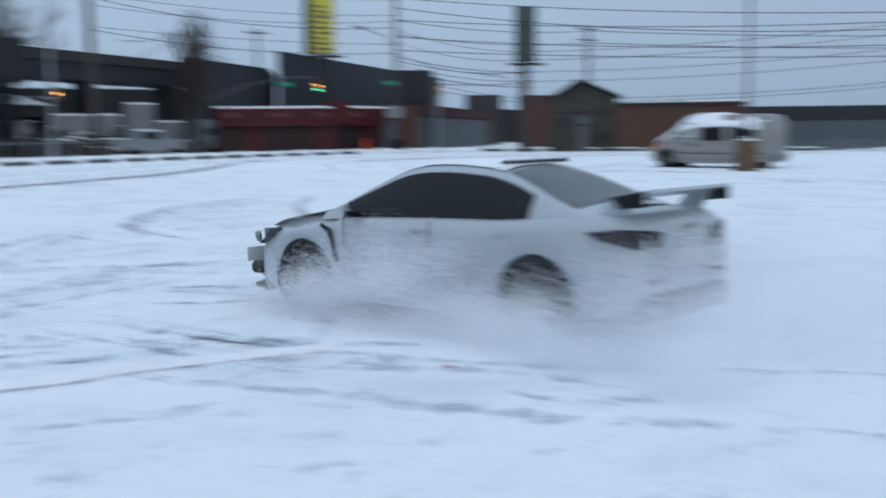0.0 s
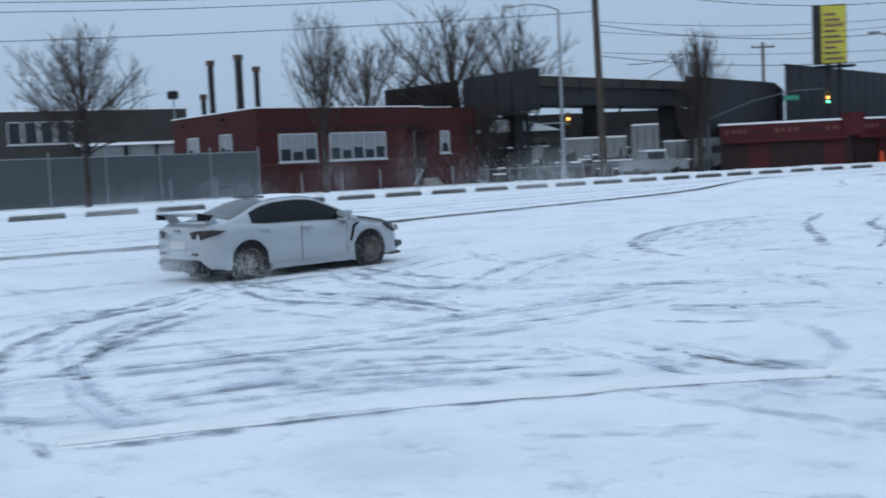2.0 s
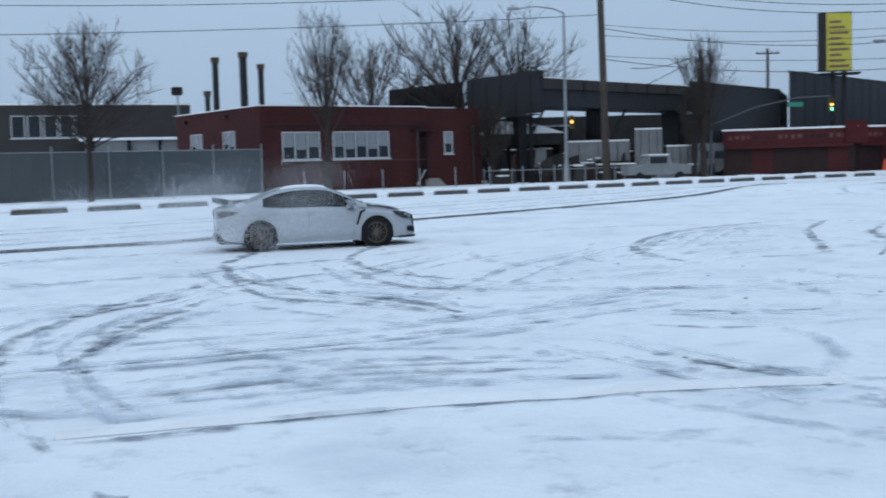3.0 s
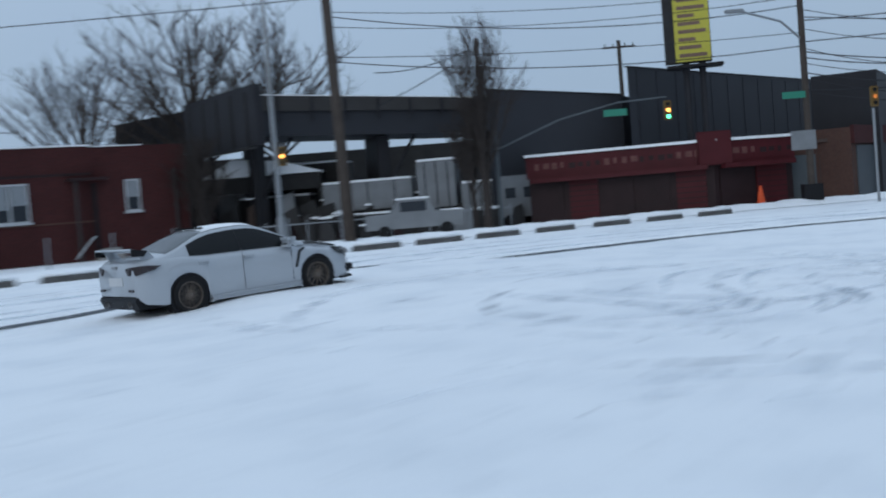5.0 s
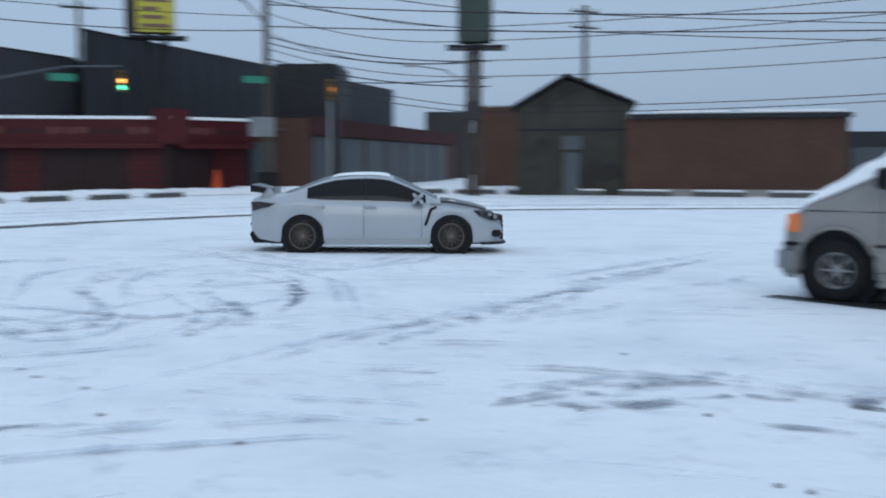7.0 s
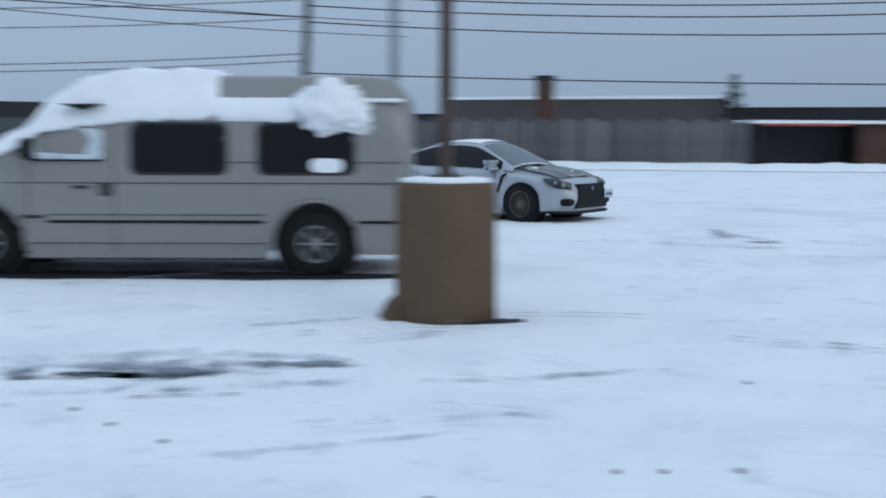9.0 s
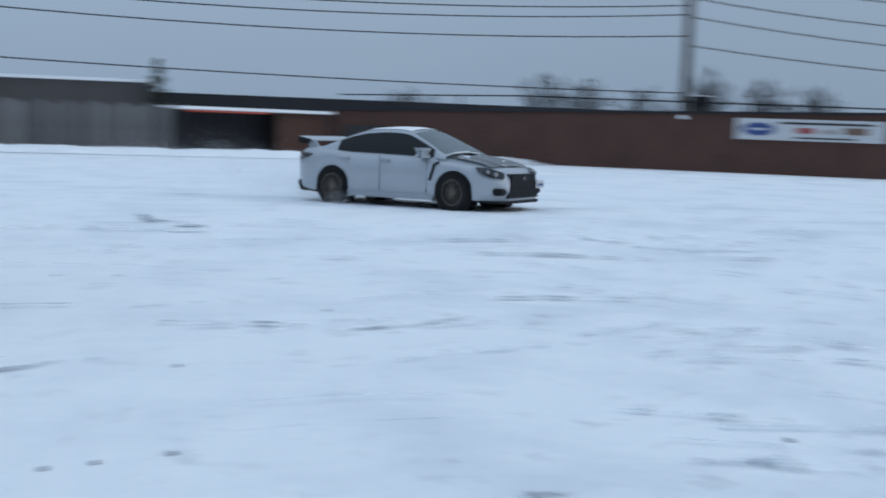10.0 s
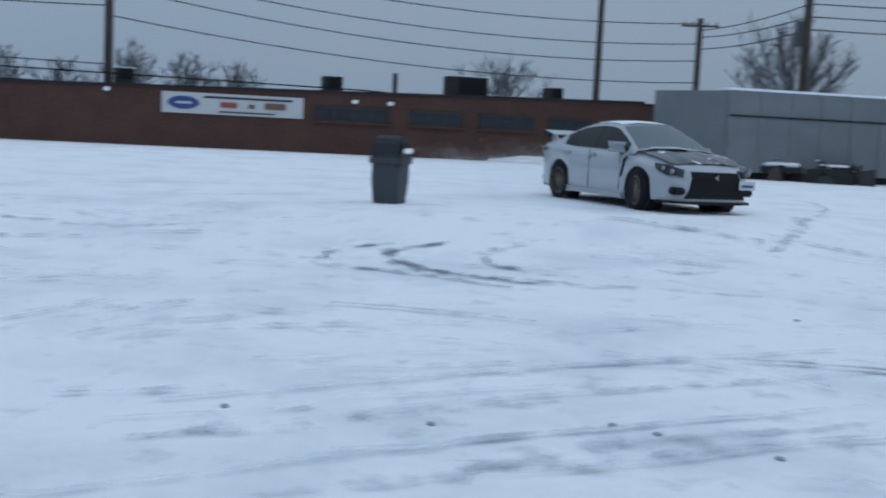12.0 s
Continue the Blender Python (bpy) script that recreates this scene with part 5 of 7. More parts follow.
def utility_pole(x, y, h, r=0.17, lean=(0, 0), arms=1, turn=0, material=WOODPOLE):
    t = thing("utility_pole", "tall wooden utility pole carrying cables" if material is WOODPOLE else "tall grey steel pole", "utility pole", pose(x, y, 0, lean[0], lean[1], turn), "utility poles")
    part("shaft", T((0, 0, -0.2), (0, 0, h), r, r * 0.75, seg=12), material, t)
    for k in range(arms):
        z = h - 0.5 - 1.1 * k
        part("crossarm", B(-1.1, 1.1, -0.06, 0.06, z, z + 0.12), WOODPOLE, t)
        for s in (-0.95, -0.4, 0.4, 0.95):
            part("insulator", T((s, 0, z + 0.12), (s, 0, z + 0.30), 0.04), GREY_WALL, t)
    return t


utility_pole(-6.5, 57.6, 16.0, 0.32, (0, -1.2), 0)
p2 = utility_pole(17.9, 56.2, 13.5, 0.20, (0, 0), 0)
part("sign_panel", B(-1.0, 0.3, -0.26, -0.2, 2.9, 3.9), JUNK_A, p2)
part("street_sign", B(-1.3, -0.1, -0.24, -0.2, 5.6, 5.95), GREEN_SIGN, p2, "green street name sign")
part("meter_box", B(-0.5, 0.5, -0.3, 0.3, 0, 1.1), BLACK, p2)
part("lamp_arm", poly_tube(bmesh.new(), [(0, 0, 8.6), (-1.2, -0.4, 9.6), (-3.4, -0.9, 10.2)], 0.06), GALV, p2)
part("lamp_head", B(-4.2, -3.2, -1.05, -0.75, 10.12, 10.32, bevel=0.06), GALV, p2)
utility_pole(44.2, 66.7, 12.4, 0.22, (0, 0), 2)
utility_pole(43.4, 24.3, 10.5, 0.20, (0, 3.0), 0, -60)
utility_pole(47.3, 21.6, 12, 0.24, (0, 0), 0, 0, GALV)
utility_pole(55.1, -18.2, 13, 0.24, (0, 0.5), 0)
utility_pole(45.9, -41.7, 12, 0.20, (0, 0), 0)
utility_pole(47.7, -51.3, 8.7, 0.22, (0, 0), 1, 45)
p6 = utility_pole(35.0, -45.0, 10.5, 0.24, (0, 0.5), 0)
part("transformer", T((0.45, -0.2, 6.2), (0.45, -0.2, 7.4), 0.32, seg=14), GREY_METAL, p6, "grey transformer can")
utility_pole(1.0, 57.4, 10.2, 0.17, (0, 0), 0)
utility_pole(11.4, 73.7, 11.6, 0.17, (0, 0), 1)


def street_lamp(x, y, h, reach, yaw):
    t = thing("street_lamp", "tall grey street lamp with a long curved arm", "street lamp", pose(x, y, 0, 0, 0, yaw))
    part("base", T((0, 0, 0), (0, 0, 1.6), 0.30, 0.22, seg=12), GALV, t)
    part("column", T((0, 0, 1.6), (0, 0, h), 0.15, 0.09, seg=10), GALV, t)
    part("arm", poly_tube(bmesh.new(), [(0, 0, h), (-0.8, 0, h + 0.35), (-reach * 0.6, 0, h + 0.55), (-reach, 0, h + 0.45)], 0.07, 0.05), GALV, t)
    part("lamp_head", B(-reach - 0.9, -reach + 0.1, -0.16, 0.16, h + 0.32, h + 0.52, bevel=0.06), GALV, t)
    return t


lamp = street_lamp(-9.9, 56.0, 13.0, 3.4, -3)


def traffic_signal(x, y, z, lit, label):
    t = thing("traffic_signal", label, "traffic light", pose(x, y, z) @ Matrix.Scale(0.8, 4), "traffic signals")
    part("housing", B(-0.22, 0.22, -0.05, 0.3, -0.62, 0.62, bevel=0.04), SIGNAL_BODY, t)
    for i, k in enumerate((0.4, 0.0, -0.4)):
        part("lens", lathe(bmesh.new(), [(0.02, -0.085), (0.12, -0.08), (0.13, -0.054)], "y", 16), lit[i] or BLACK, t, "" if not lit[i] else "glowing lens", pose(0, 0, k))
        part("visor", prism(bmesh.new(), [(-0.16, 0.12), (0.16, 0.12), (0.16, 0.15), (-0.16, 0.15)], -0.28, -0.054), SIGNAL_BODY, t, "", pose(0, 0, k))
    return t


traffic_signal(-9.5, 55.5, 4.7, (None, AMBER, None), "traffic signal with a lit amber lamp")
traffic_signal(10.4, 55.0, 5.45, (None, AMBER, GREEN), "hanging traffic signal on a mast arm")
traffic_signal(19.95, 52.3, 5.15, (None, AMBER_ADDED_GLOW, None), "orange traffic signal on a post, dim glow added")
t = thing("signal_mast", "steel mast with a long signal arm", "mast")
part("mast", T((1.6, 57.0, 0), (1.6, 57.0, 5.2), 0.12), GREY_METAL, t)
part("arm", poly_tube(bmesh.new(), [(1.6, 57.0, 4.2), (5.0, 56.4, 5.5), (8.0, 55.8, 6.1), (10.4, 55.2, 6.15)], 0.06, 0.045), GREY_METAL, t)
part("post", T((19.95, 52.6, 0), (19.95, 52.6, 4.6), 0.08), GALV, t)
part("street_sign", B(7.2, 8.4, 55.6, 55.65, 5.4, 5.75), GREEN_SIGN, t, "green street name sign")


def cable(a, b, sag, r=0.028):
    pts = [Vector(a).lerp(Vector(b), i / 14) + Vector((0, 0, -sag * 4 * (i / 14) * (1 - i / 14))) for i in range(15)]
    tagged(part("cable", poly_tube(bmesh.new(), pts, r, seg=5), WIRE), "thin black overhead cable", "cable", "overhead cables")


PA, PB, PC, PD, PE = (-6.8, 57.6), (17.9, 56.2), (43.9, 24.3), (55.1, -18.2), (47.7, -51.3)
for z0, z1, s in ((15.6, 13.2, 0.8), (15.2, 12.7, 1.0), (12.0, 10.4, 0.9), (9.6, 8.3, 0.7)):
    cable((*PA, z0), (*PB, z1), s)
for z0, z1, s in ((17.5, 15.4, 1.0), (16.8, 15.2, 1.2), (16.4, 15.0, 1.6), (12.6, 13.0, 0.8)):
    cable((-95, 48, z0), (*PA, z1), s)
for z0, z1, s in ((12.8, 9.6, 0.5), (11.0, 9.0, 0.5), (9.6, 7.4, 0.5), (8.5, 6.6, 0.3), (12.0, 8.5, 0.9)):
    cable((*PB, z0), (*PC, z1), s, 0.03)
for z0, z1, s in ((8.0, 12.4, 0.4), (7.7, 8.8, 0.5), (6.9, 5.2, 0.4), (6.0, 5.6, 0.3)):
    cable((*PB, z0), (26.2, 47.7, z1 if z1 < 7 else 6.4), s, 0.03)
for z0, z1, s in ((7.6, 8.05, 0.9), (7.1, 7.6, 0.9), (6.4, 6.56, 0.8), (4.2, 3.75, 0.3)):
    cable((*PC, z0), (*PD, z1), s, 0.03)
for z0, z1, s in ((9.5, 8.4, 1.0), (8.4, 7.2, 1.0), (7.5, 6.2, 1.0), (6.1, 4.9, 0.8)):
    cable((*PD, z0), (*PE, z1), s, 0.03)
for z0, z1 in ((8.0, 8.2), (7.6, 7.6), (6.9, 7.0)):
    cable((*PE, z0), (35.0, -45.0, z1), 0.2, 0.03)
    cable((35.0, -45.0, z1), (5, -70, z1 + 1), 0.7, 0.03)
for z0, z1, s in ((11.8, 11.0, 0.5), (10.6, 9.8, 0.5)):
    cable((44.2, 66.7, z0), (90, 40, z1), s, 0.035)
    cable((44.2, 66.7, z0), (*PB, z1), s, 0.03)
for z0, z1, s in ((10.2, 8.6, 0.4), (9.2, 7.9, 0.5), (8.2, 6.9, 0.7), (7.4, 6.1, 0.4), (6.6, 4.6, 0.3), (5.9, 4.3, 0.2)):
    cable((*PB, z0), (25.3, 48.3, z1 * 0.93), s, 0.02)
    cable((25.3, 48.3, z1 * 0.93), (43.5, 24.3, z1 + 0.4), 0.4, 0.02)
for z0, z1, s in ((11.4, 12.2, 0.5), (10.9, 11.4, 0.6), (9.0, 9.8, 0.3)):
    cable((-6.5, 57.6, z1), (*PB, z0), s, 0.02)
cable((-4.5, 57.4, 8.8), (0.5, 57.4, 9.6), 0.3)
cable((-4.5, 57.4, 7.0), (1.0, 57.4, 9.6), 0.1)


# ---- trees ----
def shoot(bm, rng, a, d, length, r, bend, lift, seg, steps=3):
    """One tapering, slightly wandering shoot; returns its points."""
    pts, p, v = [a], a.copy(), d.normalized()
    for i in range(steps):
        v = (v + Vector((rng.uniform(-1, 1), rng.uniform(-1, 1), rng.uniform(-1, 1))) * bend + Vector((0, 0, lift))).normalized()
        p = p + v * length / steps
        pts.append(p.copy())
    for i in range(steps):
        k0, k1 = 1 - 0.8 * i / steps, 1 - 0.8 * (i + 1) / steps
        tube(bm, pts[i], pts[i + 1], r * k0, r * k1, seg, caps=False)
    return pts, v


def bare_tree(x, y, h, trunk_h, wide, limbs, upright, seed, label, r=0.2, material=BARK, sub=9, twigs=6, low=0.0, fine=0.012):
    """A leafless tree: limbs fan out of the trunk towards an oval crown, branch twice and end in fine twigs.
    upright 0 spreads them all round, 1 keeps them steep."""
    rng = random.Random(seed)
    t = thing("bare_tree", label, "tree", pose(x, y, 0))
    bm = bmesh.new()
    tube(bm, (0, 0, -0.2), (0.05, 0, trunk_h * 0.5), r * 1.25, r, 10, caps=False)
    tube(bm, (0.05, 0, trunk_h * 0.5), (0, 0.05, trunk_h), r, r * 0.8, 10, caps=False)
    tube(bm, (0, 0.05, trunk_h), (0.1, 0, trunk_h + (h - trunk_h) * 0.45), r * 0.75, r * 0.35, 8, caps=False)
    tube(bm, (0.1, 0, trunk_h + (h - trunk_h) * 0.45), (0.05, 0.1, h * 0.97), r * 0.35, r * 0.06, 6, caps=False)
    part("trunk", bm, material, t)
    bm = bmesh.new()
    mid = trunk_h + (h - trunk_h) * (0.52 - low)
    for i in range(limbs):
        a, k = i * 2.399 + rng.uniform(-0.3, 0.3), (i + 0.5) / limbs
        z0 = trunk_h * 0.92 + (h - trunk_h) * 0.40 * k * rng.uniform(0.6, 1.1)
        ca, sa = math.cos(a), math.sin(a)
        # where this limb ends on the crown's oval
        low_e = -0.25 + 0.75 * min(1.0, upright)
        e = low_e + (1.5 - low_e) * k ** 1.35 + rng.uniform(-0.1, 0.1)
        tip = Vector((wide * math.cos(e) * ca, wide * math.cos(e) * sa, mid + (h - mid) * math.sin(e))) * rng.uniform(0.9, 1.0)
        base = Vector((0, 0, z0))
        run = tip - base
        start = run.normalized() + Vector((0, 0, 0.25 * upright - 0.05))
        pts, v = shoot(bm, rng, base, start, run.length, r * 0.38 * (1 - 0.35 * k), 0.10, 0.02 + 0.05 * upright, 5, 4)
        for j in range(sub):
            f = rng.uniform(0.22, 0.98) * 4
            q = pts[int(f)].lerp(pts[int(f) + 1], f - int(f))
            side = Vector((rng.uniform(-1, 1), rng.uniform(-1, 1), rng.uniform(-0.5, 0.8))).normalized()
            ln = run.length * rng.uniform(0.22, 0.42) * (1.1 - 0.12 * f)
            p2, v2 = shoot(bm, rng, q, v * (0.75 + 0.4 * upright) + side * 0.72, ln, max(fine * 1.5, r * 0.10), 0.16, 0.06, 4)
            for w in range(twigs):
                g = rng.uniform(0.15, 0.98) * 3
                q2 = p2[int(g)].lerp(p2[int(g) + 1], g - int(g))
                side = Vector((rng.uniform(-1, 1), rng.uniform(-1, 1), rng.uniform(-0.4, 0.9))).normalized()
                shoot(bm, rng, q2, v2 * 0.8 + side * 0.75, ln * rng.uniform(0.3, 0.6), fine, 0.2, 0.06, 3, 2)
    part("crown", bm, material, t, "leafless twiggy crown")
    return t


bare_tree(-41.6, 39.0, 11.2, 3.4, 4.5, 46, 0.0, 3, "round leafless street tree by the metal fence", 0.17, sub=11, twigs=6, low=0.04, fine=0.013)
bare_tree(-27.9, 51.0, 12.9, 3.8, 4.0, 26, 0.7, 5, "upright leafless tree before the brick building", 0.18, sub=9, twigs=5)
bare_tree(-17.5, 73.0, 16.3, 5.0, 8.2, 34, 0.1, 8, "tall spreading leafless tree behind the brick building", 0.34, sub=11, twigs=7, fine=0.015)
bare_tree(-25.5, 75.0, 14.0, 4.5, 6.8, 30, 0.3, 9, "wide leafless tree behind the brick building", 0.26, sub=10, twigs=6, fine=0.014)
bare_tree(-12.0, 72.0, 15.3, 5.5, 6.2, 26, 0.2, 12, "leafless tree behind the billboard", 0.28, sub=10, twigs=6, fine=0.014)
bare_tree(0.8, 56.0, 10.8, 2.8, 3.2, 26, 0.8, 15, "narrow leafless tree with upright twigs", 0.18, sub=11, twigs=6, fine=0.012)
bare_tree(0.2, 56.6, 6.6, 1.9, 1.9, 18, 0.6, 16, "low dense leafless shrub", 0.14, sub=12, twigs=8)
bare_tree(-15.2, 62.0, 6.6, 0.8, 2.4, 20, 0.7, 17, "leafless shrub at the end of the brick building", 0.14, sub=12, twigs=8)
bare_tree(46.6, -58.7, 9.6, 2.0, 4.6, 26, 0.2, 21, "wide leafless tree behind the trailer", 0.26, BARK_HAZED, 12, 7, fine=0.016)
bare_tree(71.5, -55.0, 7.2, 1.5, 4.2, 22, 0.1, 22, "distant leafless tree behind the flat roof", 0.2, BARK_HAZED, 11, 7, fine=0.02)
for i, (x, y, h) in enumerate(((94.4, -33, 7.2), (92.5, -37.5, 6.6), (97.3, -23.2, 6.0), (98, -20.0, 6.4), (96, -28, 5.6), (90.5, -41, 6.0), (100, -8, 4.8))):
    bare_tree(x, y, h, 1.5, 2.8, 16, 0.3, 30 + i, "distant leafless tree over the rooftops", 0.2, BARK_HAZED, 10, 6, fine=0.024)
t = thing("evergreen", "small dark evergreen behind the fence", "tree", pose(65.4, 8.9, 0))
bm = bmesh.new()
rng_e = random.Random(4)
for i in range(500):
    z = rng_e.uniform(0.8, 4.9)
    rr = (5.2 - z) * 0.30 * math.sqrt(rng_e.random())
    a = rng_e.uniform(0, math.tau)
    c = Vector((rr * math.cos(a), rr * math.sin(a), z))
    s = 0.16
    bm.faces.new([bm.verts.new(c + Vector((rng_e.uniform(-s, s), rng_e.uniform(-s, s), rng_e.uniform(-s, s)))) for _ in range(3)])
part("crown", bm, HEDGE, t)
part("trunk", T((0, 0, -0.1), (0, 0, 3.5), 0.12, 0.04), BARK, t)


# ---- yard between the brick building and the store ----
def scrap_box(name, label, x, y, yaw, w, d, h, z, material, cat="container"):
    t = thing(name, label, cat, pose(x, y, 0, 0, 0, yaw))
    part("body", B(0, w, 0, d, z, z + h, bevel=0.04), material, t)
    part("snow_cap", B(0.02, w - 0.02, 0.02, d - 0.02, z + h + 0.003, z + h + 0.14, bevel=0.04), CAP, t, "snow on top")
    for k in range(3):
        part("rib", B(w * (0.2 + 0.3 * k), w * (0.2 + 0.3 * k) + 0.06, -0.04, -0.003, z, z + h), BLACK_BOARD, t)
    if z > 0.1:
        part("base", B(0.1, w - 0.1, 0.1, d - 0.1, 0, z - 0.003), BLACK, t)
    return t


scrap_box("yard_trailer", "faded white yard trailer under snow", -8.6, 66.0, -6, 5.5, 2.2, 1.7, 1.6, JUNK_A)
scrap_box("truck_cab", "boxy white truck body in the yard", -2.8, 65.0, -10, 2.3, 2.2, 2.8, 1.4, JUNK_A)
scrap_box("yard_shed", "low dark shed full of scrap", -9.5, 64.0, -6, 6.5, 1.5, 1.3, 0, JUNK_B, "shed")
scrap_box("yard_shed", "low dark shed full of scrap", -3.0, 63.0, -6, 5.0, 1.5, 1.1, 0, JUNK_B, "shed")
scrap_box("yard_trailer", "faded pale trailer in the yard", -0.2, 64.5, -6, 2.2, 2.0, 1.8, 0.9, JUNK_A)
scrap_box("yard_roof", "snowy shed roof in the yard", -13.5, 70.0, -6, 6.0, 4.0, 1.2, 3.6, JUNK_B, "shed")
scrap_box("yard_trailer", "dim pale trailer deep in the yard", -14.0, 68.0, -6, 4.5, 2.0, 1.6, 1.2, JUNK_B)
cv = thing("camper_van", "white boxy camper parked by the store", "camper", pose(2.0, 62.8, 0, 0, 0, -18))
part("body", prism(bmesh.new(), [(0, 0.5), (2.6, 0.5), (2.6, 1.7), (2.1, 2.9), (0, 2.9)], 0, 2), JUNK_A, cv)
part("window", B(0.3, 0.9, -0.03, -0.003, 1.6, 2.2), WINDOW, cv)
part("window", B(1.4, 2.2, -0.03, -0.003, 1.6, 2.2), WINDOW, cv)
for x in (0.5, 2.1):
    part("wheel", lathe(bmesh.new(), [(0.05, -0.02), (0.3, -0.02), (0.36, 0.04), (0.36, 0.2), (0.05, 0.22)], "y", 18), RUBBER, cv, "", pose(x, 0, 0.36))
sp = thing("snowy_pickup", "white pickup parked at the far kerb", "pickup", pose(-5.4, 54.6, 0, 0, 0, 6))
part("body", prism(bmesh.new(), [(0, 0.5), (5.0, 0.5), (5.0, 1.25), (3.6, 1.3), (3.2, 1.95), (1.7, 1.95), (1.3, 1.3), (0, 1.25)], 0, 1.9), JUNK_A, sp)
part("side_window", B(1.75, 3.1, -0.02, -0.003, 1.35, 1.85), WINDOW, sp)
part("snow_cap", B(1.6, 3.3, 0.05, 1.85, 1.953, 2.06, bevel=0.04), CAP, sp, "snow on the cab roof")
for x in (0.9, 4.1):
    part("wheel", lathe(bmesh.new(), [(0.05, -0.03), (0.3, -0.03), (0.37, 0.04), (0.37, 0.2), (0.05, 0.22)], "y", 18), RUBBER, sp, "", pose(x, 0, 0.37))
scrap_heap = thing("scrap_heap", "heap of snowy scrap behind the dark gate", "scrap", pose(-54, 40.5, 0))
rng_s = random.Random(6)
for i in range(16):
    w = rng_s.uniform(0.5, 1.4)
    x = rng_s.uniform(-5, 4)
    part("piece", B(x, x + w, rng_s.uniform(0, 0.4), 1.2, 0, rng_s.uniform(2.6, 4.2), bevel=0.05), (JUNK_B, CAP, RUST, JUNK_B)[i % 4], scrap_heap)
yard = thing("yard_scrap", "jumble of snowy scrap and parts along the yard", "scrap", pose(-15, 60.5, 0, 0, 0, 2))
for i in range(70):
    x, y = rng_s.uniform(-1, 17.5), rng_s.uniform(0.5, 6)
    w, hgt = rng_s.uniform(0.3, 1.6), rng_s.uniform(0.5, 1.2 + 0.35 * y)
    part("scrap_piece", prism(bmesh.new(), [(x, 0), (x + w, 0), (x + w * rng_s.uniform(0.6, 1.0), hgt), (x + w * rng_s.uniform(0, 0.3), hgt * rng_s.uniform(0.8, 1.0))], y, y + 0.6), (JUNK_B, JUNK_B, GREY_WALL, JUNK_A, RUST, STORE_DARK, JUNK_B)[i % 7], yard)
    if i % 3 == 0:
        part("snow_cap", B(x + 0.05, x + w * 0.8, y - 0.05, y + 0.5, hgt + 0.004, hgt + 0.12, bevel=0.03), CAP, yard)
part("fence_rail", T((-1, 0, 1.1), (17.5, 0, 1.1), 0.03), GALV, yard)
for i in range(9):
    part("fence_post", T((-1 + 2.3 * i, 0, 0), (-1 + 2.3 * i, 0, 1.3), 0.04), GALV, yard)
cone = thing("traffic_cone", "orange traffic cone by the store", "traffic cone", pose(15.6, 57.6, 0))
part("body", T((0, 0, 0.05), (0, 0, 1.2), 0.28, 0.07, seg=14), CONE_ORANGE, cone)
part("base", B(-0.35, 0.35, -0.35, 0.35, 0, 0.06), CONE_ORANGE, cone)
wire_fence = thing("chain_fence", "low chain-link fence posts along the pavement", "fence")
for i in range(16):
    x, y = -36 + i * 2.45, 36.5 + i * 1.42
    part("post", T((x, y, 0), (x, y, 1.5), 0.04), GALV, wire_fence)
debris = thing("red_debris", "small red plastic scrap on the snow", "debris", pose(-18.2, -24.05, gz(-18.2, -24.05)))
part("shard", prism(bmesh.new(), [(-0.035, 0), (0.04, 0.0), (0.02, 0.014), (-0.02, 0.02)], -0.025, 0.02), RED, debris)
rng_c = random.Random(9)
CLODS = [(5.29, 1.23), (5.4, 1.02), (5.54, 0.67), (3.67, -4.79), (4.31, -4.53), (4.55, -4.43), (-17.4, -18.8), (1.83, 6.36), (3.04, 6.42), (4.5, 6.1), (4.1, 6.2), (4.75, 5.7)]
CLODS += [(rng_c.uniform(4.5, 13) * math.cos(q), rng_c.uniform(4.5, 13) * math.sin(q)) for q in (radians(rng_c.uniform(-65, 95)) for _ in range(26))]
CLODS += [(rng_c.uniform(-27, -14), rng_c.uniform(-22, -4)) for _ in range(22)]
for i, (x, y) in enumerate(CLODS):
    bm = bmesh.new()
    bmesh.ops.create_icosphere(bm, subdivisions=2, radius=0.019)
    for v in bm.verts:
        v.co = Vector((v.co.x * 1.6, v.co.y * 1.2, v.co.z * 0.5)) * (1 + 0.6 * noise.noise(v.co * 14 + Vector((i, 0, 0))))
    tagged(part("slush_clod", bm, CLOD, m=pose(x, y, gz(x, y) + 0.008)), "small dark clod of frozen slush", "clod", "slush clods")


# ---- planter with lamp pole, bin ----
pl = thing("pole_base", "round brown concrete pole base with dusting of snow", "pole base", pose(9.33, 3.76, 0, 0, 0, 20))
part("drum", lathe(bmesh.new(), [(0.46, -0.05), (0.455, 0.1), (0.45, 0.6), (0.445, 1.16), (0.43, 1.20), (0.40, 1.215)], "z", 40), PLANTER, pl, smooth=True)
part("snow_rim", lathe(bmesh.new(), [(0.41, 1.212), (0.39, 1.245), (0.22, 1.26), (0.1, 1.25)], "z", 32), CAP, pl, "snow on the drum top", smooth=True)
part("pole", T((0, 0, 1.2), (0.06, 0, 9.0), 0.062, 0.055, seg=16), RUST, pl, "rusty dark lamp pole")
part("base_plate", B(-0.16, 0.16, -0.16, 0.16, 1.22, 1.27), RUST, pl)
part("broken_edge", prism(bmesh.new(), [(-0.60, -0.02), (-0.36, -0.02), (-0.40, 0.22), (-0.50, 0.14)], -0.14, 0.16), PLANTER, pl, "chipped concrete foot", m=pose(0, 0, 0, 0, 0, -75))
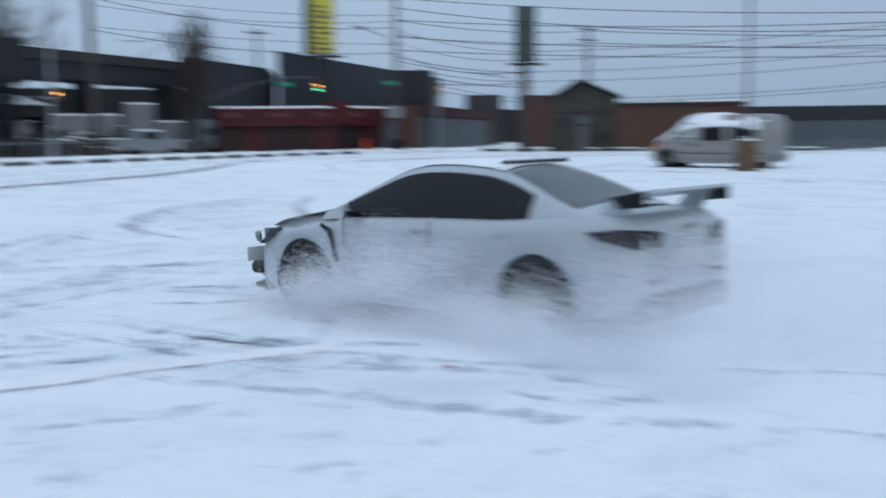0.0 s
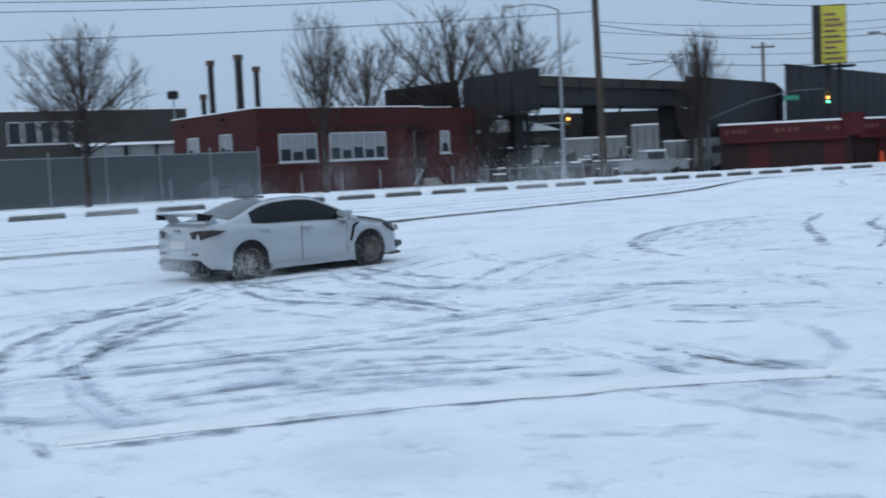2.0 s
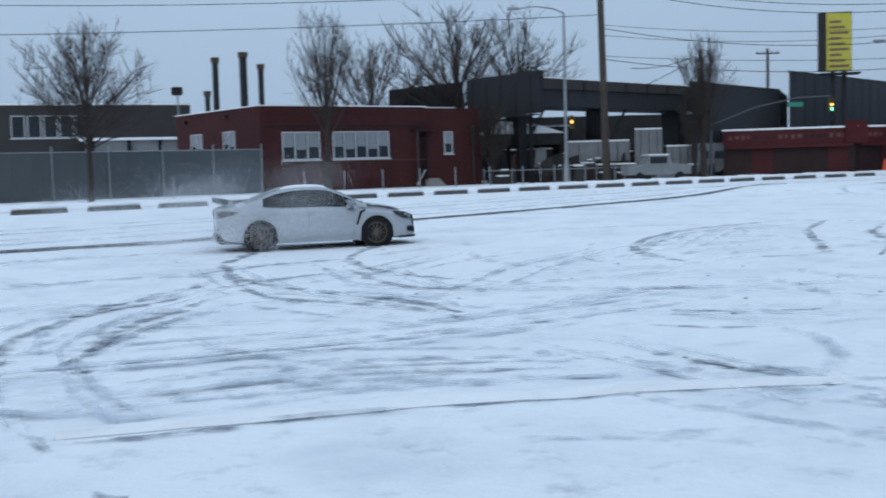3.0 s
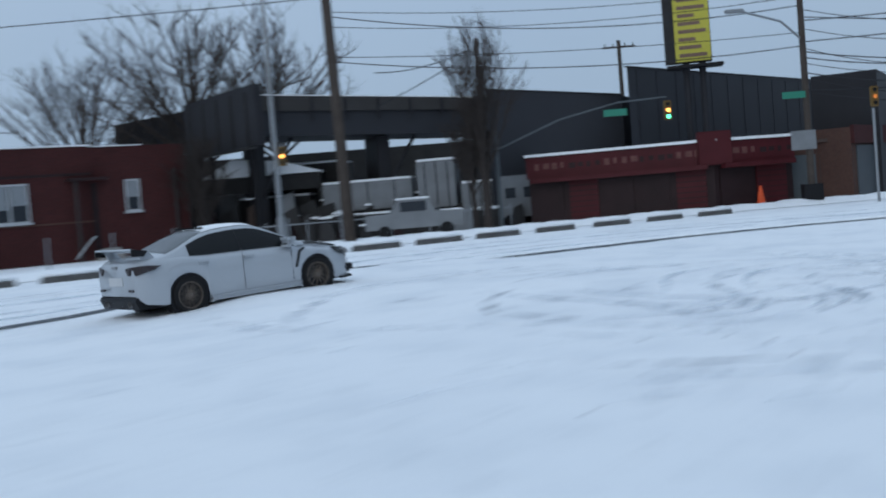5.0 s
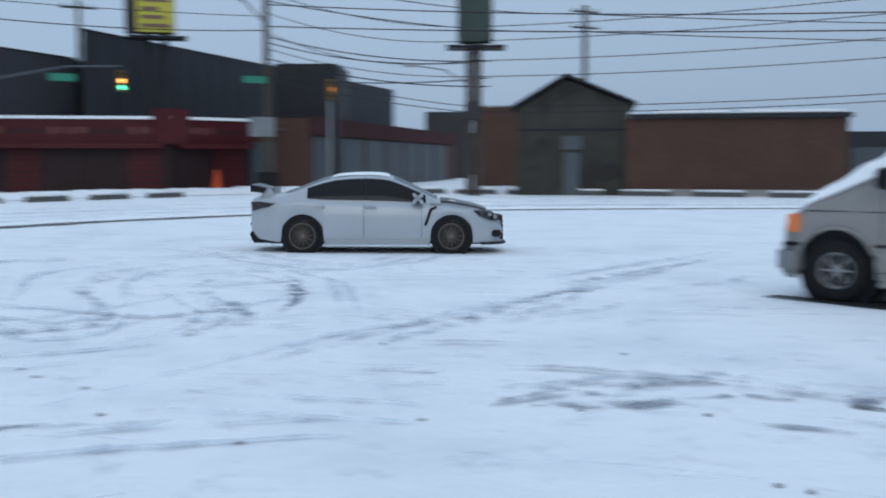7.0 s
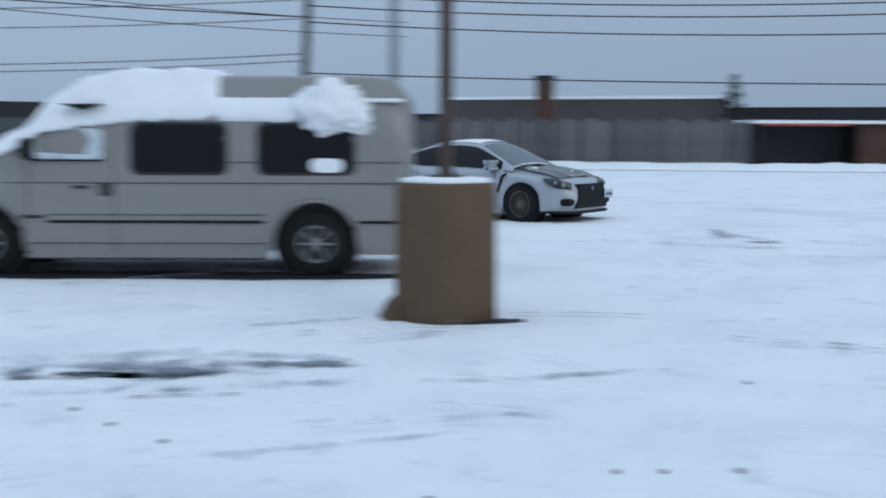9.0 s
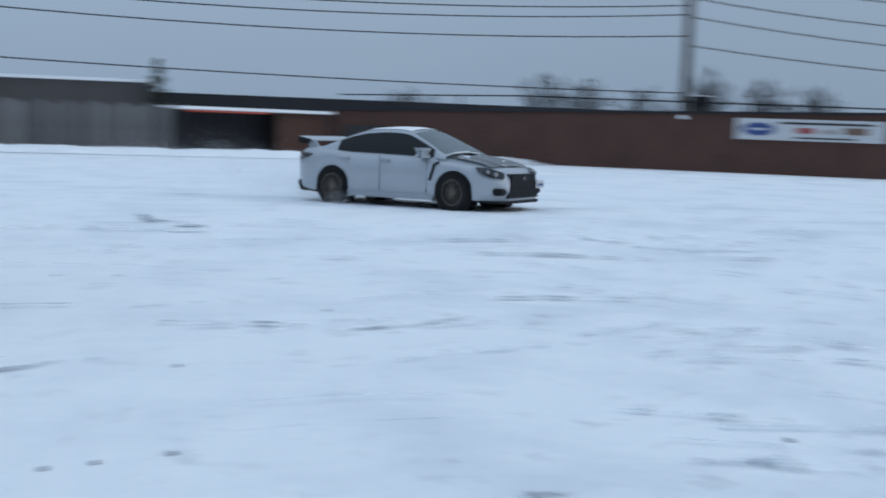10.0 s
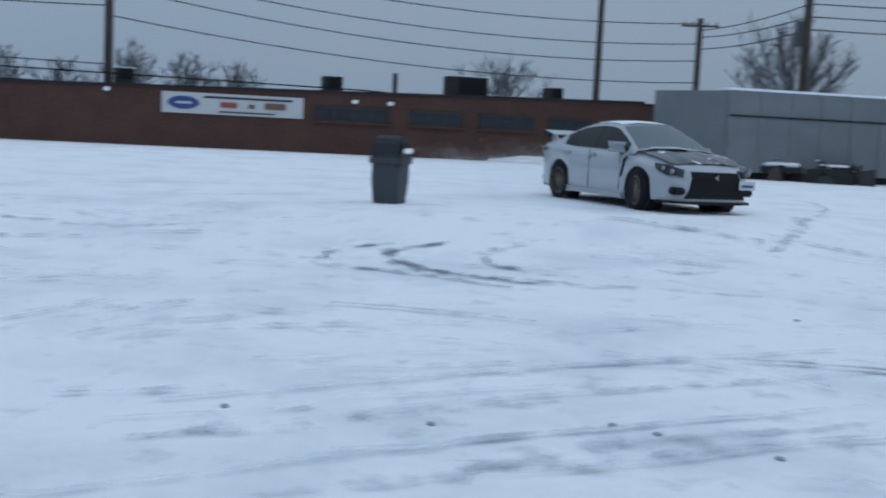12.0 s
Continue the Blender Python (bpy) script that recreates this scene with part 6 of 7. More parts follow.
# the drum's foot shadow is put into the dark of this slush strip
tagged(part("dark_ground_patch", ribbon(bmesh.new(), [(9.02, 3.45), (9.22, 3.22), (9.36, 3.02)], 0.34, 0.010, 0.4), BARE_AND_SHADE), "dark slush and painted foot shadow at the pole base", "bare asphalt", kind="structure")


def wheelie_bin():
    x, y = 15.06, -9.47
    t = thing("rubbish_bin", "grey plastic rubbish bin with a domed lid", "bin", pose(x, y, gz(x, y), 0, 0, -54))
    bm = bmesh.new()
    lo = [(-0.21, -0.21), (0.21, -0.21), (0.21, 0.21), (-0.21, 0.21)]
    rows = []
    for z, s in ((0, 1.0), (0.35, 1.07), (0.62, 1.14), (0.625, 1.3), (0.72, 1.32), (0.725, 1.12), (0.78, 1.10)):
        rows.append([bm.verts.new((px * s, py * s, z)) for px, py in lo])
    for a, b in zip(rows, rows[1:]):
        for i in range(4):
            bm.faces.new((a[i], a[(i + 1) % 4], b[(i + 1) % 4], b[i]))
    bm.faces.new(rows[0][::-1])
    bm.faces.new(rows[-1])
    bmesh.ops.bevel(bm, geom=[e for e in bm.edges if abs((e.verts[0].co - e.verts[1].co).normalized().z) > 0.5], offset=0.05, segments=3, affect="EDGES")
    part("body", bm, BIN_GREY, t, smooth=False)
    lid = prism(bmesh.new(), [(-0.25, 0.782), (0.25, 0.782), (0.245, 0.90), (0.21, 0.98), (0.14, 1.035), (0.04, 1.055), (-0.08, 1.05), (-0.17, 1.01), (-0.23, 0.93)], -0.23, 0.23)
    bmesh.ops.bevel(lid, geom=[e for e in lid.edges if e.calc_length() < 0.3 and abs(e.verts[0].co.y - e.verts[1].co.y) < 0.01], offset=0.03, segments=2, affect="EDGES")
    part("lid", lid, BIN_DARK, t, "dark domed lid with a flap")
    part("flap_opening", B(-0.18, 0.20, -0.25, -0.232, 0.80, 0.95, bevel=0.008), BLACK, t, "dark flap opening")
    # white lump for the bag that shows in the opening
    part("pale_patch", B(-0.16, 0.2, -0.30, -0.252, 0.79, 0.87, bevel=0.02), CAP, t, "white bag showing at the flap opening")
    for s in (-1, 1):
        part("handle", T((s * 0.27, -0.08, 0.66), (s * 0.27, 0.08, 0.66), 0.025), BIN_GREY, t)


wheelie_bin()


# ---- van ----
def rim_mesh(r, w, spokes, hub):
    """A dished wheel rim with spokes, axle along y, outer face at -y."""
    bm = bmesh.new()
    lathe(bm, [(r, w / 2), (r, -w / 2), (r * 0.93, -w / 2), (r * 0.88, -w * 0.2), (r * 0.86, w / 2)], "y", 32, close=False)
    for i in range(spokes):
        a = i * math.tau / spokes
        c, s = math.cos(a), math.sin(a)
        tube(bm, (c * hub * 0.8, -w * 0.38, s * hub * 0.8), (c * r * 0.92, -w * 0.40, s * r * 0.92), r * 0.075, r * 0.05, 5)
    lathe(bm, [(0.004, -w * 0.46), (hub * 0.6, -w * 0.46), (hub, -w * 0.38), (hub, 0)], "y", 16, close=False)
    return bm


def wheel(parent, x, y, z, radius, width, rim_r, material, spokes, flip):
    w = new("wheel")
    w.parent = parent
    w.matrix_basis = pose(x, y, z)
    turn = pose(0, 0, 0, 0, 0, 180 if flip else 0)
    tyre = [(rim_r * 0.97, -width * 0.42), (radius * 0.90, -width / 2), (radius * 0.97, -width * 0.42), (radius, -width * 0.25), (radius, width * 0.25), (radius * 0.97, width * 0.42), (radius * 0.90, width / 2), (rim_r * 0.97, width * 0.42)]
    part("tyre", lathe(bmesh.new(), tyre, "y", 36, close=False), RUBBER, w, smooth=True)
    part("rim", rim_mesh(rim_r, width * 0.86, spokes, rim_r * 0.28), material, w, "", turn)
    part("brake_disc", lathe(bmesh.new(), [(0.02, -0.02), (rim_r * 0.8, -0.02), (rim_r * 0.8, 0.03), (0.02, 0.03)], "y", 24), BLACK, w, "", turn @ pose(0, width * 0.12, 0))
    return w


def arch_z(x, centres, radius, base):
    """Height of the lower body edge at x, over round wheel openings."""
    z = base
    for cx, cz in centres:
        d = abs(x - cx)
        if d < radius:
            z = max(z, cz + math.sqrt(radius * radius - d * d))
    return z


def loft_sides(bm, xs, section):
    """Skins a half-section, given per station, on both sides."""
    for s in (1, -1):
        prev = None
        for x in xs:
            row = [bm.verts.new((x, y * s, z)) for y, z in section(x)]
            if prev:
                for i in range(len(row) - 1):
                    bm.faces.new((prev[i], prev[i + 1], row[i + 1], row[i]))
            prev = row
    bmesh.ops.remove_doubles(bm, verts=bm.verts, dist=0.0008)
    bmesh.ops.recalc_face_normals(bm, faces=bm.faces)
    return bm


def ends(bm, xs, section):
    for x in (xs[0], xs[-1]):
        row = section(x)
        vs = [bm.verts.new((x, y, z)) for y, z in row] + [bm.verts.new((x, -y, z)) for y, z in row[::-1] if y > 1e-4]
        bm.faces.new(vs)
    bmesh.ops.remove_doubles(bm, verts=bm.verts, dist=0.0008)
    bmesh.ops.recalc_face_normals(bm, faces=bm.faces)
    return bm


def lerp_table(x, table):
    for (a, u), (b, v) in zip(table, table[1:]):
        if x <= b:
            k = max(0.0, min(1.0, (x - a) / (b - a)))
            return u + (v - u) * k
    return table[-1][1]


def smooth_table(x, table):
    """lerp_table, rounded by averaging near by."""
    return sum(lerp_table(x + o, table) for o in (-0.09, -0.045, 0, 0.045, 0.09)) / 5


def van():
    fx, fy, rx_, ry_ = 9.98, 9.72, 11.41, 6.20
    hx, hy = fx - rx_, fy - ry_
    base_len = math.hypot(hx, hy)
    h = math.degrees(math.atan2(hy, hx))
    u = Vector((hx, hy, 0)).normalized()
    right_off = Vector((u.y, -u.x, 0)) * 0.86
    c = Vector(((fx + rx_) / 2, (fy + ry_) / 2, 0)) + right_off
    stand = Matrix.Translation(c) @ pose(0, 0, 0, 0, 0, h)
    t = thing("conversion_van", "beige high-top conversion van with snow on its roof and windscreen", "van", stand)
    hb = base_len / 2
    R = 0.37
    centres = ((hb, R), (-hb, R))
    top = [(-2.98, 1.95), (-2.90, 2.16), (-2.78, 2.27), (-2.5, 2.29), (0.1, 2.29), (0.55, 2.24), (0.85, 2.16), (1.15, 1.96), (1.40, 1.68), (1.95, 1.35), (2.40, 1.10), (2.54, 1.0), (2.58, 0.86)]
    half = [(-2.98, 0.90), (-2.8, 0.93), (1.7, 0.94), (2.3, 0.92), (2.58, 0.80)]
    xs = sorted(set([round(v, 3) for v in np.linspace(-2.98, 2.58, 70)] + [round(cx + o, 3) for cx in (hb, -hb) for o in np.linspace(-0.49, 0.49, 23)]))

    def section(x):
        zt, w = smooth_table(x, top), lerp_table(x, half)
        zb = min(arch_z(x, centres, 0.49, 0.25), zt - 0.20)
        belt = min(1.12, zt - 0.08)
        zs = min(2.00, belt + (zt - belt) * 0.72)
        mid_z = zb + (belt - zb) * 0.45
        return [(w * 0.97, zb), (w, mid_z), (w * 0.985, belt), (w * 0.965, belt + (zs - belt) * 0.55), (w * 0.92, zs), (w * 0.85, zs + (zt - zs) * 0.16), (w * 0.80, zs + (zt - zs) * 0.85), (w * 0.66, zt), (0, zt + 0.02)]

    def side_y(x, z):
        sec = section(x)
        for (y0, z0), (y1, z1) in zip(sec, sec[1:]):
            if z <= z1:
                return y0 + (y1 - y0) * max(0.0, (z - z0) / max(1e-4, z1 - z0))
        return sec[-2][0]

    def pane_shape(x0, x1, z0, z1, r, s, lift):
        """A rounded pane that follows the side of the body."""
        bm = bmesh.new()
        ring = []
        for cx, cz, a0 in ((x1 - r, z1 - r, 0), (x0 + r, z1 - r, 90), (x0 + r, z0 + r, 180), (x1 - r, z0 + r, 270)):
            for k in range(6):
                a = radians(a0 + 18 * k)
                ring.append((cx + r * math.cos(a), cz + r * math.sin(a)))
        outer = [bm.verts.new((x, s * (side_y(x, z) + lift), z)) for x, z in ring]
        inner = [bm.verts.new((x, s * (side_y(x, z) - 0.03), z)) for x, z in ring]
        bm.faces.new(outer)
        for i in range(len(ring)):
            j = (i + 1) % len(ring)
            bm.faces.new((outer[i], outer[j], inner[j], inner[i]))
        bmesh.ops.recalc_face_normals(bm, faces=bm.faces)
        return bm
    part("body", ends(loft_sides(bmesh.new(), xs, section), xs, section), VAN_PAINT, t, "beige-grey painted body", smooth=True)
    part("underbody", B(-2.85, 2.4, -0.62, 0.62, 0.42, 0.62), BLACK, t)
    for s in (1, -1):
        for x0, x1 in ((-0.88, 0.17), (-2.33, -1.27)):
            w = part("side_window", pane_shape(x0 - 0.035, x1 + 0.035, 1.155, 1.755, 0.11, s, 0.006), GREY_WALL, t, "grey rubber window surround")
            part("pane", pane_shape(x0, x1, 1.19, 1.725, 0.09, s, 0.014), CAR_GLASS, w, "dark tinted glass")
        part("front_window", pane_shape(0.52, 1.27, 1.33, 1.68, 0.06, s, 0.010), SNOWY_GLASS, t, "front door window half covered by snow")
        part("window_sill", B(0.50, 1.33, s * 0.915, s * 0.945, 1.312, 1.332), BLACK, t, "dark rubber window sill")
        part("trim_strip", B(-1.32, 1.15, s * 0.940, s * 0.950, 0.61, 0.642), BLACK, t, "dark trim strip")
        part("trim_strip", B(-2.85, -2.38, s * 0.930, s * 0.945, 0.61, 0.642), BLACK, t, "dark trim strip")
        # shade of the body creases drawn as thin grey strips
        part("crease_shade", B(-1.32, 1.15, s * 0.936, s * 0.944, 0.70, 0.708), GREY_WALL, t)
        part("crease_shade", B(-1.36, 1.40, s * 0.928, s * 0.936, 0.375, 0.382), GREY_WALL, t)
        part("waist_line", B(-2.9, 2.25, s * 0.915, s * 0.930, 1.06, 1.07), GREY_WALL, t)
        part("crease_shade", B(-1.26, -0.92, s * 0.905, s * 0.925, 1.30, 1.307), GREY_WALL, t)
        part("crease_shade", B(-2.88, -2.37, s * 0.900, s * 0.920, 1.30, 1.307), GREY_WALL, t)
        for x, z0, z1 in ((0.385, 0.26, 1.72), (1.36, 0.60, 1.30)):
            part("door_seam", poly_tube(bmesh.new(), [(x, s * (side_y(x, z) + 0.001), z) for z in np.linspace(z0, z1, 7)], 0.006), GREY_WALL, t)
        part("running_board", B(-1.36, 1.40, s * 0.80, s * 0.925, 0.205, 0.262, bevel=0.012), VAN_PAINT, t, "side step")
        part("sill_line", B(-1.34, 1.38, s * 0.90, s * 0.929, 0.192, 0.204), BLACK, t)
        part("door_handle", B(0.66, 0.86, s * 0.922, s * 0.955, 1.0, 1.035, bevel=0.01), GREY_WALL, t)
        part("fuel_flap", B(0.41, 0.55, s * 0.930, s * 0.942, 0.92, 1.06, bevel=0.004), GREY_WALL, t)
        part("badge", B(1.18, 1.45, s * 0.937, s * 0.944, 0.66, 0.70), GREY_WALL, t, "small unreadable badge bar")
        mir = part("mirror", B(1.26, 1.39, s * 0.98, s * 1.14, 1.33, 1.57, bevel=0.03), BLACK, t)
        part("mirror_arm", B(1.30, 1.35, s * 0.88, s * 1.0, 1.40, 1.44), BLACK, t)
        part("mirror_snow", B(1.27, 1.38, s * 0.99, s * 1.13, 1.56, 1.62, bevel=0.025), CAP, mir, "snow on the mirror")
        part("marker_lamp", B(2.33, 2.515, s * 0.80, s * 0.905, 0.80, 1.02, bevel=0.02), ORANGE, t, "orange corner marker lamp")
        part("roof_slit", prism(bmesh.new(), [(0.47, 1.955), (0.95, 1.955), (0.70, 1.885)], s * 0.90, s * 1.02), BLACK, t, "dark gap under the roof snow")
        for cx in (hb, -hb):
            part("wheel_flare", poly_tube(bmesh.new(), [(cx + 0.50 * math.cos(a), s * 0.925, R + 0.50 * math.sin(a)) for a in np.linspace(-0.15, math.pi + 0.15, 18)], 0.025), VAN_PAINT, t, smooth=True)
            wheel(t, cx, s * 0.80, R, R, 0.24, 0.215, STEEL, 8, s > 0)
            part("wheel_well", lathe(bmesh.new(), [(0.02, 0), (0.485, 0), (0.485, 0.3), (0.02, 0.3)], "y", 24), BLACK, t, "", pose(cx, 0.52 if s > 0 else -0.82, R))
    part("front_bumper", B(2.34, 2.64, -0.92, 0.92, 0.30, 0.64, bevel=0.06), JUNK_A, t, "pale front bumper")
    part("bumper_gap", B(2.30, 2.56, -0.90, 0.90, 0.64, 0.685), BLACK, t)
    part("rear_bumper", B(-3.1, -2.93, -0.90, 0.90, 0.34, 0.56, bevel=0.04), JUNK_A, t)
    part("grille", B(2.56, 2.60, -0.6, 0.6, 0.68, 0.88), BLACK, t)
    # snow: bonnet, windscreen and front roof, hanging down to the windows
    edge = [(-0.80, 1.90), (-0.70, 1.79), (0.3, 1.75), (0.45, 1.73), (0.9, 1.67), (1.28, 1.63), (1.42, 1.60), (2.0, 1.275), (2.42, 1.03)]
    sx = list(np.linspace(-0.80, 2.44, 80))

    def snow_section(x):
        sec = section(x)
        zt = sec[7][1]
        n1 = noise.noise(Vector((x * 3.1, 0, 0)))
        low = min(lerp_table(x, edge) + 0.035 * noise.noise(Vector((x * 6, 5, 0))), sec[4][1] - 0.02)
        zs = sec[4][1]
        end = min(1.0, (x + 0.80) * 6 + 0.15, (2.44 - x) * 6 + 0.15)
        k = (0.075 + 0.03 * n1) * end
        out = []
        for i, f in enumerate((0, 0.08, 0.3, 0.6, 1.0)):
            z = low + (zs - low) * f
            out.append((side_y(x, z) + (0.004 if i == 0 else 0.05 * end * (1 + 0.5 * noise.noise(Vector((x * 5, z * 5, 2))))), z))
        for i, (y, z) in enumerate(sec[5:]):
            bump = 1 + 0.5 * noise.noise(Vector((x * 3.5, y * 3.5, 7)))
            out.append((y + (0.05 * end if i < 2 else 0), z + k * bump * (0.6, 0.9, 1, 1)[i]))
        return out
    part("roof_snow", ends(loft_sides(bmesh.new(), sx, snow_section), sx, snow_section), CAP, t, "thick snow over windscreen and front roof", smooth=True)
    # thin strip along the gutter, then a lump over the rear window
    gx = list(np.linspace(-1.95, -0.72, 36))

    def gutter_section(x):
        f = min(1.0, (x + 1.95) * 3 + 0.1, (-0.72 - x) * 8 + 0.3)
        low = 1.96 - (0.20 + 0.05 * noise.noise(Vector((x * 5, 9, 0)))) * f
        out = []
        for k in (0, 0.12, 0.4, 0.75, 1.0):
            z = low + (2.0 - low) * k
            out.append((side_y(x, z) + (0.004 if k in (0,) else 0.05 * f * (1 + 0.5 * noise.noise(Vector((x * 6, z * 6, 3))))), z))
        return out + [(side_y(x, 2.0) - 0.05, 2.05)]
    for s in (1, -1):
        for rows, sec in ((gx, gutter_section), ([-2.9, -2.6, -2.3, -1.9], lambda x: [(0.868, 1.985), (0.885, 2.0), (0.87, 2.018), (0.80, 2.03)])):
            strip = loft_sides(bmesh.new(), rows, sec)
            bmesh.ops.delete(strip, geom=[v for v in strip.verts if v.co.y * s < 0], context="VERTS")
            part("gutter_snow", strip, CAP, t, "thin snow along the roof gutter", smooth=True)
    bm = bmesh.new()
    bmesh.ops.create_icosphere(bm, subdivisions=4, radius=1.0)
    for v in bm.verts:
        p = v.co.copy()
        v.co = Vector((p.x * 0.40 * (1.15 if p.x < 0 else 0.9), p.y * 0.15, p.z * 0.30)) * (1 + 0.45 * noise.noise(p * 1.9 + Vector((2, 0, 1))) + 0.22 * noise.noise(p * 5) + 0.10 * noise.noise(p * 12))
    for s in (1, -1):
        part("snow_lump", bm.copy(), CAP, t, "ragged lump of snow hanging over the rear window", pose(-2.07, s * 0.87, 1.88), smooth=True)
        # rounded white pane laid low over the rear window
        part("pale_patch", pane_shape(-2.22, -1.85, 1.19, 1.35, 0.079, s, 0.022), CAP, t, "white patch low on the rear window")
    bm.free()
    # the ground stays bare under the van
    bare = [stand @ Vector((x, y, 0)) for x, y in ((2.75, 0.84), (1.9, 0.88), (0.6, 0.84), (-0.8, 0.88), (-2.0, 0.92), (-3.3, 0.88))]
    tagged(part("dark_ground_patch", ribbon(bmesh.new(), [(p.x, p.y) for p in bare], 0.72, 0.009, 0.25), BARE_AND_SHADE, smooth=True), "dark bare asphalt under the parked van", "bare asphalt", kind="structure")


van()


# ---- the white sedan ----
CAR_TOP = [(-2.24, 0.92), (-2.17, 1.00), (-1.95, 1.03), (-1.45, 1.035), (-0.9, 0.985), (0.9, 0.95), (1.3, 0.92), (1.75, 0.84), (2.05, 0.74), (2.20, 0.62), (2.26, 0.52)]
CAR_HALF = [(-2.24, 0.66), (-2.12, 0.80), (-1.8, 0.875), (-1.32, 0.905), (-0.8, 0.875), (0.7, 0.875), (1.32, 0.905), (1.75, 0.86), (2.05, 0.75), (2.20, 0.58), (2.26, 0.45)]
CAR_LOW = [(-2.24, 0.42), (-2.1, 0.27), (-1.8, 0.22), (1.8, 0.21), (2.1, 0.20), (2.26, 0.22)]
ROOF_Z = [(-1.78, 1.05), (-1.50, 1.13), (-1.0, 1.33), (-0.72, 1.40), (-0.35, 1.43), (0.0, 1.43), (0.25, 1.395), (0.6, 1.24), (1.12, 0.985)]
AXLES = ((1.325, 0.325), (-1.325, 0.325))


def car_section(x):
    zt, w = smooth_table(x, CAR_TOP), smooth_table(x, CAR_HALF)
    zb = min(arch_z(x, AXLES, 0.385, lerp_table(x, CAR_LOW)), zt - 0.06)
    sh = zt - 0.05 - 0.04 * (1 if x > 0.9 else 0)
    return [(w * 0.965, zb), (w * 0.99, zb + (sh - zb) * 0.25), (w, zb + (sh - zb) * 0.6), (w * 0.985, zb + (sh - zb) * 0.85), (w * 0.93, sh), (w * 0.80, zt), (w * 0.4, zt + 0.018), (0, zt + 0.022)]


def cabin_point(x, v, off=0.0):
    """The cabin's side at x; v runs from the belt (0) to the roof rail (1)."""
    zr = smooth_table(x, ROOF_Z)
    zb = smooth_table(x, CAR_TOP) - 0.04
    wb = smooth_table(x, CAR_HALF) * 0.90
    lean_in = 0.22 * max(0.0, (zr - zb)) / 0.45
    y = wb - lean_in * (v ** 1.25)
    return Vector((x, y + off, zb + (zr - 0.045 - zb) * v + off * 0.3))


def roof_point(x, k, off=0.0):
    """The cabin's top at x; k runs across from -1 to 1."""
    e = cabin_point(x, 1.0)
    zr = smooth_table(x, ROOF_Z)
    return Vector((x, e.y * k, e.z + (zr + 0.012 - e.z) * (1 - abs(k) ** 2.6) + off))


def patch(fn, us, vs):
    bm = bmesh.new()
    grid = [[bm.verts.new(fn(u, v)) for v in vs] for u in us]
    for a, b in zip(grid, grid[1:]):
        for i in range(len(vs) - 1):
            bm.faces.new((a[i], a[i + 1], b[i + 1], b[i]))
    bmesh.ops.recalc_face_normals(bm, faces=bm.faces)
    return bm


def side_glass(x0, x1, s, v0=0.05, v1=0.90):
    """Window between x0 and x1 in the cabin side, cut off by the sloping pillars."""
    bm = bmesh.new()
    prev = None
    for x in np.linspace(x0, x1, 16):
        top_v = v1
        zr, zb = smooth_table(x, ROOF_Z), smooth_table(x, CAR_TOP)
        if zr - zb < 0.10:
            continue
        lo, hi = cabin_point(x, v0, 0.006), cabin_point(x, top_v, 0.006)
        if hi.z - lo.z < 0.03:
            continue
        row = [bm.verts.new(((q := cabin_point(x, v0 + (top_v - v0) * k / 4, 0.006)).x, q.y * s, q.z)) for k in range(5)]
        if prev:
            for i in range(4):
                bm.faces.new((prev[i], prev[i + 1], row[i + 1], row[i]))
        prev = row
    loose = [v for v in bm.verts if not v.link_faces]
    bmesh.ops.delete(bm, geom=loose, context="VERTS")
    bmesh.ops.recalc_face_normals(bm, faces=bm.faces)
    return bm


